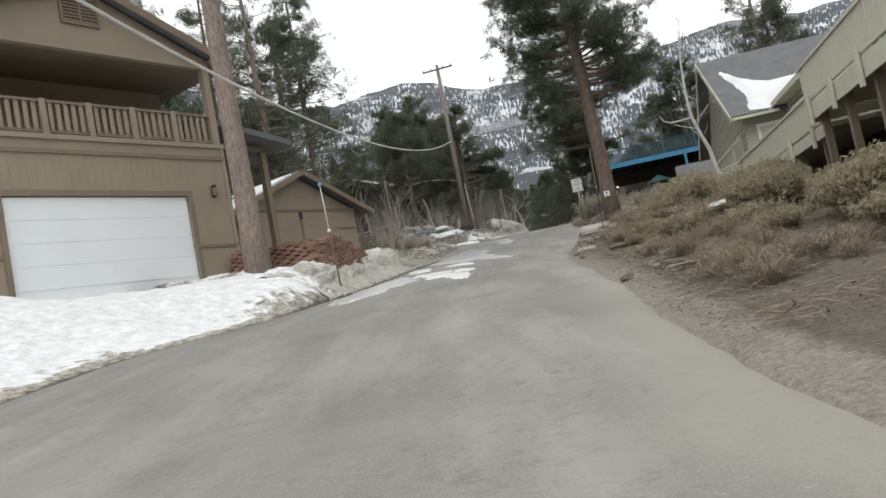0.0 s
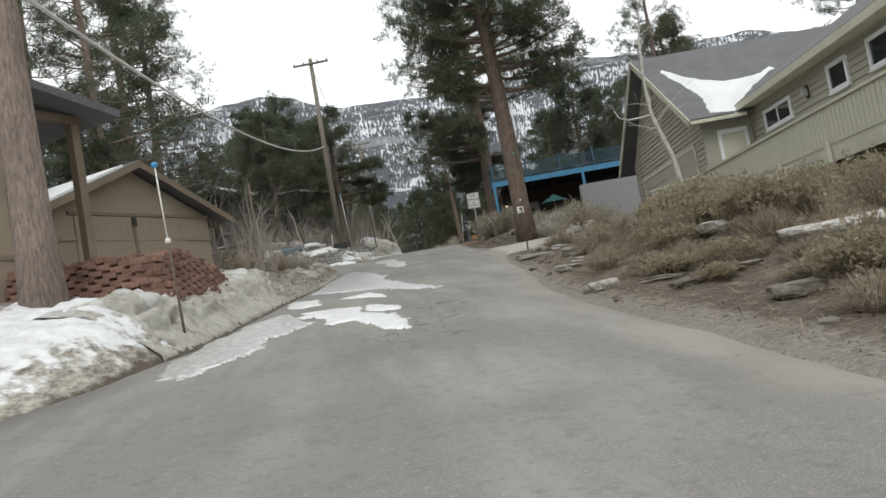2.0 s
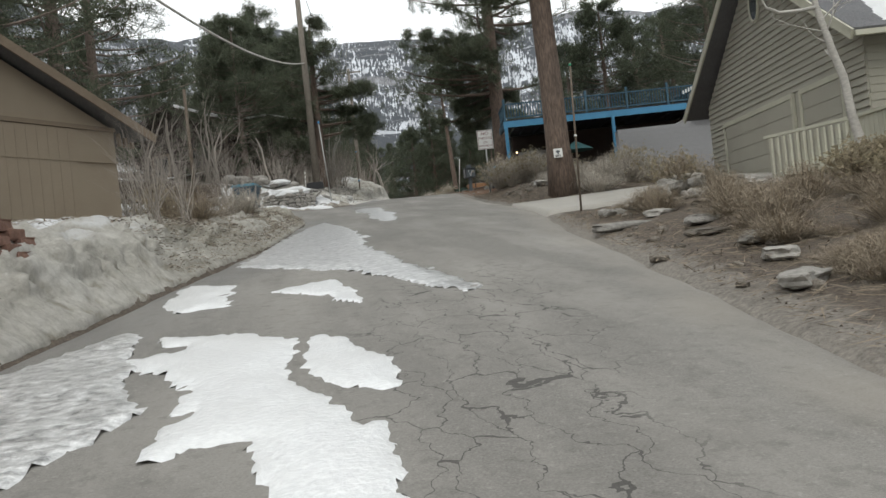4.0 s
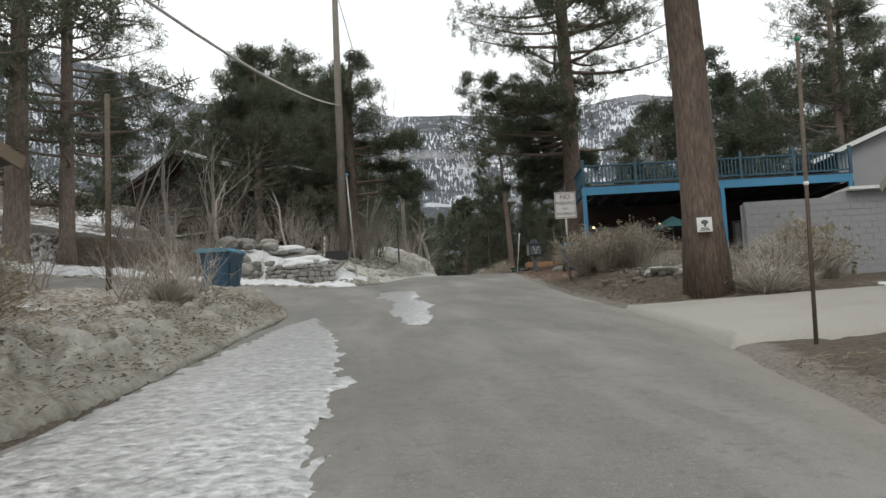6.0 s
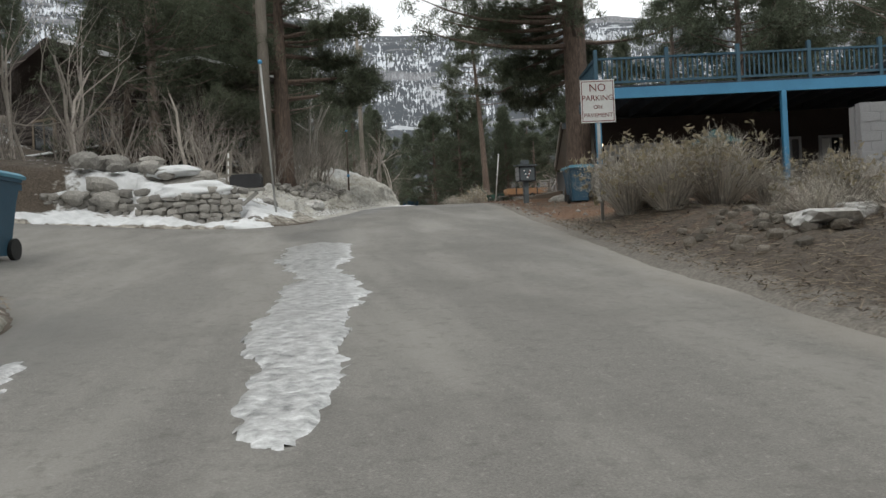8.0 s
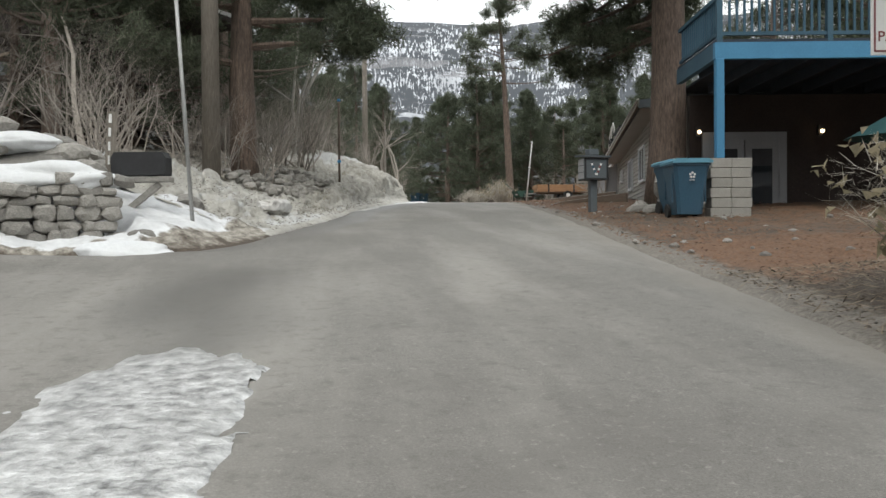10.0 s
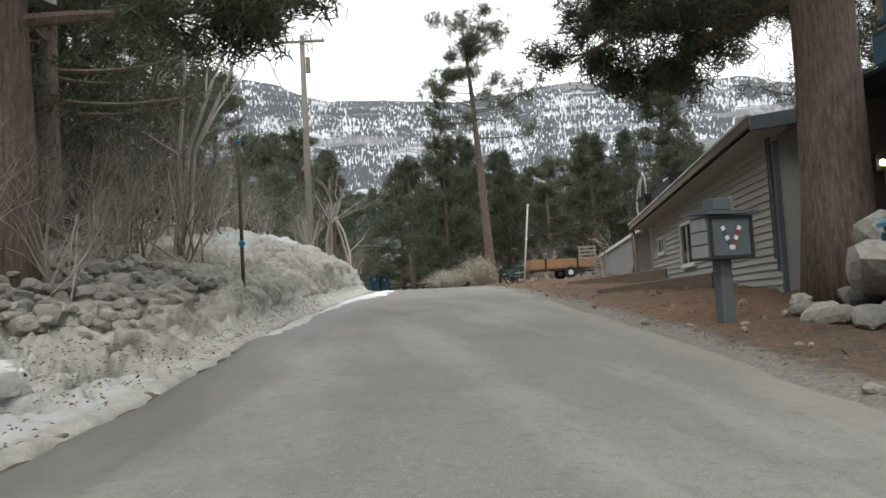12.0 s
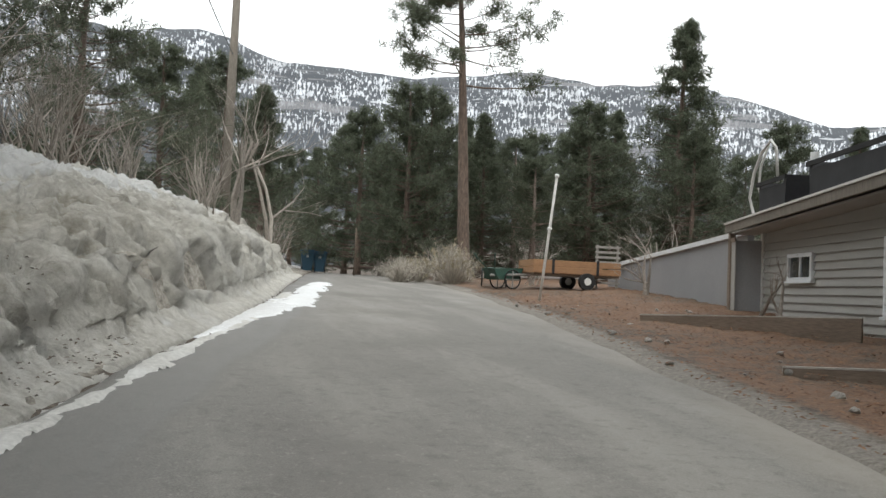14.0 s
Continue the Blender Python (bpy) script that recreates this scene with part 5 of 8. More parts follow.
        if -4.9 < x < 0.1:
            part("batten", boxed((x, x + 0.012, -0.006, -0.003, 2.3, 3.14)), M_TAN, h)
    # porch at the side
    part("porch_post", boxed((4.1, 4.3, 1.4, 1.6, -1.2, 4.0)), M_TRIM, h)
    slab(h, "porch_roof", [(1.42, 0.8, 4.75), (4.95, 0.8, 4.2), (4.95, 5.5, 4.2), (1.42, 5.5, 4.75)], 0.18, M_SHINGLE)
    part("porch_beam", boxed((1.42, 4.4, 1.4, 1.55, 3.95, 4.12)), M_TRIM, h)
    return h


def garden_shed():
    s = thing("shed", -5.50, 33.32, 4.2, 54, "tan gabled shed with plank doors and snow on the roof", "shed")
    W, e, top = 3.15, 2.35, 3.82
    bm = bmesh.new()
    prism(bm, [(-W, -1.5), (W, -1.5), (W, e), (0, top - 0.06), (-W, e)], 0, 0.15)
    part("front_wall", bm, M_TAN, s)
    part("side_wall", boxed((W - 0.15, W - 0.002, 0.15, 7, -1.5, e)), M_TAN, s)
    part("side_wall", boxed((-W + 0.002, -W + 0.15, 0.15, 7, -1.5, e)), M_TAN, s)
    part("back_wall", boxed((-W, W, 7.0, 7.15, -1.5, e)), M_TAN, s)
    slab(s, "roof", [(0, -0.45, 3.99), (4.02, -0.45, 2.26), (4.02, 7.5, 2.26), (0, 7.5, 3.99)], 0.12, M_SHINGLE)
    r = slab(s, "roof", [(-4.02, -0.45, 2.26), (0, -0.45, 3.99), (0, 7.5, 3.99), (-4.02, 7.5, 2.26)], 0.12, M_SHINGLE)
    slab(r, "roof_snow", [(-3.8, -0.3, 2.43), (-0.5, -0.3, 3.85), (-0.7, 7.0, 3.77), (-3.8, 7.0, 2.43)], 0.07, M_SNOW, "thin layer of snow")
    slab(s, "bargeboard", [(0, -0.49, 3.98), (4.05, -0.49, 2.23), (4.05, -0.452, 2.23), (0, -0.452, 3.98)], 0.2, M_TRIM)
    slab(s, "bargeboard", [(-4.05, -0.49, 2.23), (0, -0.49, 3.98), (0, -0.452, 3.98), (-4.05, -0.452, 2.23)], 0.2, M_TRIM)
    part("beam", boxed((-2.5, W, -0.06, -0.003, 2.30, 2.40)), M_TRIM, s)
    for a, b in ((-2.3, -0.2), (-0.1, 2.0)):
        d = part("shed_door", boxed((a, b, -0.035, -0.003, 0.0, 2.28)), M_TAN, s, "plank door")
        for i in range(8):
            x = a + 0.05 + i * (b - a) / 8
            part("plank_edge", boxed((x, x + 0.012, -0.04, -0.036, 0.02, 2.26)), M_TAN, d)
    part("door_post", boxed((-0.2, -0.1, -0.07, -0.003, 0.0, 2.28)), M_TRIM, s)
    part("latch", boxed((-0.24, -0.06, -0.09, -0.07, 1.98, 2.26)), M_BLACK, s, "dark metal latch")
    part("trim_batten", boxed((-W, W, -0.05, -0.003, 1.55, 1.60)), M_TAN, s)
    for zz in range(3):
        part("rafter_end", boxed((3.3 + zz * 0.2, 3.36 + zz * 0.2, 0.0, 0.1, 2.0 - zz * 0.02, 2.3 - zz * 0.09)), M_TRIM, s)
    # lattice fence beside it
    lat = part("lattice", boxed((-4.6, -3.3, -0.35, -0.31, 1.85, 1.92), (-4.6, -4.53, -0.35, -0.31, 0, 1.85), (-3.37, -3.3, -0.35, -0.31, 0, 1.85)), M_TRIM, s)
    for i in range(9):
        for sgn in (-1, 1):
            bm = bmesh.new()
            box(bm, -0.012, 0.012, -0.01, 0.01, -0.55, 0.55, pose(-4.45 + i * 0.13, -0.33 - 0.011 * sgn, 1.2, 0, 45 * sgn, 0))
            part("lath", bm, M_TRIM, lat)
    return s


def retaining_wall():
    """Two arms of split-face blocks that meet at a rounded corner and step down at their ends."""
    w = thing("retaining_wall", -3.0, 20.35, 2.5, 0, "curved retaining wall of red split-face concrete blocks", "wall")
    rng = random.Random(4)
    meshes = []
    for k in range(6):
        bm = bmesh.new()
        box(bm, -0.142, 0.142, -0.12, 0.15, 0, 0.108, bevel=0.014)
        for v in bm.verts:
            if v.co.y < -0.05:
                v.co.y -= 0.05 * (1 - abs(v.co.x) / 0.16) + rng.uniform(-0.012, 0.02)
            v.co.z += rng.uniform(-0.005, 0.005)
        me = bpy.data.meshes.new("block")
        bm.to_mesh(me)
        bm.free()
        meshes.append(me)
    line = [(-3.3, 2.35), (-2.2, 1.35), (-1.2, 0.55), (-0.45, 0.08), (0.0, 0.0), (0.2, 0.4), (0.38, 1.3), (0.56, 2.4), (0.7, 3.4)]
    at, total = [0.0], 0.0
    for (ax, ay), (bx, by) in zip(line, line[1:]):
        total += math.hypot(bx - ax, by - ay)
        at.append(total)
    rows = 11
    for r in range(rows):
        s = 0.1 + (0.15 if r % 2 else 0.0)
        while s < total - 0.1:
            x, y = float(np.interp(s, at, [p[0] for p in line])), float(np.interp(s, at, [p[1] for p in line]))
            x2, y2 = float(np.interp(s + 0.1, at, [p[0] for p in line])), float(np.interp(s + 0.1, at, [p[1] for p in line]))
            end = np.interp(s, [0, 1.8, 3.2, 4.3, 5.4, 6.6, total], [5, 7.2, 9.6, 11.4, 10.4, 7.0, 3.6])
            ground = 0.55 * max(0.0, s - 4.4) / (total - 4.4) * 1.25 + 0.28 * max(0, 4.0 - s)
            if r < end + rng.uniform(-0.2, 0.2):
                a = math.degrees(math.atan2(y2 - y, x2 - x))
                ob = mesh_part("block", rng.choice(meshes), M_RED, w)
                back = 0.03 * r
                nx, ny = -math.sin(math.radians(a)), math.cos(math.radians(a))
                ob.matrix_basis = pose(x + nx * back, y + ny * back, r * 0.111 + ground * 0.9, 0, 0, a + rng.uniform(-2.5, 2.5))
            s += 0.295
    bm = bmesh.new()
    pts = [(-3.0, 2.9), (-2.0, 1.75), (-1.1, 0.95), (-0.35, 0.5), (0.1, 0.55), (0.2, 1.8), (0.35, 2.6), (0.5, 3.4), (-0.6, 5.2), (-3.0, 5.0)]
    lo = [bm.verts.new((x, y, -0.3)) for x, y in pts]
    hi = [bm.verts.new((x, y, 0.9)) for x, y in pts]
    bm.faces.new(hi)
    for i in range(len(pts)):
        bm.faces.new((lo[i], lo[(i + 1) % len(pts)], hi[(i + 1) % len(pts)], hi[i]))
    part("backfill", bm, M_TIMBER, w, "brown earth behind the blocks")
    return w


# ---- the grey-beige house across the lane ----
# origin and turn of the house
SIDING = (11.587, 29.508, 4.2, -101.5)


def siding_house():
    h = thing("siding_house", *SIDING, "grey-beige lap-sided house with a steep gable and raised deck", "house")
    F, W = -9.6, 0.0
    apex_x, eave, top = -5.1, 2.2, 5.35
    bm = bmesh.new()
    prism(bm, [(F, -1.5), (W, -1.5), (W, eave), (apex_x, top), (F, eave)], 0.02, 0.2)
    part("gable_wall", bm, M_BEIGE, h)

    def span(z):
        if z < eave:
            return (F, W)
        k = (z - eave) / (top - eave)
        return (F + (apex_x - F) * k, W + (apex_x - W) * k)
    lap_siding(h, F, W, 1.52, top - 0.1, 0.02, M_BEIGE, 0.155, span)
    lap_siding(h, -0.9, W, -0.3, 1.52, 0.02, M_BEIGE, 0.155)
    lap_siding(h, F, F + 1.3, -0.3, 1.52, 0.02, M_BEIGE, 0.155)
    for a, b in ((-8.2, -3.5), (-2.9, -1.0)):
        d = part("garage_door", boxed((a, b, -0.03, 0.015, -0.6, 1.40)), M_BEIGE, h, "plain beige garage door")
        part("door_frame", boxed((a - 0.12, a, -0.06, 0.015, -0.6, 1.52), (b, b + 0.12, -0.06, 0.015, -0.6, 1.52), (a, b, -0.06, 0.015, 1.40, 1.52)), M_CREAM, d)
        for i in range(4):
            part("door_panel", boxed((a + 0.04, b - 0.04, -0.045, -0.031, -0.08 + i * 0.37, 0.26 + i * 0.37), bevel=0.006), M_BEIGE, d)
    bm = bmesh.new()
    bmesh.ops.create_cone(bm, cap_ends=True, segments=24, radius1=0.36, radius2=0.36, depth=0.06, matrix=pose(-5.1, -0.03, 4.15, 90, 0, 0) @ Matrix.Diagonal((0.8, 1.15, 1, 1)))
    o = part("oval_window", bm, M_GLASS, h, "oval gable window")
    v, f = [], []
    tube_data([(-5.1 + 0.3 * math.cos(a), -0.05, 4.15 + 0.43 * math.sin(a)) for a in np.linspace(0, 6.283, 25)], [0.045] * 25, 6, v, f)
    raw("oval_frame", v, f, M_CREAM, o)
    # gable roof
    slab(h, "roof", [(apex_x, -0.45, 5.55), (0.55, -0.45, 2.06), (0.55, 9, 2.06), (apex_x, 9, 5.55)], 0.14, M_SHINGLE)
    r = slab(h, "roof", [(-10.7, -0.45, 2.14), (apex_x, -0.45, 5.55), (apex_x, 9, 5.55), (-10.7, 9, 2.14)], 0.14, M_SHINGLE)
    slab(h, "bargeboard", [(apex_x, -0.5, 5.53), (0.58, -0.5, 2.03), (0.58, -0.455, 2.03), (apex_x, -0.455, 5.53)], 0.2, M_CREAM)
    slab(h, "bargeboard", [(-10.74, -0.5, 2.12), (apex_x, -0.5, 5.53), (apex_x, -0.455, 5.53), (-10.74, -0.455, 2.12)], 0.2, M_CREAM)
    part("gutter", boxed((0.52, 0.62, -0.45, 1.2, 1.90, 2.0)), M_CREAM, h)
    # short return wall with a white door
    part("return_wall", boxed((-0.2, -0.005, 0.2, 1.7, -1.5, 2.2)), M_BEIGE, h)
    ret = part("return_siding", boxed((-0.003, 0.001, 0.0, 1.6, -0.2, 2.1)), M_BEIGE, h)
    for i in range(13):
        bm = bmesh.new()
        a = 0.1 + i * 0.155
        v = [bm.verts.new(p) for y in (0.02, 1.5) for p in ((0.0015, y, a), (0.03, y, a), (0.012, y, a + 0.165), (0.0015, y, a + 0.165))]
        for q in ((0, 1, 2, 3), (7, 6, 5, 4), (0, 4, 5, 1), (1, 5, 6, 2), (2, 6, 7, 3), (3, 7, 4, 0)):
            bm.faces.new([v[k] for k in q])
        bmesh.ops.recalc_face_normals(bm, faces=bm.faces[:])
        part("siding_board", bm, M_BEIGE, ret)
    d = part("entry_door", boxed((0.034, 0.052, 0.52, 1.22, -0.2, 1.55)), M_CREAM, h, "pale entry door in a white frame")
    part("door_frame", boxed((0.034, 0.075, 0.42, 0.52, -0.2, 1.67), (0.034, 0.075, 1.22, 1.32, -0.2, 1.67), (0.034, 0.075, 0.52, 1.22, 1.55, 1.67)), M_WHITE, d)
    part("door_knob", boxed((0.05, 0.09, 1.12, 1.17, 0.85, 0.9), bevel=0.01), M_STEEL, d)
    # wing that runs along the lane
    y = 1.5
    part("wing_wall", boxed((0.0, 20, y + 0.02, y + 0.2, -3.0, 2.3)), M_BEIGE, h)
    lap_siding(h, 0.0, 20, -0.6, 2.2, y + 0.02, M_BEIGE, 0.155)
    slab(h, "wing_roof", [(-1.2, y - 0.45, 2.32), (20.5, y - 0.45, 2.32), (20.5, y + 5.5, 5.7), (-1.2, y + 5.5, 5.7)], 0.14, M_SHINGLE)
    part("wing_fascia", boxed((0.25, 20.5, y - 0.49, y - 0.455, 2.1, 2.29)), M_CREAM, h)
    part("wing_soffit", boxed((0.25, 20.5, y - 0.45, y + 0.02, 2.12, 2.15)), M_CREAM, h)
    for a, b, lo, hi, k in ((1.25, 2.95, 1.31, 1.72, 1), (5.4, 6.2, 1.33, 1.82, 0), (7.35, 8.3, 1.33, 1.84, 0), (10.2, 11.3, 1.25, 1.85, 1), (14, 15.2, 1.25, 1.85, 1)):
        window(h, a, b, lo, hi, y - 0.02, M_WHITE, k)
    lamp = part("wall_lamp", boxed((4.08, 4.18, y - 0.07, y - 0.02, 1.45, 1.78)), M_BLACK, h, "wall lantern")
    part("lantern", boxed((4.04, 4.22, y - 0.2, y - 0.07, 1.5, 1.72), bevel=0.02), M_STEEL, lamp)
    return h


def valley_snow():
    """Old snow that has slid into the valley of the roof."""
    h = thing("roof_snow", *SIDING, "melting snow lying in the valley of the roof", "snow", kind="stuff")
    outline = [(0.35, 0.2), (0.5, 0.9), (0.1, 1.25), (-0.6, 1.8), (-1.3, 2.5), (-2.1, 3.35), (-2.3, 3.3), (-1.8, 2.5), (-1.75, 1.6), (-2.1, 1.15), (-2.6, 0.75), (-3.3, 0.4), (-3.75, 0.2), (-3.4, 0.08), (-2.6, 0.25), (-1.4, 0.42), (-0.6, 0.4)]
    u, v = np.meshgrid(np.arange(-4, 1, 0.06), np.arange(-0.6, 3.6, 0.06))
    d = inside(outline, u, v) + 0.08 * fractal(u * 3, v * 3, 61, 3)
    slope = (5.55 - 2.06) / (-5.1 - 0.55)
    z = 2.06 + slope * (u - 0.55) + 0.01 + 0.13 * smooth_step(0, 0.35, d)
    z = np.where(d < 0, 2.06 + slope * (u - 0.55) - 0.03, z)
    ob = grid_mesh("snow_sheet", u, v, z, M_SNOW, keep=d > -0.08)
    ob.parent = h
    return h


def raised_deck():
    d = thing("raised_deck", 10.8, 28.75, 4.0, -101.5, "cream-painted raised deck with slatted rail and posts", "deck")
    part("deck_floor", boxed((-0.9, 11.5, 0.16, 2.1, -0.32, -0.22)), M_CREAM, d)
    part("skirt", boxed((-0.4, 11.5, 0.07, 0.13, -0.47, -0.2)), M_CREAM, d)
    railing(d, -0.4, 11.5, 0.1, -0.14, 0.62, M_CREAM, M_CREAM, 0.165, 0.145)
    for i in range(5):
        x = 0.9 + i * 2.4
        part("bracket", boxed((x, x + 0.1, -0.02, 0.06, -0.62, -0.05), bevel=0.01), M_CREAM, d)
        part("deck_post", boxed((x - 0.02, x + 0.12, 0.2, 0.34, -2.8, -0.32)), M_TRIM, d)
    # the higher platform at the far end of the wing
    part("platform_floor", boxed((11.55, 20, -0.16, 2.1, 0.06, 0.16)), M_CREAM, d)
    part("platform_skirt", boxed((11.5, 20, -0.25, -0.19, -0.16, 0.2)), M_CREAM, d)
    part("platform_side", boxed((11.45, 11.5, -0.19, 2.0, -0.16, 1.0)), M_CREAM, d)
    railing(d, 11.5, 20, -0.22, 0.26, 1.05, M_CREAM, M_CREAM, 0.165, 0.148)
    for i in range(5):
        x = 12.0 + i * 1.8
        part("bracket", boxed((x, x + 0.1, -0.34, -0.26, -0.3, 0.34), bevel=0.01), M_CREAM, d)
        part("deck_post", boxed((x - 0.02, x + 0.12, -0.1, 0.04, -2.8, 0.06)), M_TRIM, d)
    # Added dark sheet standing in for the deep shade below the deck.
    part("crawl_shade", boxed((0.0, 20, 1.98, 2.1, -3.2, -0.34)), M_GAPSHADE, d)
    # landing that turns out in front of the gable
    land = part("landing", boxed((-2.5, -0.45, -0.75, 0.15, -0.34, -0.22)), M_CREAM, d)
    for i in range(14):
        t = i / 13
        part("baluster", boxed((-2.45 + 2.05 * t, -2.33 + 2.05 * t, -0.82 + 0.9 * t, -0.78 + 0.9 * t, -0.7, 0.52)), M_CREAM, land)
    slab(land, "top_rail", [(-2.55, -0.89, 0.6), (-0.35, 0.08, 0.62), (-0.35, 0.16, 0.62), (-2.55, -0.80, 0.6)], 0.06, M_CREAM)
    return d


# ---- the blue-decked house ----
def blue_house():
    h = thing("blue_deck_house", 11.9, 56.4, 5.6, -9.8, "house with a long blue upper deck over a dark porch", "house")
    L = 10.9
    part("deck_beam", boxed((-0.1, L, -0.06, 0.06, 3.26, 3.58)), M_BLUE, h)
    # Side beam takes the darker paint, its shaded side set by colour.
    part("deck_beam", boxed((-0.1, 0.02, 0.06, 2.6, 3.26, 3.58)), M_TEAL, h)
    part("deck_floor", boxed((-0.08, L, -0.05, 2.6, 3.585, 3.64), (0.8, L, 2.6, 6.5, 3.585, 3.64)), M_DECKSHADE, h)
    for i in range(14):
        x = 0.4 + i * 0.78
        part("joist", boxed((x, x + 0.05, 0.07, 2.6 if i == 0 else 4.4, 3.34, 3.58)), M_DECKSHADE, h)
    for x in (0.0, 5.62, L - 0.1):
        part("porch_post", boxed((x - 0.08, x + 0.08, -0.08, 0.08, -0.9 if x else 1.32, 3.26), bevel=0.01), M_BLUE, h)
    for a, b in ((0.06, 2.1), (2.2, 4.25), (4.35, 6.4), (6.5, 8.55), (8.65, L - 0.06)):
        railing(h, a, b, 0.0, 3.72, 4.5, M_TEAL, M_TEAL, 0.145, 0.045)
    for x in (0.0, 2.15, 4.3, 6.45, 8.6, L - 0.02):
        part("rail_post", boxed((x - 0.055, x + 0.055, -0.055, 0.055, 3.58, 4.75)), M_TEAL, h)
    side = part("side_rail", boxed((-0.06, 0.03, 0.06, 2.6, 4.42, 4.5), (-0.04, 0.02, 0.06, 2.6, 3.72, 3.79)), M_TEAL, h)
    for i in range(16):
        part("baluster", boxed((-0.03, 0.015, 0.2 + i * 0.147, 0.24 + i * 0.147, 3.79, 4.42)), M_TEAL, side)
    part("porch_back_wall", boxed((0.75, L, 4.5, 4.7, -0.9, 3.34)), M_CABIN, h)
    part("porch_end_wall", boxed((L - 0.1, L + 0.1, 0.1, 4.5, -0.9, 3.3)), M_CABIN, h)
    for x0 in (1.25, 2.12):
        d = part("glass_door", boxed((x0, x0 + 0.84, 4.44, 4.495, 0.1, 2.2)), M_CMU, h, "pale framed glass door")
        part("pane", boxed((x0 + 0.17, x0 + 0.67, 4.425, 4.442, 0.35, 1.98)), M_GLASS, d)
        part("blind", boxed((x0 + 0.17, x0 + 0.67, 4.42, 4.424, 1.55, 1.98)), M_BLACK, d)
    part("door_surround", boxed((1.05, 1.25, 4.42, 4.497, 0.05, 2.4), (2.96, 3.15, 4.42, 4.497, 0.05, 2.4), (1.25, 2.96, 4.42, 4.497, 2.2, 2.4)), M_CMU, h)
    for x0, x1 in ((7.43, 7.98), (8.8, 9.45)):
        window(h, x0, x1, 1.3, 2.3, 4.47, M_CMU, 1, curtain=True)
    for x in (0.95, 4.0):
        lamp = part("porch_lamp", boxed((x - 0.06, x + 0.06, 4.40, 4.5, 2.3, 2.55)), M_BLACK, h, "small lit wall lamp")
        bm = bmesh.new()
        bmesh.ops.create_icosphere(bm, subdivisions=2, radius=0.05, matrix=Matrix.Translation((x, 4.34, 2.4)))
        part("bulb", bm, M_LAMP, lamp, "glowing warm bulb", smooth=True)
    part("patio_slab", boxed((-0.4, L, 0.3, 4.5, -0.9, 0.0)), M_DECKSHADE, h)
    return h


def umbrella():
    u = thing("patio_umbrella", 15.5, 56.1, gz(15.5, 56.1), 0, "folded-down teal patio umbrella under the deck", "umbrella")
    tube("pole", [(0, 0, 0), (0, 0, 1.9)], 0.025, M_STEEL, u, 8)
    bm = bmesh.new()
    bmesh.ops.create_cone(bm, cap_ends=False, segments=8, radius1=0.95, radius2=0.03, depth=0.5, matrix=Matrix.Translation((0, 0, 1.7)))
    part("canopy", bm, M_SHADE, u, "teal canopy with deck shade in its colour")
    return u


def white_shed_roof_building():
    b = thing("upper_shed", 22.6, 54.6, 6.0, -10, "pale shed-roofed building above the deck", "building")
    bm = bmesh.new()
    prism(bm, [(0.0, -2), (4.2, -2), (4.2, 4.0), (2.4, 5.2), (0.0, 4.2)], 1.0, 6.0)
    part("wall", bm, M_CMU, b)
    slab(b, "roof", [(-1.2, 0.7, 3.95), (2.5, 0.7, 5.45), (2.5, 6.3, 5.45), (-1.2, 6.3, 3.95)], 0.14, M_SHINGLE)
    slab(b, "roof", [(2.5, 0.7, 5.45), (4.5, 0.7, 3.9), (4.5, 6.3, 3.9), (2.5, 6.3, 5.45)], 0.14, M_SHINGLE)
    slab(b, "bargeboard", [(-1.25, 0.65, 3.93), (2.5, 0.65, 5.45), (2.5, 0.69, 5.45), (-1.25, 0.69, 3.93)], 0.18, M_SIGN)
    return b


def block_garage():
    """A low painted block building beside the drive."""
    b = thing("block_building", 14.42, 48.1, 4.4, -11.5, "low grey painted concrete-block building", "building")
    bm = bmesh.new()
    prism(bm, [(0, -0.8), (8.5, -0.8), (8.5, 2.95), (2.95, 2.95), (2.5, 2.79), (0, 2.79)], 0, 0.2)
    part("front_wall", bm, M_CMU, b)
    part("wall_end", boxed((-0.03, 0.12, 0.2, 0.42, -0.8, 2.74)), M_CMU, b)
    part("side_wall", boxed((3.2, 3.4, 0.2, 5.5, -0.8, 2.95)), M_CMU, b)
    part("roof", boxed((3.1, 8.9, -0.3, 5.8, 2.96, 3.06)), M_SIGN, b, "thin white flat roof")
    me = bpy.data.meshes.new("block")
    bm = boxed((0.006, 0.394, -0.012, 0.0, 0.006, 0.194), bevel=0.004)
    bm.to_mesh(me)
    bm.free()
    for r in range(14):
        for c in range(20):
            ob = mesh_part("block", me, M_CMU, b)
            ob.location = (c * 0.4 + (0.2 if r % 2 else 0.0), 0.0, -0.02 + r * 0.2)
    return b


def concrete_pier():
    p = thing("block_pier", 12.05, 56.5, gz(12.05, 56.5) - 0.05, -9.8, "stacked grey concrete-block pier under the deck post", "pier")
    top = 6.92 - (gz(12.05, 56.5) - 0.05)
    rows = 6
    hh = top / rows
    me = bpy.data.meshes.new("block")
    bm = boxed((0.003, 0.397, 0.003, 0.397, 0.004, hh - 0.004), bevel=0.01)
    bm.to_mesh(me)
    bm.free()
    for r in range(rows):
        for i in range(2):
            ob = mesh_part("block", me, M_PIER, p)
            ob.location = (-0.35 + i * 0.4 + (0.02 if r % 2 else 0), -0.25, r * hh)
    return p


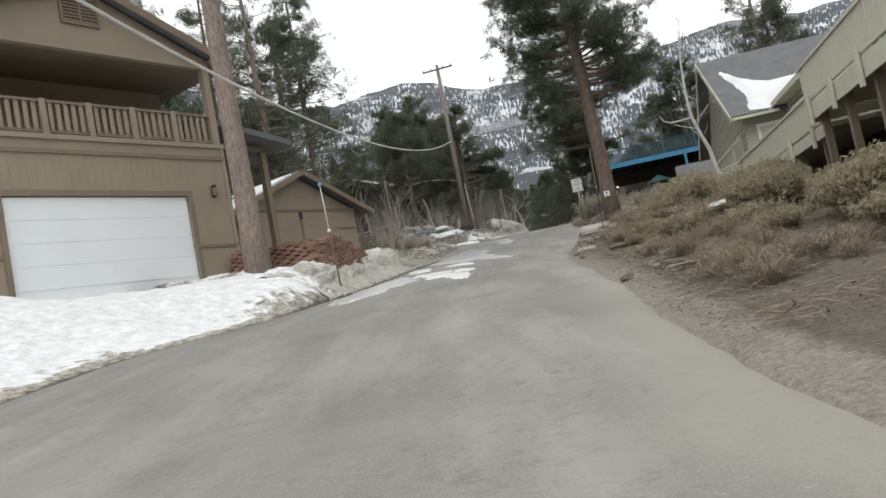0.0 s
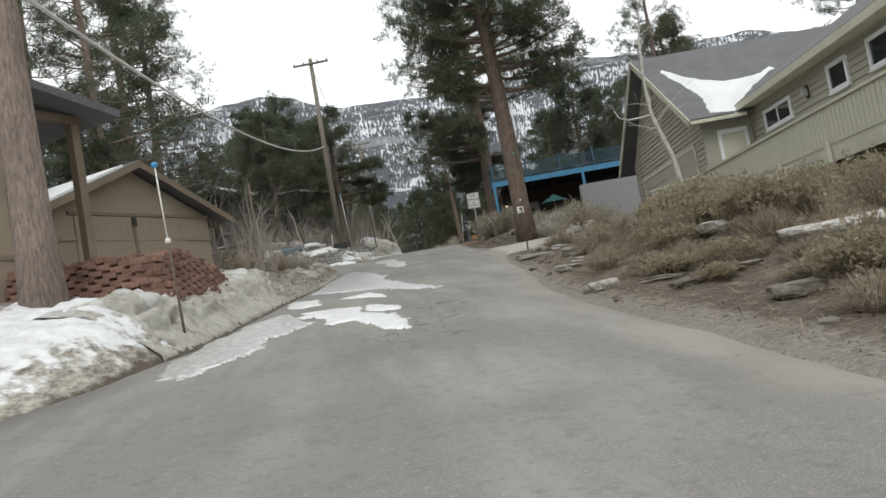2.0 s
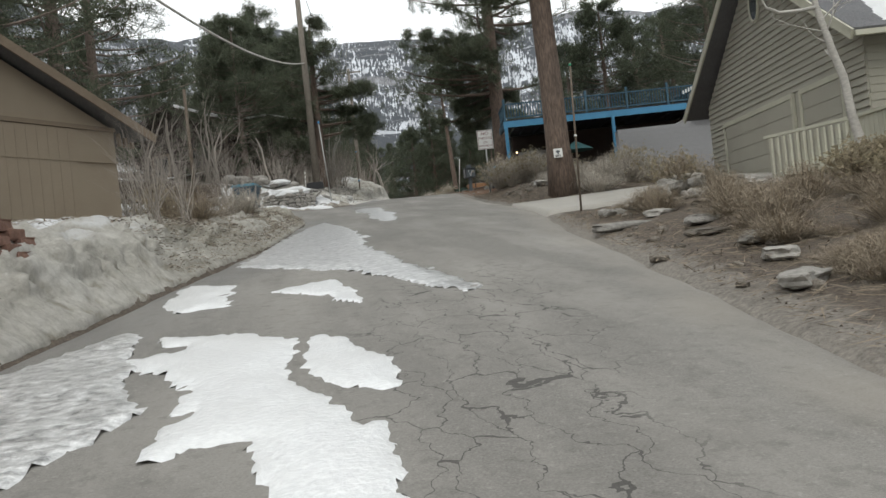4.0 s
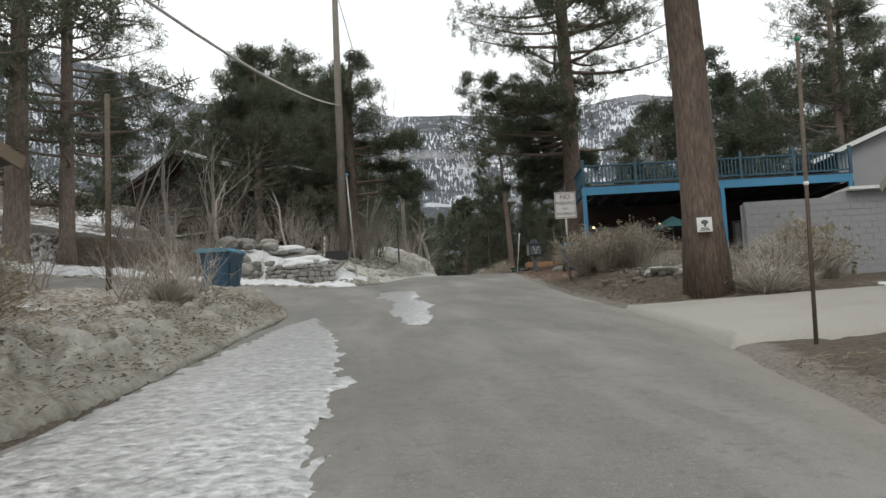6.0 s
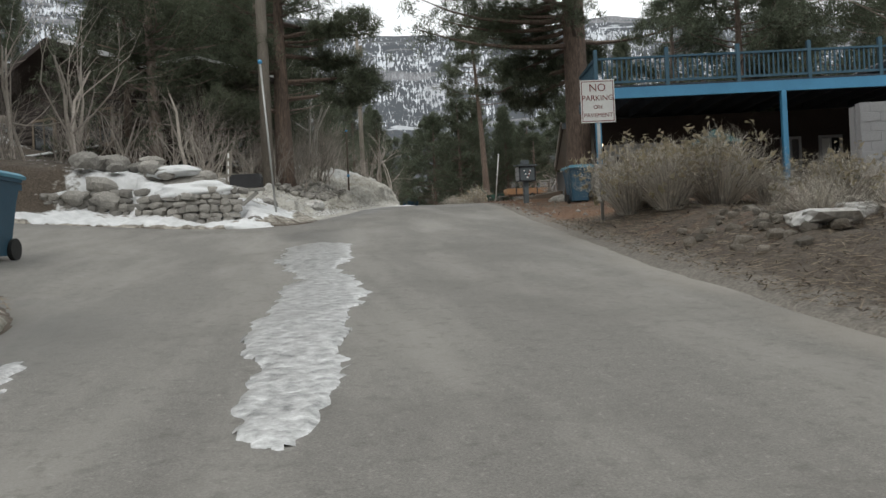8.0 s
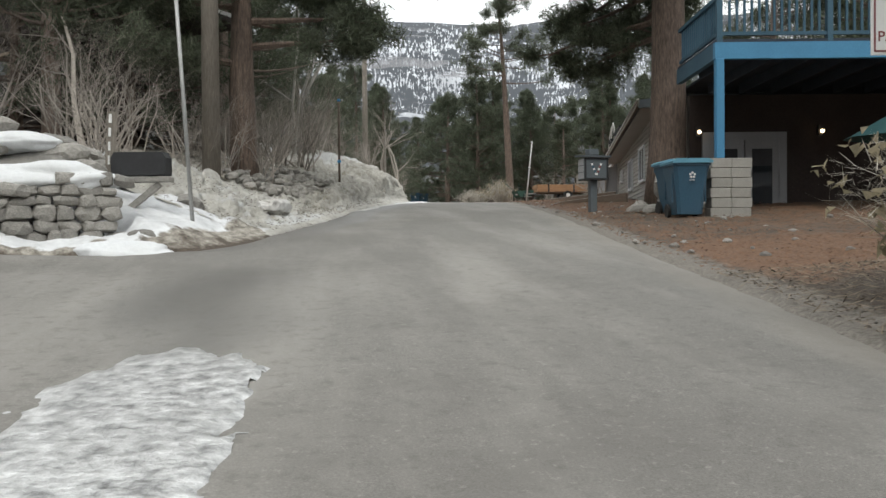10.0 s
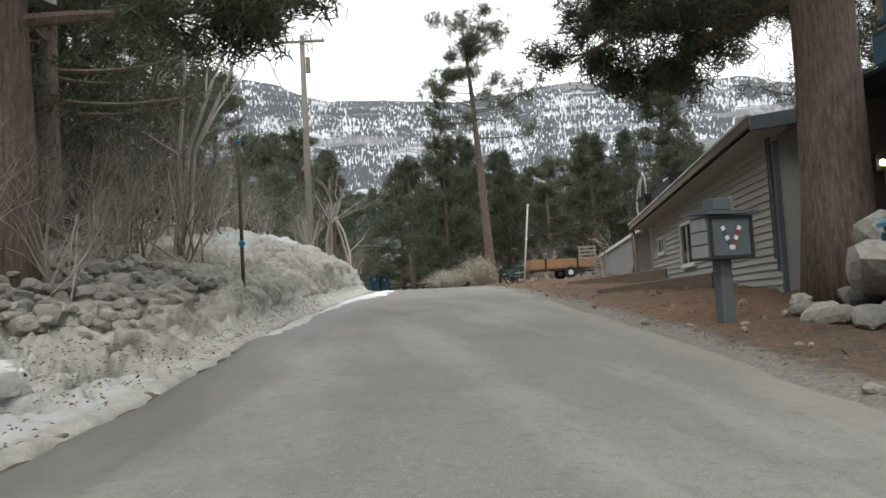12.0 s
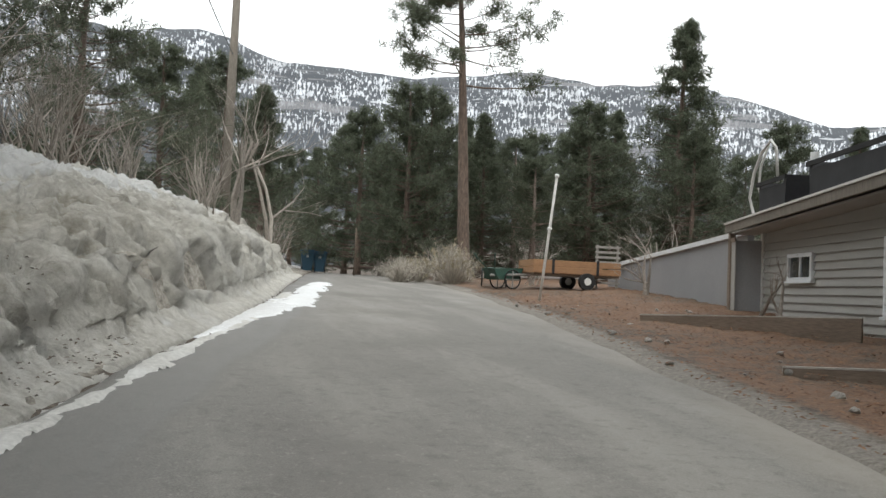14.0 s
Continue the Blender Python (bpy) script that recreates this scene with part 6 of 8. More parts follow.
# ---- the low grey house at the end ----
def low_house():
    h = thing("low_house", 16.75, 74.0, 6.45, -106.4, "low pale-grey lap-sided house with wide eaves", "house")
    L = 11.9
    part("front_wall", boxed((0.5, L, 0.02, 0.2, -0.8, 2.05)), M_VSIDE, h)
    lap_siding(h, 0.5, L, -0.15, 1.93, 0.02, M_VSIDE, 0.13)
    bm = bmesh.new()
    prism(bm, [(0.5, 2.05), (L, 2.05), (L, 2.5)], 0.025, 0.19)
    part("upper_wall", bm, M_VSIDE, h)
    for i in range(4):
        z = 1.93 + 0.13 * i
        lap_siding(h, max(0.5, (z - 1.88) / 0.45 * 12.65), L, z, z + 0.13, 0.02, M_VSIDE, 0.13)
    part("end_wall", boxed((L - 0.2, L - 0.004, 0.2, 7, -0.8, 2.6)), M_VSIDE, h)
    part("far_wall", boxed((0.504, 0.7, 0.2, 7, -0.8, 2.1)), M_VSIDE, h)
    slab(h, "roof", [(0.2, -0.55, 2.14), (L + 0.6, -0.55, 2.58), (L + 0.6, 7.5, 3.4), (0.2, 7.5, 3.0)], 0.08, M_SHINGLE)
    slab(h, "fascia", [(0.15, -0.6, 2.15), (L + 0.65, -0.6, 2.60), (L + 0.65, -0.555, 2.60), (0.15, -0.555, 2.15)], 0.15, M_POLE)
    slab(h, "drip_edge", [(0.14, -0.625, 2.185), (L + 0.66, -0.625, 2.635), (L + 0.66, -0.56, 2.635), (0.14, -0.56, 2.185)], 0.035, M_CABLE, "pale metal drip edge")
    slab(h, "end_fascia", [(L + 0.605, -0.6, 2.60), (L + 0.65, -0.6, 2.60), (L + 0.65, 7.5, 3.42), (L + 0.605, 7.5, 3.42)], 0.22, M_BOX)
    slab(h, "soffit", [(0.2, -0.5, 2.0), (L + 0.55, -0.5, 2.42), (L + 0.55, 0.02, 2.44), (0.2, 0.02, 2.02)], 0.03, M_VSIDE)
    part("corner_board", boxed((0.44, 0.54, -0.045, 0.02, -0.5, 2.0)), M_SIGN, h)
    window(h, 1.72, 2.5, 1.17, 1.5, -0.02, M_WHITE, 1, 0.06)
    window(h, 4.72, 5.87, 0.68, 1.6, -0.02, M_WHITE, 1, 0.07)
    window(h, 8.0, 9.25, 0.75, 1.7, -0.02, M_WHITE, 1, 0.07)
    part("gutter_pipe", boxed((L + 0.02, L + 0.1, -0.08, 0.0, -0.5, 2.3)), M_BOX, h)
    part("porch_post", boxed((0.2, 0.3, -0.55, -0.45, -0.6, 2.0)), M_TIMBER, h)
    screen = part("porch_screen", boxed((0.3, 0.48, -0.52, -0.5, -0.4, 1.9)), M_VSIDE, h, "weathered screen panel")
    slab(screen, "panel", [(0.3, -0.5, 1.86), (0.5, 0.0, 1.86), (0.52, 0.0, 1.86), (0.32, -0.5, 1.86)], 2.2, M_CMU)
    part("cross_rail", boxed((0.28, 0.5, -0.54, -0.525, 0.5, 0.58), (0.28, 0.5, -0.54, -0.525, 1.82, 1.9)), M_TIMBER, screen)
    part("conduit_pipe", boxed((L - 0.12, L - 0.08, -0.1, -0.05, 0.2, 2.4)), M_BOX, h, "dark conduit pipe")
    part("conduit_pipe", boxed((L - 0.22, L - 0.19, -0.1, -0.06, 0.4, 2.4)), M_BOX, h, "dark conduit pipe")
    return h


def roof_tank():
    t = thing("roof_tub", 16.75, 74.0, 8.62, -106.4, "black plastic tubs with a pale hose on the roof edge", "tub")
    for x, w, y0, y1, z0, hh in ((1.4, 1.0, -0.45, 0.15, 0.02, 0.6), (3.2, 2.3, -0.4, 0.5, 0.05, 0.66)):
        bm = bmesh.new()
        prism(bm, [(x, z0), (x + w, z0 + 0.03), (x + w + 0.06, z0 + hh), (x + w - 0.02, z0 + hh), (x + w - 0.06, z0 + hh - 0.12), (x + 0.06, z0 + hh - 0.12), (x + 0.02, z0 + hh), (x - 0.06, z0 + hh)], y0, y1)
        tub = part("tub", bm, M_BLACK, t)
        part("rim", boxed((x - 0.09, x + w + 0.09, y0 - 0.04, y0 - 0.002, z0 + hh - 0.07, z0 + hh)), M_RUBBER, tub)
    hose = [(1.5, -0.4, 0.0), (1.05, -0.42, 0.12), (0.85, -0.42, 0.42), (0.98, -0.4, 0.85), (1.2, -0.35, 1.2), (1.45, -0.3, 1.36), (1.62, -0.28, 1.2), (1.7, -0.27, 0.6)]
    tube("hose", hose, 0.028, M_CABLE, t, 6, "pale hose looped over the tub")
    hose = [(1.25, -0.36, 0.35), (1.1, -0.36, 0.6), (1.12, -0.34, 0.95), (1.35, -0.3, 1.3)]
    tube("hose", hose, 0.022, M_CABLE, t, 6, "pale hose looped over the tub")
    tube("vent_pipe", [(1.9, 0.25, -0.05), (1.9, 0.25, 1.1)], 0.07, M_STEEL, t, 10, "grey vent pipe")
    return t


def plaster_fence():
    f = thing("grey_wall", 16.75, 74.0, 6.6, 76, "long grey board wall with a white capping", "wall")
    bm = bmesh.new()
    prism(bm, [(0, -0.8), (10.5, -0.8), (10.5, 1.45), (0, 1.85)], 0, 0.12)
    part("panel", bm, M_CMU, f)
    slab(f, "capping", [(-0.1, -0.06, 1.955), (10.6, -0.06, 1.555), (10.6, 0.2, 1.555), (-0.1, 0.2, 1.955)], 0.1, M_SNOW, "white capping")
    for i in range(6):
        part("fence_post", boxed((i * 2.0, i * 2.0 + 0.1, -0.05, 0.0, -0.8, 1.44)), M_CMU, f)
    return f


def utility_trailer():
    t = thing("utility_trailer", 16.75, 82.0, gz(16.75, 82), -4, "small trailer with orange-brown plank sides", "trailer")
    part("bed", boxed((-1.25, 1.25, -0.6, 0.6, 0.36, 0.42)), M_TIMBER, t)
    for i in range(2):
        part("side_board", boxed((-1.28, 1.28, -0.66, -0.62, 0.42 + i * 0.19, 0.59 + i * 0.19), bevel=0.006), M_PLANK, t)
        part("side_board", boxed((-1.28, 1.28, 0.62, 0.66, 0.42 + i * 0.19, 0.59 + i * 0.19), bevel=0.006), M_PLANK, t)
        part("end_board", boxed((-1.28, -1.24, -0.6, 0.6, 0.42 + i * 0.19, 0.59 + i * 0.19)), M_PLANK, t)
    for x in (-0.75, 0.55):
        part("strap", boxed((x, x + 0.07, -0.68, -0.66, 0.40, 0.82)), M_BLACK, t, "dark iron strap")
    for y in (-0.72, 0.72):
        bm = bmesh.new()
        bmesh.ops.create_cone(bm, cap_ends=True, segments=20, radius1=0.23, radius2=0.23, depth=0.14, matrix=pose(0.25, y, 0.23, 90, 0, 0))
        w = part("wheel", bm, M_RUBBER, t, "black tyre")
        bm = bmesh.new()
        bmesh.ops.create_cone(bm, cap_ends=True, segments=16, radius1=0.12, radius2=0.10, depth=0.16, matrix=pose(0.25, y, 0.23, 90, 0, 0))
        part("rim", bm, M_SIGN, w, "pale wheel rim")
    tube("drawbar", [(-1.2, 0, 0.36), (-2.3, 0, 0.3)], 0.04, M_STEEL, t, 6)
    return t


# ---- the dark log cabin above the side street ----
def log_cabin():
    c = thing("log_cabin", -4.95, 65.7, 7.5, -38, "dark brown log cabin with a snow-edged roof", "cabin")
    for i in range(14):
        z = i * 0.28 - 0.4
        tube("log", [(-4.5, 0, z), (3.4, 0, z)], 0.15, M_CABIN, c, 8)
        tube("log", [(3.4, -0.2, z), (3.4, 2.6, z)], 0.15, M_CABIN, c, 8)
    bm = bmesh.new()
    prism(bm, [(-4.6, 3.3), (3.5, 3.3), (-0.5, 5.3)], 0.0, 0.2)
    part("gable", bm, M_CABIN, c)
    slab(c, "roof", [(-0.5, -1.2, 5.6), (4.6, -1.2, 3.7), (4.6, 3.2, 3.7), (-0.5, 3.2, 5.6)], 0.2, M_CABIN)
    slab(c, "roof", [(-5.6, -1.2, 3.7), (-0.5, -1.2, 5.6), (-0.5, 3.2, 5.6), (-5.6, 3.2, 3.7)], 0.2, M_CABIN)
    slab(c, "roof_snow", [(2.2, -1.22, 4.7), (4.65, -1.22, 3.8), (4.65, 3.2, 3.8), (2.2, 3.2, 4.7)], 0.12, M_SNOW, "band of snow on the eave")
    slab(c, "snow_rim", [(0.4, -1.34, 5.42), (4.7, -1.34, 3.84), (4.7, -1.22, 3.84), (0.4, -1.22, 5.42)], 0.16, M_SNOW, "rim of snow along the roof edge")
    slab(c, "snow_rim", [(4.6, -1.2, 3.84), (4.78, -1.2, 3.84), (4.78, 3.2, 3.84), (4.6, 3.2, 3.84)], 0.16, M_SNOW, "rim of snow along the roof edge")
    for x in (-2.8, 0.4):
        window(c, x, x + 1.2, 1.6, 2.8, -0.17, M_TRIM, 1)
    part("porch_deck", boxed((-5, 4, -2.4, -0.3, -0.1, 0.1)), M_CABIN, c)
    for i in range(6):
        part("porch_post", boxed((-4.9 + i * 1.7, -4.75 + i * 1.7, -2.4, -2.25, -1.5, 1.0)), M_CABIN, c)
    part("rail_snow", boxed((-4.6, 3.6, -2.43, -2.25, 1.025, 1.1), bevel=0.02), M_SNOW, c, "snow lying on the rail")
    slab(c, "porch_roof", [(4.6, -1.2, 3.72), (7.0, -1.2, 3.66), (7.0, 3.0, 3.66), (4.6, 3.0, 3.72)], 0.14, M_CABIN)
    slab(c, "porch_roof_snow", [(4.7, -1.25, 3.82), (7.0, -1.25, 3.76), (7.0, 2.9, 3.76), (4.7, 2.9, 3.82)], 0.1, M_SNOW, "snow on the low porch roof")
    for x in (5.4, 6.8):
        part("porch_post", boxed((x, x + 0.14, -1.1, -0.96, -1.5, 3.56)), M_CABIN, c)
    part("porch_rail", boxed((-5, 4, -2.4, -2.28, 0.9, 1.02), (-5, 4, -2.4, -2.28, 0.45, 0.53)), M_CABIN, c)
    return c


# ---- walls of stone ----
def pile(name, places, label, category, seed, kind="", square=1.0, stone=None):
    """Stones, each a part, at (x, y, z, size) in world metres."""
    rng = random.Random(seed)
    x0, y0 = places[0][0], places[0][1]
    root = thing(name, x0, y0, 0, 0, label, category, kind=kind)
    meshes = [stone_mesh("stone", rng, (1.0, rng.uniform(0.6, 0.9), rng.uniform(0.5, 0.8)), 0.9, 2, square) for _ in range(7)]
    for x, y, z, s in places:
        ob = mesh_part("stone", rng.choice(meshes), stone or M_STONE, root)
        ob.matrix_basis = pose(x - x0, y - y0, z, rng.uniform(-15, 15), rng.uniform(-15, 15), rng.uniform(0, 360)) @ Matrix.Diagonal((s, s, s, 1))
    return root


def stone_wall(points, foot, top_z, label, seed, size=0.34):
    """Flat field stones laid in rough courses, each stone a part."""
    rng = random.Random(seed)
    root = thing("stone_wall", points[0][0], points[0][1], 0, 0, label, "stone wall")
    meshes = [stone_mesh("stone", rng, (1.0, 0.8, rng.uniform(0.8, 1.0)), 1.0, 2, 0.6) for _ in range(10)]
    for (ax, ay), (bx, by) in zip(points, points[1:]):
        run = math.hypot(bx - ax, by - ay)
        turn = math.degrees(math.atan2(by - ay, bx - ax))
        z = foot
        while z < top_z:
            t, course = rng.uniform(-0.3, 0.0) * size, size * rng.uniform(0.45, 0.75)
            while t < run:
                w = size * rng.uniform(0.6, 1.25)
                k = (t + w / 2) / run
                x, y = ax + (bx - ax) * k, ay + (by - ay) * k
                if z < top_z + 0.10 * math.sin(3.1 * x + 2 * y) - 0.1:
                    ob = mesh_part("stone", rng.choice(meshes), M_STONE, root)
                    ob.matrix_basis = pose(x - points[0][0] + rng.uniform(-0.03, 0.03), y - points[0][1] + (z - foot) * 0.12 + rng.uniform(-0.04, 0.04), z + course * 0.5, rng.uniform(-8, 8), rng.uniform(-8, 8), turn + rng.uniform(-10, 10)) @ Matrix.Diagonal((w * 1.02, size * 1.2, course * rng.uniform(1.0, 1.25), 1))
                t += w * 0.95
            z += course * 0.95
    return root


# ---- signs and boxes ----
def no_parking_sign():
    s = thing("parking_sign", 8.22, 46.75, gz(8.22, 46.75), -9, "white no-parking sign with dark red letters on a steel post", "sign")
    zc = 7.06 - gz(8.22, 46.75)
    tube("post", [(0, 0.03, -0.2), (0, 0.03, zc + 0.3)], 0.03, M_STEEL, s, 8)
    b = part("plate", boxed((-0.305, 0.305, -0.012, 0.0, zc - 0.38, zc + 0.38), bevel=0.004), M_SIGN, s, "white metal plate")
    part("border", boxed((-0.285, 0.285, -0.0155, -0.0125, zc + 0.345, zc + 0.358), (-0.285, 0.285, -0.0155, -0.0125, zc - 0.358, zc - 0.345), (-0.285, -0.272, -0.0155, -0.0125, zc - 0.345, zc + 0.345), (0.272, 0.285, -0.0155, -0.0125, zc - 0.345, zc + 0.345)), M_INK, b)
    for text, size, dz in (("NO", 0.19, 0.235), ("PARKING", 0.135, 0.055), ("ON", 0.10, -0.105), ("PAVEMENT", 0.105, -0.25)):
        lettering(text, size, M_INK, b, (0, -0.013, zc + dz))
    return s


def tree_sign():
    s = thing("tree_sign", 7.80, 37.19, 5.25, -14, "small white square notice with a dark picture, nailed to the pine", "sign")
    b = part("plate", boxed((-0.125, 0.125, -0.03, 0.0, -0.125, 0.125), bevel=0.006), M_SIGN, s)
    bm = bmesh.new()
    bmesh.ops.create_cone(bm, cap_ends=True, segments=14, radius1=0.055, radius2=0.055, depth=0.004, matrix=pose(0, -0.033, 0.04, 90, 0, 0) @ Matrix.Diagonal((1.1, 0.7, 1, 1)))
    box(bm, -0.015, 0.02, -0.035, -0.031, -0.04, 0.02)
    part("picture", bm, M_BOX, b, "dark simple picture")
    part("writing", boxed((-0.065, 0.065, -0.034, -0.031, -0.07, -0.055), (-0.08, 0.08, -0.034, -0.031, -0.1, -0.085)), M_BLACK, b)
    return s


def letter_box():
    b = thing("letter_box", 10.45, 59.6, gz(10.45, 59.6), 4, "slate-grey wooden letter box with a striped V on its face", "letter box")
    z = 6.72 - gz(10.45, 59.6)
    part("post", boxed((-0.08, 0.08, -0.08, 0.08, -0.3, z), bevel=0.01), M_BOX, b)
    bx = part("box", boxed((-0.29, 0.29, -0.22, 0.16, z, z + 0.5), bevel=0.012), M_BOX, b)
    slab(bx, "lid", [(-0.34, -0.29, z + 0.55), (0.34, -0.29, z + 0.55), (0.34, 0.24, z + 0.59), (-0.34, 0.24, z + 0.59)], 0.04, M_BOX)
    for i in range(3):
        part("side_board", boxed((-0.304, -0.291, -0.18, 0.13, z + 0.03 + i * 0.155, z + 0.165 + i * 0.155)), M_CMU, bx, "pale grey side board")
    part("face_rim", boxed((-0.29, -0.25, -0.235, -0.221, z, z + 0.5), (0.25, 0.29, -0.235, -0.221, z, z + 0.5), (-0.25, 0.25, -0.235, -0.221, z + 0.46, z + 0.5), (-0.25, 0.25, -0.235, -0.221, z, z + 0.04)), M_BLACK, bx)
    for sgn in (-1, 1):
        for i in range(5):
            t = i / 4
            bm = bmesh.new()
            x, zz = sgn * (0.012 + 0.095 * t), z + 0.13 + 0.22 * t
            box(bm, -0.024, 0.024, -0.229, -0.2215, -0.024, 0.024, pose(x, 0, zz, 0, 22 * sgn, 0))
            part("stripe", bm, M_SIGN if i % 2 == 0 else (M_INK if sgn > 0 else M_TEAL), bx, "stripe of the V")
    part("top_box", boxed((-0.12, 0.12, -0.1, 0.14, z + 0.575, z + 0.72), bevel=0.01), M_BOX, b)
    return b


def number_post():
    p = thing("number_post", 1.2, 53.4, gz(1.2, 53.4) - 0.25, -12, "leaning wooden post with white bars and a black mail box", "post")
    tube("board", [(0, 0, -0.2), (0.08, 0, 1.35)], [0.1, 0.085], M_POLE, p, 4)
    for i in range(4):
        part("bar", boxed((0.015 + 0.012 * i, 0.065 + 0.012 * i, -0.075, -0.066, 0.62 + i * 0.19, 0.74 + i * 0.19)), M_SIGN, p, "plain white bar")
    bm = bmesh.new()
    prism(bm, [(0.1, 0.46), (0.86, 0.46), (0.86, 0.7), (0.82, 0.78), (0.14, 0.78), (0.1, 0.7)], -0.12, 0.12)
    part("mail_box", bm, M_BLACK, p, "black metal mail box")
    part("shelf", boxed((0.0, 0.9, -0.1, 0.1, 0.37, 0.44), bevel=0.008), M_PALEWOOD, p)
    bm = bmesh.new()
    box(bm, -0.04, 0.04, -0.035, 0.035, -0.4, 0.4, pose(0.42, 0, 0.1, 0, 52, 0))
    part("brace", bm, M_PALEWOOD, p)
    return p


def green_street_sign():
    s = thing("street_sign", -5.35, 9.0, gz(-5.35, 9.0), 12, "green street name sign on a thin steel post", "sign")
    z = 3.62 - gz(-5.35, 9.0)
    tube("post", [(0, 0.03, -0.2), (0, 0.03, z + 0.2)], 0.03, M_STEEL, s, 8)
    b = part("plate", boxed((-0.45, 0.45, -0.01, 0.0, z - 0.16, z + 0.16), bevel=0.003), M_GREEN, s, "green metal plate")
    part("bar", boxed((-0.36, 0.36, -0.014, -0.0105, z - 0.05, z + 0.07)), M_SIGN, b, "plain white bar")
    return s


garage_house()
garden_shed()
retaining_wall()
siding_house()
valley_snow()
raised_deck()
blue_house()
umbrella()
white_shed_roof_building()
block_garage()
concrete_pier()
low_house()
roof_tank()
plaster_fence()
utility_trailer()
log_cabin()
no_parking_sign()
tree_sign()
letter_box()
number_post()
green_street_sign()

# the drive to the beige house
drive_slab([(6.3, 37.0), (12.9, 36.2), (12.2, 31.0), (7.4, 31.9), (5.75, 32.4)])

# snow and slush left on the lane
SNOWY = "patch of old melting snow on the asphalt"
WETTER = "grainy wet slush along the edge of the lane"
patch("snow_patch", [(-0.62, 27.6), (-0.2, 30.2), (0.1, 32.3), (0.76, 36.4), (1.18, 38.3), (1.38, 35.9), (1.5, 33.8), (1.5, 32.2), (1.62, 31.3), (1.4, 29.6), (1.3, 28.2), (1.5, 26.6), (1.62, 25.2), (1.78, 24.0), (1.72, 22.8), (1.5, 23.4), (1.26, 24.4), (0.8, 25.7), (0.5, 26.0), (0.1, 26.6)], 0.02, M_SLUSH, WETTER, "slush", 0.12, 81, grow=0.05)
patch("snow_patch", [(-1.12, 24.3), (-1.05, 25.6), (-0.55, 25.1), (-0.6, 23.6), (-0.96, 23.5)], 0.03, M_WET, SNOWY, "snow", 0.10, 84, grow=0.04)
patch("snow_patch", [(-0.15, 24.2), (0.55, 24.7), (0.74, 23.7), (0.7, 22.8), (0.4, 23.6)], 0.02, M_WET, SNOWY, "snow", 0.10, 85, grow=0.02)
patch("snow_patch", [(0.2, 21.5), (0.42, 21.2), (0.6, 20.2), (0.58, 19.6), (0.4, 19.8), (0.22, 20.3)], 0.03, M_WET, SNOWY, "snow", 0.10, 83, grow=0.04)
patch("snow_patch", [(-0.95, 22.1), (-0.28, 21.8), (0.1, 21.3), (0.0, 20.4), (0.25, 19.4), (0.38, 18.6), (0.36, 17.8), (0.32, 16.9), (0.22, 17.0), (0.14, 17.7), (0.02, 18.4), (-0.1, 19.1), (-0.39, 19.2), (-0.62, 18.9), (-0.5, 19.6), (-0.55, 20.3), (-0.8, 20.8), (-1.05, 21.3), (-0.6, 21.4)], 0.03, M_WET, SNOWY, "snow", 0.11, 82, grow=0.03)
patch("snow_patch", [(2.72, 45.8), (3.2, 46.4), (3.68, 46.0), (3.58, 44.9), (3.3, 42.6), (3.5, 40.6), (3.1, 38.6), (3.04, 37.3), (2.85, 36.4), (2.69, 36.6), (2.67, 37.8), (2.58, 38.6), (2.88, 41.6), (2.66, 44.2)], 0.01, M_SLUSH, "thin wet ice on the asphalt", "ice", 0.11, 86, grow=0.04)
patch("slush", [(-2.5, 16.4), (-2.4, 18.2), (-2.0, 20.3), (-1.6, 21.8), (-1.25, 22.4), (-1.05, 21.2), (-0.86, 19.8), (-1.2, 18.8), (-1.5, 18.5), (-1.52, 17.6), (-1.7, 17.0), (-1.95, 16.4), (-2.2, 15.8)], 0.02, M_SLUSH, WETTER, "slush", 0.12, 87, grow=0.05)
edge_y = list(np.arange(62.0, 77.0, 0.5))
patch("snow_strip", [(float(left_edge(v)) + 0.07, v) for v in edge_y] + [(float(left_edge(v)) + 0.17 + 0.06 * math.sin(v * 1.7), v) for v in edge_y[::-1]], 0.07, M_LIP, "narrow lip of grainy grey snow below the bank", "snow", 0.09, 89)
patch("snow_patch", [(6.75, 69.2), (7.2, 70.3), (7.75, 71.8), (8.2, 73.5), (8.35, 74.6), (7.95, 74.4), (7.55, 72.6), (7.0, 70.4)], 0.04, M_WET, SNOWY, "snow", 0.1, 93, grow=0.03)
patch("snow_patch", [(7.7, 73.0), (8.4, 76), (9.6, 82), (10.0, 82), (8.9, 76.2), (8.4, 73.2)], 0.05, M_SNOW, SNOWY, "snow", 0.15, 90)

# stakes
marker = snow_stake(-2.56, 19.2, 3.73, 0.02, ball=[(3.75, M_SIGN, 0.045)], label="thin stake with a white reflector and a sky-blue ball on top", lean=(-0.03, 0.02))
foot_z = gz(-2.56, 19.2) - 0.15
tube("upper_shaft", [(-0.03 * (3.73 - foot_z), 0.02 * (3.73 - foot_z), 3.73 - foot_z), (-0.09, 0.15, 4.88 - foot_z)], 0.013, M_CABLE, marker, 8, "pale upper length of the stake")
bm = bmesh.new()
bmesh.ops.create_icosphere(bm, subdivisions=2, radius=0.05, matrix=Matrix.Translation((-0.09, 0.15, 4.9 - foot_z)))
part("ball", bm, M_BALL, marker, "sky-blue ball", smooth=True)
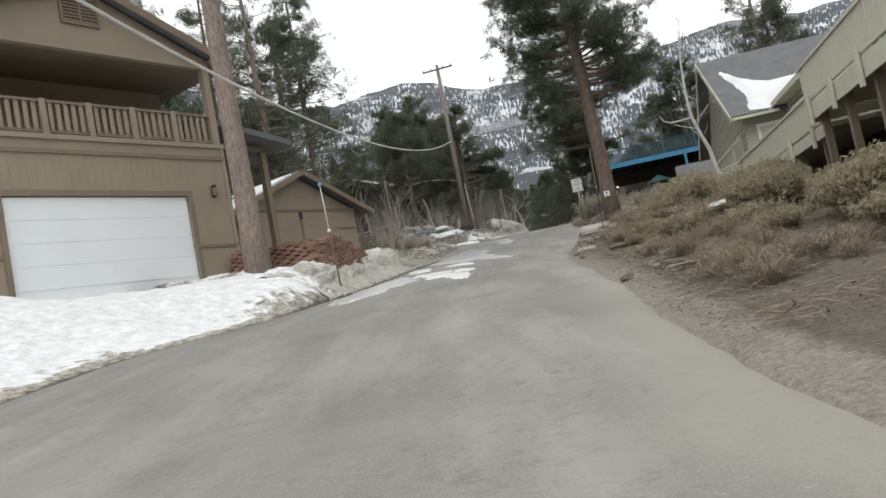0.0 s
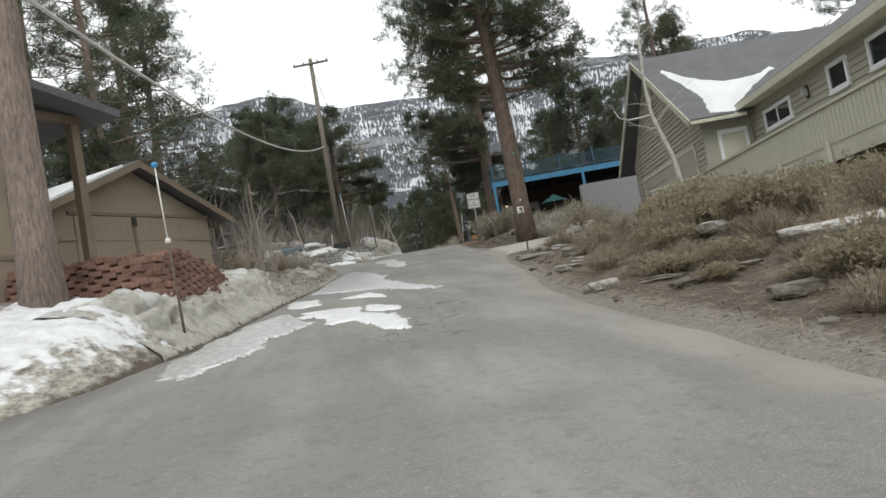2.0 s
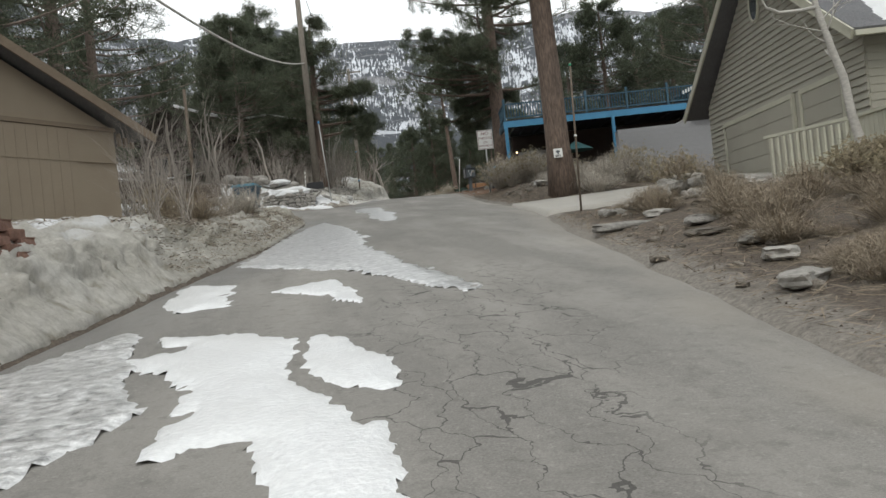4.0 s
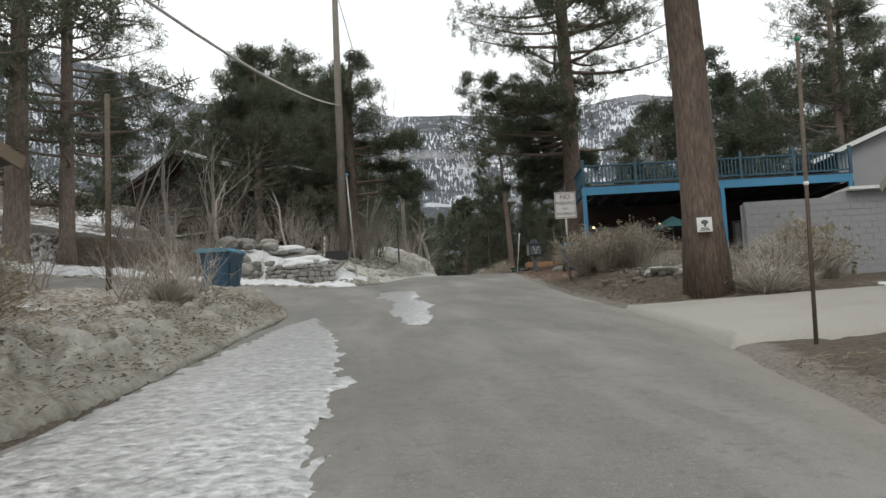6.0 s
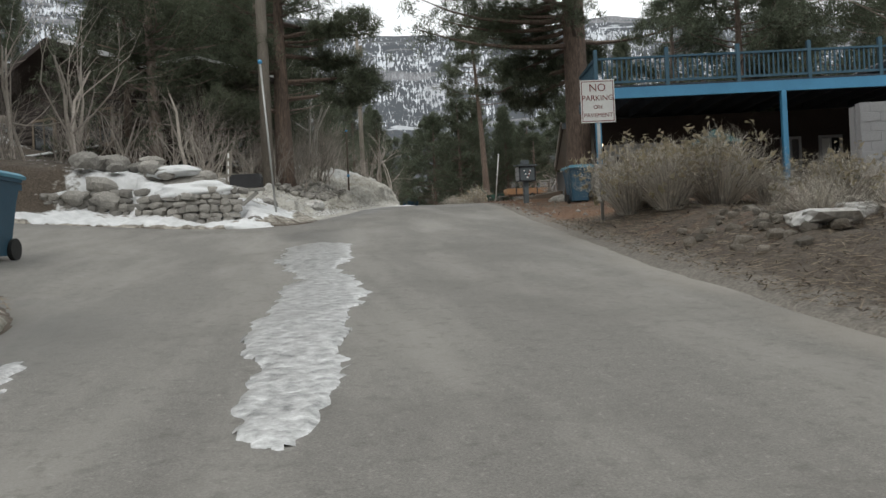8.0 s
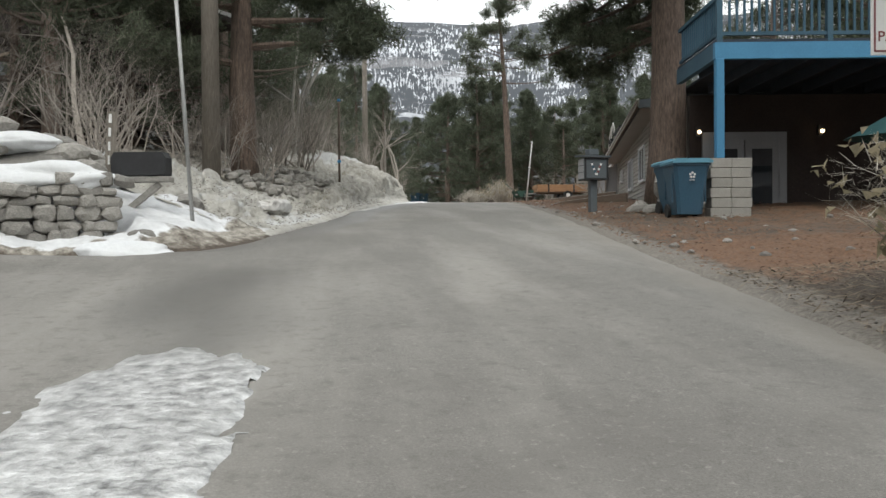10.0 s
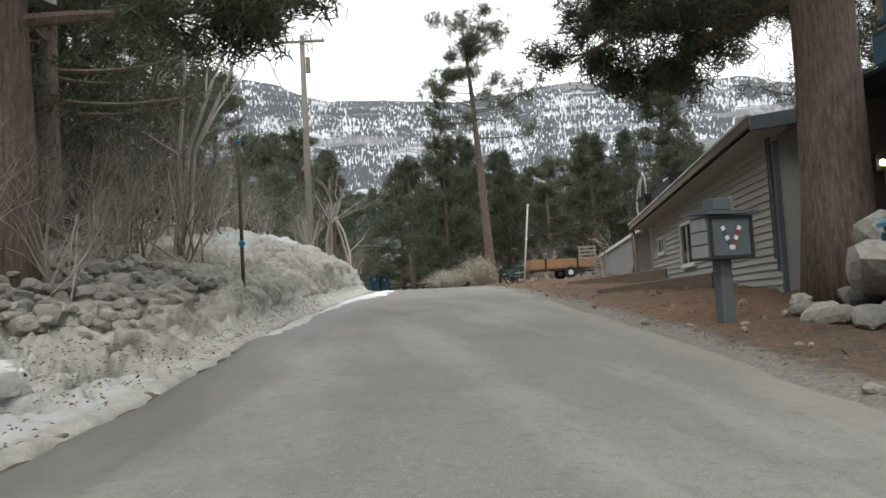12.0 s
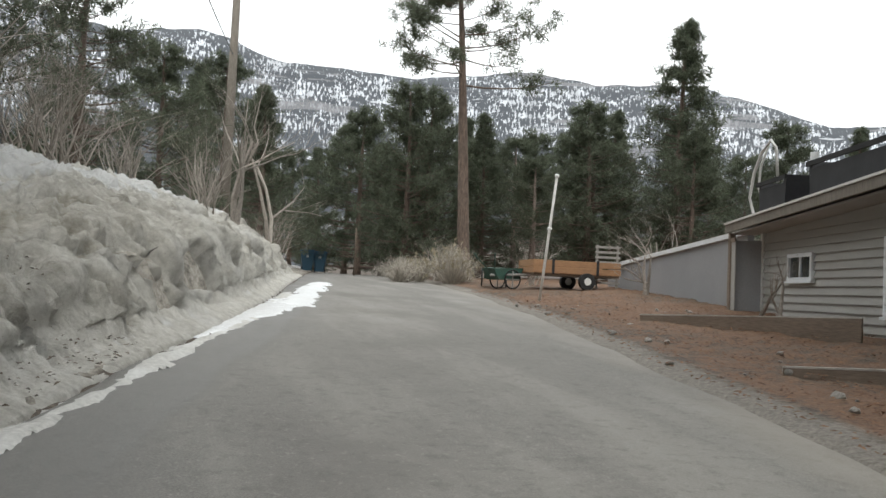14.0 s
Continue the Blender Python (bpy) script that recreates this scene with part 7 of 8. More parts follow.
snow_stake(6.25, 31.75, 6.56, 0.022, ball=[(5.0, M_SIGN, 0.03), (6.5, M_GREEN, 0.032)], label="tall brown snow stake beside the drive", lean=(0.03, 0))
snow_stake(2.35, 53.3, 9.35, 0.03, M_STEEL, ball=[(9.35, M_BALL, 0.06)], label="tall pale stake with a blue top", lean=(-0.06, 0))
snow_stake(4.85, 65.45, 9.5, 0.035, ball=[(7.67, M_BALL, 0.06), (9.45, M_BALL, 0.05)], label="tall dark stake with blue reflectors in the snow bank", lean=(0.0, 0))
snow_stake(13.4, 76.3, 9.6, 0.03, M_CABLE, ball=[(9.6, M_SIGN, 0.05), (8.5, M_SIGN, 0.05)], label="tall white snow stake at the edge of the lane", lean=(0.11, 0))
snow_stake(-2.2, 38.5, 8.0, 0.05, label="tall dark post beside the bushes")
snow_stake(13.0, 95.0, 9.6, 0.03, label="thin brown snow stake")

# bins
wheelie_bin(-1.0, 42.95, gz(-1.0, 42.95), -12)
wheelie_bin(-0.97, 43.85, gz(-0.97, 43.85), -8)
wheelie_bin(11.2, 56.42, gz(11.2, 56.42), -8)
wheelie_bin(11.5, 57.45, gz(11.5, 57.45), -2)
wheelie_bin(12.0, 103.0, gz(12.0, 103.0), -5, M_BIN)
wheelie_bin(12.68, 103.2, gz(12.68, 103.2), -9, M_BIN)

# poles and cables
utility_pole(2.0, 58.7, 19.2, 2.3, -14)
utility_pole(7.5, 92.3, 20.8, 2.3, -10, transformer=True)
cable("power_cable", (-5.75, 7.4, 7.35), (2.0, 58.7, 13.45), 1.8, 0.03, M_CABLE, "thick pale service cable sagging between house and pole")
cable("power_cable", (2.0, 58.7, 18.8), (7.5, 92.3, 15.6), 0.9, 0.018, M_BOX, "thin dark overhead cable")


# ---- the trees ----
pine(8.0, 37.62, 24, 0.355, 0.25, 3.8, 3, limbs=180, tufts=32, blades=40, lean=(-0.012, 0), label="huge ponderosa pine with furrowed reddish bark beside the drive")
pine(-4.65, 20.2, 22, 0.30, 0.62, 3.4, 5, limbs=55, tufts=18, blades=30, bark=M_BARKG, label="tall grey-barked pine growing beside the garage")
pine(12.6, 60.3, 23, 0.46, 0.24, 5.6, 8, limbs=110, tufts=34, blades=34, width=0.026, length=0.27, extra=[(4.6, 112, 3.8, -0.1), (5.0, 96, 4.6, -0.1), (5.3, 82, 4.8, -0.05), (5.7, 104, 4.8, 0.0), (6.1, 90, 5.2, 0.0), (6.6, 118, 4.2, 0.05), (6.0, 70, 4.6, 0.0), (7.2, 135, 4.6, 0.1), (7.6, 100, 5.2, 0.1), (8.2, 160, 4.5, 0.2), (8.6, 200, 4.6, 0.2), (7.0, 230, 4.6, 0.2)], label="huge ponderosa pine with long dark limbs by the deck")
pine(16.1, 89.5, 13.3, 0.25, 0.56, 3.9, 13, limbs=40, tufts=18, blades=28, width=0.03, gaps=0.12, ragged=True, lean=(-0.065, 0), label="lone leggy pine with a ragged flat crown")
pine(2.5, 60.75, 9.6, 0.33, 0.4, 2.7, 17, limbs=45, tufts=14, blades=26, extra=[(3.3, -8, 3.2, 0.2), (3.9, 12, 3.0, 0.15), (4.8, 30, 2.6, 0.1), (5.4, -15, 3.0, 0.2), (2.9, 200, 2.4, 0.1), (4.2, 170, 2.8, 0.2), (5.9, 60, 2.8, 0.2)], label="stout dark-barked pine with long crooked limbs above the bank")
VARIANTS = [
    pine(-8.2, 43, 19, 0.26, 0.2, 3.9, 21, limbs=80, tufts=15, blades=22, bark=M_BARKG, label="tall grey-barked pine with an open dark crown"),
    pine(-1.6, 60.6, 9.2, 0.22, 0.3, 3.0, 22, limbs=70, tufts=14, blades=26, width=0.024, bark=M_BARKG, label="middling pine with spreading dark limbs"),
    pine(-2.6, 72.5, 9.5, 0.2, 0.05, 3.5, 23, limbs=85, tufts=14, blades=16, leaf=M_FIR, length=0.32, width=0.046, label="dense dark rounded conifer full to the ground"),
    pine(29.1, 96, 13.2, 0.25, 0.05, 4.3, 24, limbs=125, tufts=13, blades=16, leaf=M_FIR, flat=True, length=0.32, width=0.046, label="dark pointed fir full to the ground"),
    pine(1.4, 67.0, 9.2, 0.24, 0.15, 3.3, 25, limbs=60, tufts=14, blades=26, width=0.026, bark=M_BARKG, label="tall grey-barked pine with heavy dark limbs"),
]
PLACES = [
    (0, -14, 30, 1.1), (0, -11.2, 45, 0.9), (2, -9.2, 42.5, 0.8), (0, -16, 44, 1.15), (4, -8.8, 52.5, 1.7), (0, -7.4, 53.2, 1.0), (0, -18, 22, 1.0), (2, -11, 33, 1.1),
    (2, -3.4, 76, 1.15), (2, -0.2, 69, 1.0), (2, -0.8, 64.8, 0.85), (2, -2.6, 61.4, 0.72), (2, 1.0, 71.8, 0.95), (4, -0.3, 75.5, 1.3), (2, 2.2, 76, 0.75),
    (4, -1.5, 70, 0.9), (2, -7, 80, 0.8), (2, 3.5, 84, 0.72), (2, 5.2, 90, 0.7),
    (3, 9.2, 98, 0.6), (2, 7.5, 102, 1.0), (3, 9.5, 110, 0.75), (2, 13, 122, 0.9), (3, 16, 130, 0.8), (2, 10.5, 126, 1.0), (3, 6.0, 115, 0.9), (2, 17.8, 112, 0.8), (2, 20.5, 118, 0.9),
    (2, 19, 108, 0.9), (3, 23, 112, 0.8), (2, 26.5, 108, 0.95), (2, 30, 110, 1.0), (3, 34, 112, 0.9), (2, 38, 108, 1.0), (2, 36, 100, 0.75), (2, 21.5, 104, 0.8), (2, 15.6, 113, 1.0), (2, 15.6, 97, 0.92), (2, 17.2, 99, 0.95), (2, 14.6, 103, 0.9), (3, 20, 99, 0.62), (1, 22.5, 101, 0.8), (2, 24.7, 97, 0.9), (3, 26.0, 99, 0.66), (3, 31.5, 100, 0.7), (2, 33, 93, 0.8), (1, 21.5, 96, 0.62), (2, 28, 93, 0.72),
    (2, 20.5, 63, 1.12), (1, 19.5, 67, 0.95), (4, 24, 66, 1.05), (0, 26, 60, 1.0), (4, 27.4, 61.5, 1.45), (4, 28, 70, 1.2), (0, 33, 48, 1.0), (0, 31, 40, 1.0), (0, 27, 33, 1.05), (2, 31, 64, 1.1),
    (3, -10, 88, 0.7), (3, -3, 95, 0.7), (2, 0, 104, 0.8), (3, -16, 90, 1.1), (3, 36, 84, 1.0), (3, 40, 96, 0.6), (2, 36, 74, 1.2),
]
trng = random.Random(77)
for k, px, py, sc in PLACES:
    c = copy_thing(VARIANTS[k], pose(px, py, gz(px, py) - 0.15, 0, 0, trng.uniform(0, 360)))
    c.scale = (sc * trng.uniform(0.9, 1.1), sc * trng.uniform(0.9, 1.1), sc)



def crooked_birch():
    """A thin pale trunk that bends away from the deck, one long level branch, fine crooked twigs."""
    rng = np.random.RandomState(31)
    z0 = gz(9.75, 27.5) - 0.1
    root = thing("birch_tree", 9.75, 27.5, z0, 0, "slim pale bare tree with a crooked trunk beside the deck", "tree")
    bend = [(0, 0, 0), (-0.02, 0, 3.84 - z0), (-0.17, 0, 4.4 - z0), (-0.25, 0, 5.05 - z0), (-0.42, 0, 5.55 - z0), (-0.63, 0, 6.28 - z0), (-0.66, 0, 7.1 - z0), (-0.58, 0, 8.3 - z0), (-0.4, 0, 9.3 - z0), (-0.32, 0, 9.9 - z0)]
    tube("trunk", bend, [0.1, 0.085, 0.075, 0.068, 0.06, 0.052, 0.04, 0.028, 0.016, 0.008], M_PALE, root, 8)
    level = [(-0.63, 0, 6.25 - z0), (-0.95, -0.05, 6.2 - z0), (-1.35, -0.05, 6.18 - z0), (-1.6, -0.08, 6.27 - z0), (-1.72, -0.1, 6.5 - z0)]
    tube("bough", level, [0.034, 0.03, 0.026, 0.02, 0.01], M_PALE, root, 6)
    v, f = [], []
    for i in range(15):
        at = rng.uniform(3.0, 8.8)
        k = int(at)
        foot = Vector(bend[k]).lerp(Vector(bend[k + 1]), at - k)
        a = rng.uniform(0, 6.283)
        grow(rng, v, f, foot, Vector((math.cos(a), math.sin(a), rng.uniform(0.1, 0.9))).normalized(), rng.uniform(0.5, 1.0) * (1.15 - 0.06 * at), 0.016, 2, 0.6)
    raw("branch_frame", v, f, M_PALE, root)
    return root


crooked_birch()
for i, (bx, by, bh, bs) in enumerate([(1.8, 73, 10, 2), (3.4, 69.5, 13, 3), (0.6, 69, 9, 2), (2.4, 79, 8, 2), (8.6, 84, 6, 2), (7.4, 80, 5, 3), (-0.3, 58, 8, 1), (-2.6, 55, 7, 2), (-4.8, 57.5, 8, 2), (-6.5, 59, 9, 2), (-3.6, 58.5, 7, 2)]):
    bare_tree(bx, by, bh, 0.065, 41 + i, M_PALE if i < 4 else M_BARE, 5, bs, 0.06, 0.42)
for i, (bx, by, bh) in enumerate([(18.6, 80, 3.2), (20.2, 82.5, 3.6), (21.5, 79.5, 3.4), (15.0, 71.2, 1.6), (17.2, 78.5, 2.4)]):
    bare_tree(bx, by, bh, 0.05, 61 + i, M_BARE, 5, 2, 0.3, 0.8)
BUSH = [bare_tree(-1.4, 40.0, 2.6, 0.016, 71, M_BARE, 4, 13, 0.35, 0.5, "grey leafless bush of upright twigs", "bare_bush", "bush"),
        bare_tree(-3.6, 37.0, 2.2, 0.014, 72, M_BARE, 4, 12, 0.45, 0.6, "grey leafless bush of upright twigs", "bare_bush", "bush")]
brng = random.Random(5)
for sx, sy, sk in ((-1.75, 28.0, 0.95), (-1.45, 29.3, 1.0), (-2.1, 28.8, 0.9)):
    c = copy_thing(BUSH[0], pose(sx, sy, gz(sx, sy) - 0.05, 0, 0, 70 * sk * sy))
    c.scale = (0.6 * sk, 0.6 * sk, sk)
for bx, by in [(0.2, 57.5), (-0.8, 59), (1.5, 58.8), (2.9, 60.6), (1.8, 64), (3.2, 65), (2.4, 66.6), (3.1, 68.4), (1.6, 69.4), (4.0, 70), (2.8, 72.4), (4.4, 75), (3.4, 77), (5.2, 80), (-1.8, 62), (-3, 57), (-4.2, 59), (-5.6, 58.5), (-2.4, 59.5), (-6.8, 57), (-4.6, 56), (-3.4, 61), (-2.6, 41), (-0.6, 38.5), (-4.5, 41.5), (-1.2, 35.8), (0.5, 56.5), (-1.5, 56), (2.2, 60), (3.0, 63.5), (1.2, 62), (3.8, 66.2), (2.6, 68), (3.6, 71), (4.6, 73.5), (5.4, 77), (4.2, 79), (6.8, 79), (7.0, 84), (8.5, 88), (9.4, 93), (1.0, 66), (2.0, 71), (0.0, 60), (17.4, 86), (15.2, 90), (14.6, 97), (10.4, 104), (6.5, 87)]:
    c = copy_thing(brng.choice(BUSH), pose(bx, by, gz(bx, by) - 0.05, 0, 0, brng.uniform(0, 360)))
    s = brng.uniform(0.75, 1.25) * (1.3 if by > 56 and bx < 10 else 1.0)
    c.scale = (s, s, s * brng.uniform(0.8, 1.1))

# dry brush on the slope
KINDS = [brush(1, 0.78, 0.85, 520, 0.8, M_BRUSH, M_HEAD, "rounded dry bush with fluffy tan seed heads", thick=0.007),
         brush(2, 0.6, 0.75, 460, 0.55, M_BRUSH, M_HEAD, "rounded dry bush with fluffy tan seed heads", thick=0.007),
         brush(3, 0.5, 0.75, 420, 0.0, M_DEAD, M_HEAD, "brown dead bush of tangled stems", thick=0.005, twigs=6, droop=0.55),
         brush(4, 0.85, 0.9, 480, 0.05, M_DEAD, M_HEAD, "brown dead bush of tangled stems", thick=0.006, twigs=6, droop=0.4),
         brush(3, 0.5, 0.75, 420, 0.0, M_SAGE, M_HEAD, "grey dead bush of tangled stems", thick=0.005, twigs=6, droop=0.55),
         brush(4, 0.85, 0.9, 480, 0.05, M_SAGE, M_HEAD, "grey dead bush of tangled stems", thick=0.006, twigs=6, droop=0.4)]
for q, (kx, ky) in zip(KINDS, [(8.4, 20.5), (6.9, 18.9), (6.0, 27.6), (7.4, 29.4), (9.0, 41.8), (9.0, 46.6)]):
    q.matrix_basis = pose(kx, ky, gz(kx, ky) - 0.03)
prng = random.Random(12)
spots = [(0, 4.2, 7.6), (0, 5.0, 8.0), (0, 5.8, 9.6), (1, 4.4, 8.6), (0, 6.6, 9.0), (0, 6.6, 10.6), (2, 3.3, 12.2), (3, 4.6, 13.9), (2, 5.4, 17.7), (3, 6.0, 15.3), (2, 6.0, 25.2), (2, 5.2, 15.2), (3, 5.4, 19.4), (2, 6.4, 21.4), (2, 6.9, 23.4), (2, 5.6, 11.2), (3, 6.6, 17.4), (2, 3.0, 11.0), (1, 4.1, 11.0), (0, 5.3, 12.5), (1, 6.4, 13.4), (0, 6.9, 11.8), (0, 7.6, 14.2), (2, 3.6, 10.2), (1, 4.9, 10.4), (0, 6.0, 10.4), (2, 3.5, 8.9), (1, 4.6, 9.0), (0, 5.6, 8.6),
         (2, 5.0, 16.6), (1, 6.3, 16.4), (0, 7.4, 17.6), (1, 6.0, 18.4), (3, 5.3, 20.2), (1, 6.5, 20.0), (0, 7.5, 19.6), (1, 8.0, 21.4), (1, 7.2, 22.0), (2, 5.9, 22.2), (2, 5.4, 23.8),
         (1, 7.7, 24.6), (2, 6.6, 24.6), (2, 6.3, 26.2), (2, 7.1, 27.4), (2, 6.4, 28.6), (2, 7.6, 28.4),
         (3, 8.5, 46.6), (3, 9.3, 46.3), (3, 8.9, 45.5), (3, 9.9, 45.6), (2, 10.9, 45.4), (2, 11.3, 44.0), (2, 12.1, 43.0), (3, 10.6, 43.6), (2, 10.2, 41.4), (2, 11.4, 41.0), (3, 12.6, 41.6), (2, 8.9, 37.3), (2, 9.5, 38.4), (3, 10.6, 39.2), (2, 13.6, 45.8), (2, 12.4, 46.2),
         (3, 14.7, 86.5), (2, 15.6, 88), (3, 13.9, 88.5), (2, 13.2, 86.8), (2, -1.6, 31), (3, -2.5, 34), (2, -1.0, 36.5)]
for k, bx, by in spots:
    k = k + 2 if k > 1 and by > 35 else k
    jx, jy = bx + prng.uniform(-0.2, 0.2), by + prng.uniform(-0.2, 0.2)
    c = copy_thing(KINDS[k], pose(jx, jy, gz(jx, jy) - 0.04, 0, 0, prng.uniform(0, 360)))
    s = prng.uniform(0.8, 1.2) * (0.62 if by < 14.6 else 0.8 if by < 23 else 1.0 if by < 35 else 1.3)
    c.scale = (s, s, s * prng.uniform(0.85, 1.15))

for bx, by, bs in ((6.4, 20.5, 1.1), (7.1, 22.6, 0.7), (6.6, 22.3, 0.95), (6.5, 21.2, 1.1), (6.2, 19.5, 1.05), (5.7, 17.9, 0.9)):
    c = copy_thing(KINDS[0], pose(bx, by, gz(bx, by) - 0.04, 0, 0, prng.uniform(0, 360)))
    c.scale = (bs, bs, bs * prng.uniform(0.9, 1.1))

# ---- stones ----
stone_wall([(-3.9, 53.6), (-2.4, 53.2), (-1.0, 52.9)], 5.1, 6.3, "dry wall of grey field stones with snow behind it", 3, 0.28)
stone_wall([(-0.7, 52.3), (0.4, 51.9), (1.5, 52.3)], 5.0, 6.15, "dry wall of grey field stones capped with snow", 4, 0.28)
srng = random.Random(21)
heap = [(0.0, 53.4, 6.3, 1.5), (-0.9, 53.8, 6.2, 1.0), (2.0, 54.6, 5.9, 0.8), (1.0, 54.6, 6.3, 0.7), (-1.9, 54.0, 6.3, 0.9), (1.9, 52.1, 5.45, 0.4)]
for i in range(30):
    x, y = srng.uniform(-2.4, 1.4), srng.uniform(53.0, 55.2)
    heap.append((x, y, gz(x, y) + srng.uniform(0.1, 0.3), srng.uniform(0.4, 0.85)))
pile("boulder_pile", heap, "pile of large grey boulders above the wall", "boulders", 5)
rocks = []
for i in range(200):
    a, k = srng.uniform(58.6, 64.2), srng.random()
    x = float(left_edge(a)) - 0.95 - 1.5 * k
    rocks.append((x, a, gz(x, a) + 0.05 + 0.14 * srng.random(), srng.uniform(0.1, 0.26)))
pile("rubble_bank", rocks, "tumbled grey rocks half buried in the bank", "rocks", 6, square=0.7)
rocks = []
for i in range(46):
    x, y = srng.uniform(11.2, 13.6), srng.uniform(57.6, 60.2)
    rocks.append((x, y, gz(x, y) + 0.06 + 0.25 * max(0, x - 11.6) * srng.random(), srng.uniform(0.15, 0.5)))
rocks.append((12.2, 59.0, gz(12.2, 59) + 0.5, 1.1))
rocks.append((12.25, 59.05, gz(12.2, 59) + 0.95, 0.7))
pile("rock_pile", rocks, "heap of pale rocks at the foot of the pine", "rocks", 7, square=0.75)
rocks = []
for i in range(60):
    y = srng.uniform(8, 30)
    x = float(right_edge(y)) + abs(srng.gauss(0.5, 1.3)) + 0.1
    rocks.append((x, y, gz(x, y) + 0.01, srng.uniform(0.06, 0.24)))
pile("roadside_stones", rocks, "scattered small stones and clods beside the lane", "stones", 8, kind="stuff", stone=M_DARKSTONE)
rocks = []
for i in range(110):
    y = srng.uniform(50, 76)
    x = float(right_edge(y)) + abs(srng.gauss(0.6, 1.6)) + 0.1
    rocks.append((x, y, gz(x, y) + 0.01, srng.uniform(0.04, 0.15)))
pile("roadside_stones", rocks, "scattered small stones on red wood chips", "stones", 9, kind="stuff")

# timbers round the yard
def edging_timber(ax, ay, bx, by, low, high):
    """A board on edge, buried at one end and standing free at the other, with a paler top."""
    run = math.hypot(bx - ax, by - ay)
    base = thing("edging_timber", ax, ay, gz(ax, ay), math.degrees(math.atan2(by - ay, bx - ax)), "weathered brown timber board edging a chip-covered bed", "timber", "timbers round the bed")
    fall = gz(bx, by) - gz(ax, ay)
    bm = bmesh.new()
    prism(bm, [(0, -0.15), (run, fall - 0.15), (run, fall + high), (0, low)], -0.03, 0.03)
    part("board", bm, M_TIMBER, base)
    bm = bmesh.new()
    prism(bm, [(0, low + 0.001), (run, fall + high + 0.001), (run, fall + high + 0.018), (0, low + 0.018)], -0.034, 0.034)
    part("top_edge", bm, M_PALE, base, "pale top edge")
    return base


edging_timber(12.12, 67.45, 13.5, 65.0, 0.04, 0.3)
edging_timber(13.3, 72.1, 14.8, 69.3, 0.09, 0.3)


def slatted_gate(x, y, turn):
    """Loose white slats on two posts, behind the trailer."""
    g = thing("slatted_gate", x, y, gz(x, y) - 0.05, turn, "weathered pale slatted gate standing by the trailer", "gate")
    for sx in (0.0, 0.62):
        part("post", boxed((sx, sx + 0.06, 0, 0.06, 0, 1.35)), M_PALEWOOD, g)
    for i in range(8):
        part("slat", boxed((-0.04, 0.72, -0.022, -0.002, 0.2 + i * 0.15, 0.27 + i * 0.15)), M_PALEWOOD, g)
    return g


def garden_cart(x, y, turn):
    c = thing("garden_cart", x, y, gz(x, y), turn, "old green metal garden cart tipped by the trailer", "cart")
    bm = bmesh.new()
    prism(bm, [(-0.5, 0.55), (0.5, 0.6), (0.38, 0.25), (-0.32, 0.25)], -0.3, 0.3)
    part("tray", bm, M_CART, c)
    for sy in (-0.36, 0.36):
        v, f = [], []
        tube_data([(0.1 + 0.26 * math.cos(a), sy, 0.27 + 0.26 * math.sin(a)) for a in np.linspace(0, 6.283, 21)], [0.022] * 21, 6, v, f)
        w = raw("wheel", v, f, M_RUBBER, c)
        part("spoke", boxed((0.085, 0.115, sy - 0.008, sy + 0.008, 0.02, 0.52), (-0.15, 0.35, sy - 0.008, sy + 0.008, 0.255, 0.285)), M_STEEL, w)
    tube("pull_bar", [(-0.45, 0, 0.5), (-0.9, 0, 0.85), (-1.0, 0, 0.95)], 0.02, M_CART, c, 6)
    return c


def wooden_crate(x, y, turn):
    k = thing("wooden_crate", x, y, gz(x, y) - 0.03, turn, "grey weathered wooden crate at the edge of the lane", "crate")
    for i in range(5):
        part("slat", boxed((-0.4, 0.4, -0.3, -0.27, 0.03 + i * 0.17, 0.17 + i * 0.17), bevel=0.006), M_POLE, k)
        part("slat", boxed((-0.4, -0.37, -0.26, 0.26, 0.03 + i * 0.17, 0.17 + i * 0.17)), M_POLE, k)
    for sx in (-0.36, 0.3):
        part("upright", boxed((sx, sx + 0.06, -0.265, -0.2, 0, 0.9)), M_POLE, k)
    return k


slatted_gate(17.9, 82.6, -10)
garden_cart(14.9, 82.4, 15)
garden_cart(15.1, 83.6, 70)
wooden_crate(15.9, 91.5, -8)


# ---- twigs, cones and clods on the ground ----
def litter(name, count, place, seed, material, label, long=0.22, thin=0.012, lift=0.03):
    rng = np.random.RandomState(seed)
    v, f = [], []
    for _ in range(count):
        x, y = place(rng)
        z = gz(x, y) + lift
        a, ln, w = rng.uniform(0, 6.283), long * rng.uniform(0.3, 1.3), thin * rng.uniform(0.6, 1.6)
        d, s = np.array([math.cos(a), math.sin(a), rng.normal() * 0.2]) * ln / 2, np.array([-math.sin(a), math.cos(a), 0]) * w
        c, b = np.array([x, y, z]), len(v)
        v += [c - d - s, c - d + s, c + d, c + np.array([0, 0, w * 0.9])]
        f += [(b, b + 1, b + 3), (b + 1, b + 2, b + 3), (b + 2, b, b + 3)]
    ob = fast_mesh(name, np.array(v), np.array(f), material)
    return tagged(ob, label, "litter", kind="stuff")


def beside(lo, hi, spread, side=1):
    def place(rng):
        y = rng.uniform(lo, hi)
        e = float(right_edge(y)) if side > 0 else float(left_edge(y))
        return e + side * (abs(rng.normal()) * spread + 0.05), y
    return place


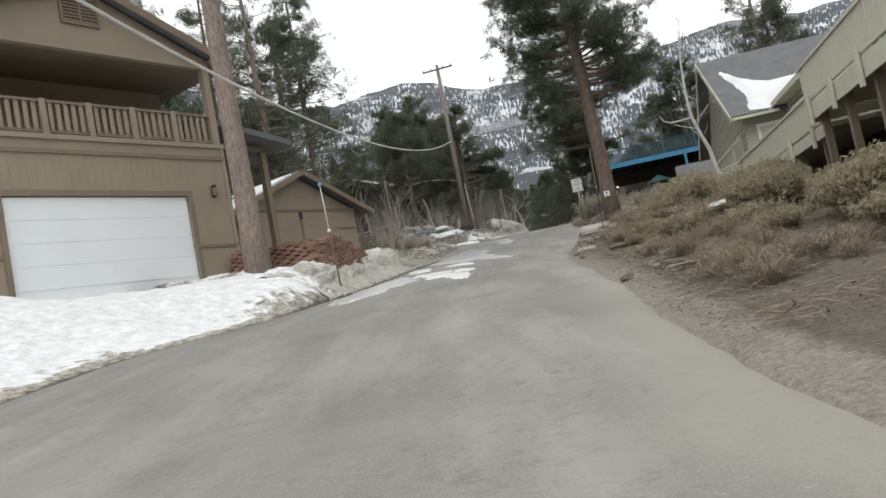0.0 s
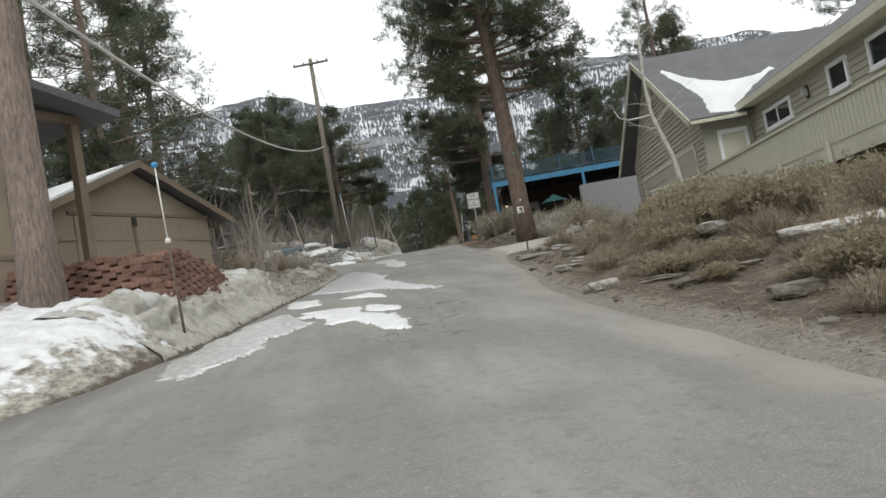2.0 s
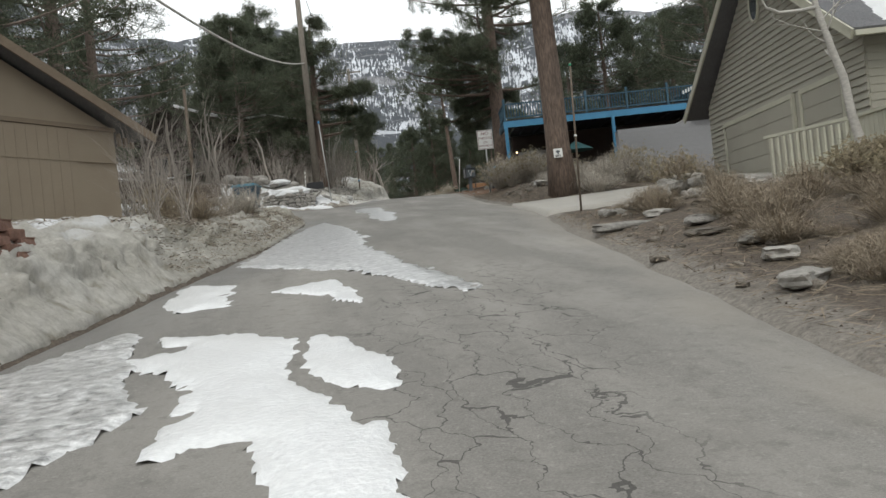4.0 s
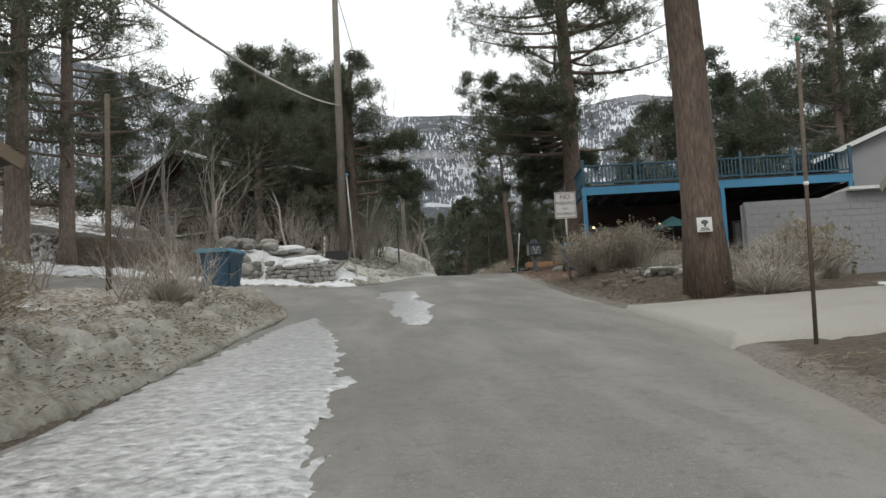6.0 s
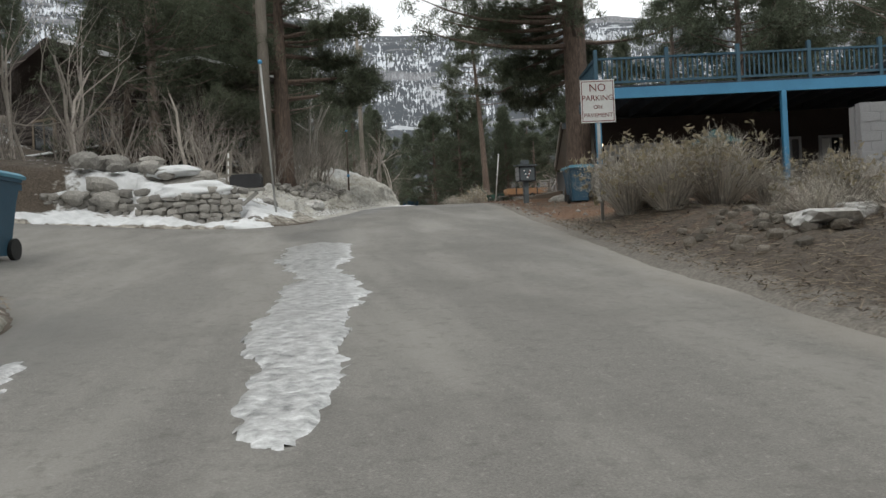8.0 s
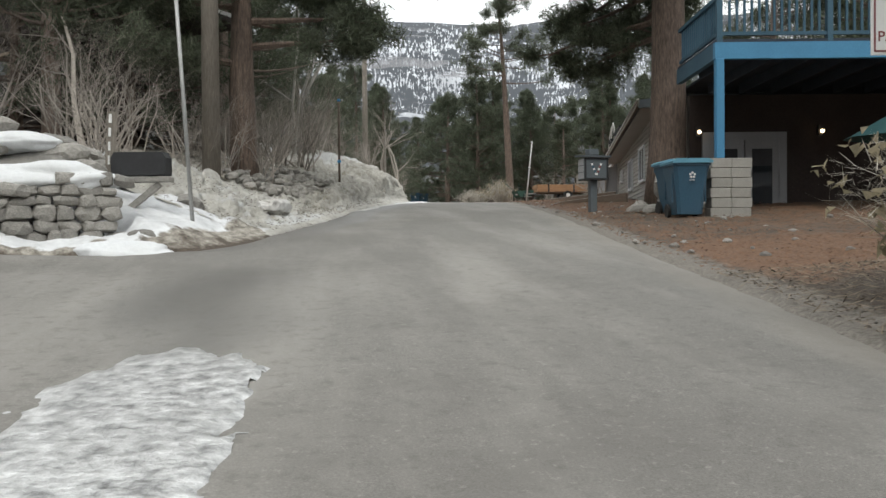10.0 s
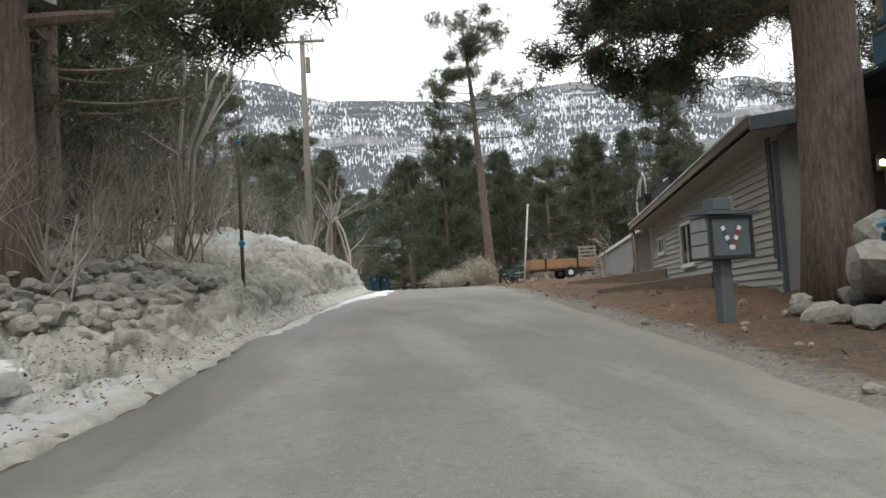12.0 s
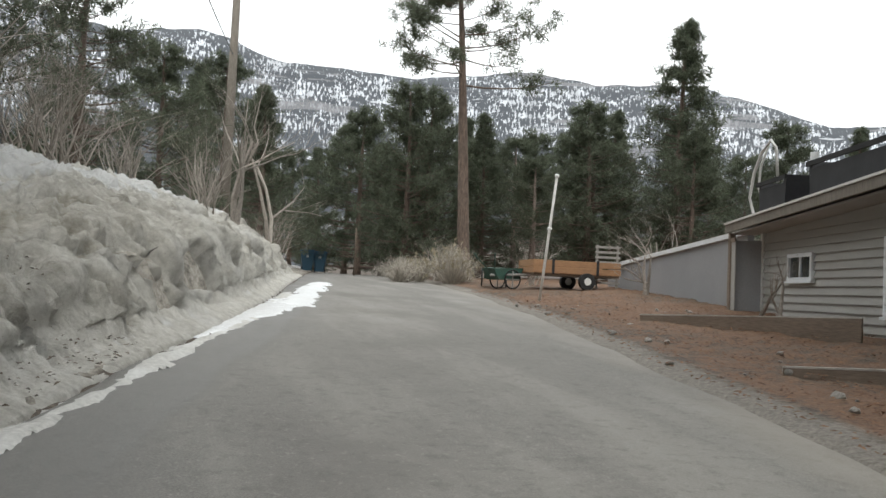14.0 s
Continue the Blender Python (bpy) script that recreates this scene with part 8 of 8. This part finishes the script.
litter("fallen_twigs", 6000, beside(5, 31, 2.6), 1, M_BRUSH, "dry twigs and stalks lying on the slope", 0.26, 0.0045)
litter("soil_clods", 6000, beside(5, 31, 1.8), 2, M_CLOD, "brown clods and bark chips on the slope", 0.045, 0.008)
litter("fallen_twigs", 4000, beside(37, 49, 2.4), 3, M_BRUSH, "dry twigs under the great pine", 0.24, 0.0045)
litter("soil_clods", 4500, beside(37.5, 49, 2.0), 4, M_CLOD, "pine bark and cones under the trees", 0.055, 0.011)
litter("wood_chips", 9000, beside(49, 80, 3.0), 5, M_CHIP, "red-brown wood chips covering the yard", 0.06, 0.010)


litter("fallen_twigs", 3500, beside(26, 41.5, 1.6, -1), 6, M_BRUSH, "dry twigs and bark on the dirty snow", 0.22, 0.005, 0.06)
litter("soil_clods", 2500, beside(26, 41.5, 1.3, -1), 7, M_CLOD, "clods of soil on the dirty snow", 0.06, 0.012, 0.06)
litter("soil_clods", 3000, beside(54, 68, 1.8, -1), 8, M_CLOD, "bark crumbs on the ploughed snow", 0.045, 0.009, 0.06)


# heaps and frozen blocks of snow
def snow_heap(name, x, y, z, size, turn, seed, material, label, square=1.0):
    me = stone_mesh(name, random.Random(seed), size, 1.0, 4 if square == 1.0 else 3, square)
    ob = mesh_part(name, me, material, smooth=square == 1.0)
    ob.matrix_basis = pose(x, y, z, 0, 0, turn)
    return tagged(ob, label, "snow")


HEAP = "rounded heap of old white snow on the stones"
snow_heap("snow_mound", 0.6, 52.45, 6.14, (1.9, 0.95, 0.5), 5, 1, M_SNOW, HEAP)
snow_heap("snow_mound", 0.0, 53.4, 6.72, (1.2, 1.0, 0.3), 10, 2, M_SNOW, HEAP)
snow_heap("snow_mound", -2.4, 54.4, 6.2, (3.2, 2.0, 0.7), -12, 3, M_SNOW, HEAP)
snow_heap("snow_mound", 1.8, 51.7, 5.2, (1.1, 0.7, 0.4), 20, 4, M_SNOW, "dirty white snow slumped below the wall")
snow_heap("snow_mound", 0.6, 51.5, 5.1, (0.9, 0.5, 0.3), -8, 5, M_SNOW, "dirty white snow slumped below the wall")
snow_heap("snow_slab", 8.75, 41.3, gz(8.75, 41.3) + 0.03, (1.7, 0.8, 0.22), 60, 21, M_BANK, "crusted slab of dirty grey snow on the pine litter", 0.75)
snow_heap("snow_slab", 9.5, 42.0, gz(9.5, 42.0) + 0.04, (0.7, 0.5, 0.26), -20, 22, M_BANK, "crusted slab of dirty grey snow on the pine litter", 0.75)
rocks = []
for i in range(90):
    x, y = srng.gauss(8.75, 0.55), srng.gauss(42.0, 0.8)
    rocks.append((x, y, gz(x, y) + 0.03, srng.uniform(0.07, 0.26)))
pile("debris_heap", rocks, "low heap of dark clods and broken stone beside the lane", "rubble", 14, square=0.7, stone=M_DARKSTONE)
snow_heap("snow_chunk", 3.35, 56.75, 6.0, (0.95, 0.34, 0.26), 66, 6, M_BANK, "flat block of frozen grey snow in the bank", 0.6)
snow_heap("snow_slab", 5.55, 18.7, gz(5.55, 18.7) + 0.14, (1.4, 0.6, 0.2), 82, 11, M_BANK, "flat slab of dirty old snow on the brushy slope", 0.7)
snow_heap("snow_slab", 4.98, 15.0, gz(4.98, 15.0) + 0.16, (2.5, 0.6, 0.2), 86, 12, M_BANK, "flat slab of dirty old snow on the brushy slope", 0.7)
frng = random.Random(31)
for i in range(26):
    y = frng.uniform(9.5, 29)
    x = float(right_edge(y)) + frng.uniform(0.4, 3.2)
    s = frng.uniform(0.25, 0.6)
    snow_heap("flat_rock", x, y, gz(x, y) + 0.03, (s, s * frng.uniform(0.45, 0.8), frng.uniform(0.06, 0.14)), frng.uniform(0, 180), 40 + i, M_DARKSTONE, "flat earthy rock lying on the brown slope", 0.7)["category"] = "rock"


# the rubble heap by the drive, slabs and scrub on the slope
hrng = random.Random(51)
rocks = []
for i in range(90):
    x, y = hrng.gauss(7.3, 0.75), hrng.gauss(28.9, 0.45)
    rocks.append((x, y, gz(x, y) + 0.42 * math.exp(-((x - 7.3) / 1.0) ** 2 - ((y - 28.9) / 0.6) ** 2) * hrng.random() + 0.03, hrng.uniform(0.10, 0.34)))
pile("rubble_heap", rocks, "heap of earth-stained stones at the corner of the drive", "rocks", 15, square=0.7)
for x, y, w, d, turn in ((4.9, 26.6, 1.1, 0.3, 20), (5.6, 25.4, 0.9, 0.3, 35), (5.0, 23.1, 0.8, 0.3, 25), (3.8, 20.8, 0.7, 0.28, 40), (2.95, 17.0, 0.4, 0.28, 10), (4.4, 22.0, 0.6, 0.3, 60), (5.9, 27.4, 0.8, 0.35, 50)):
    snow_heap("flat_rock", x, y, gz(x, y) + 0.05, (w, d, 0.13), turn, int(x * 50), M_STONE, "flat pale rock lying on the brown slope", 0.6)["category"] = "rock"
for i in range(70):
    y = hrng.uniform(7.5, 30)
    x = float(right_edge(y)) + 1.1 + abs(hrng.gauss(0, 1.5))
    c = copy_thing(KINDS[2], pose(x, y, gz(x, y) - 0.05, 0, 0, hrng.uniform(0, 360)))
    k = hrng.uniform(0.3, 0.75)
    c.scale = (k * 1.2, k * 1.2, k * hrng.uniform(0.6, 1.0))
for i in range(42):
    y = hrng.uniform(6.0, 22)
    x = float(right_edge(y)) + 0.9 + abs(hrng.gauss(0.4, 1.1))
    c = copy_thing(KINDS[hrng.choice((2, 2, 1))], pose(x, y, gz(x, y) - 0.05, 0, 0, hrng.uniform(0, 360)))
    k = hrng.uniform(0.35, 0.75)
    c.scale = (k * 1.15, k * 1.15, k)
for i in range(14):
    y = hrng.uniform(8.0, 14)
    x = float(right_edge(y)) + hrng.uniform(2.6, 5.0)
    c = copy_thing(KINDS[hrng.choice((0, 1))], pose(x, y, gz(x, y) - 0.05, 0, 0, hrng.uniform(0, 360)))
    k = hrng.uniform(0.6, 0.9)
    c.scale = (k, k, k)
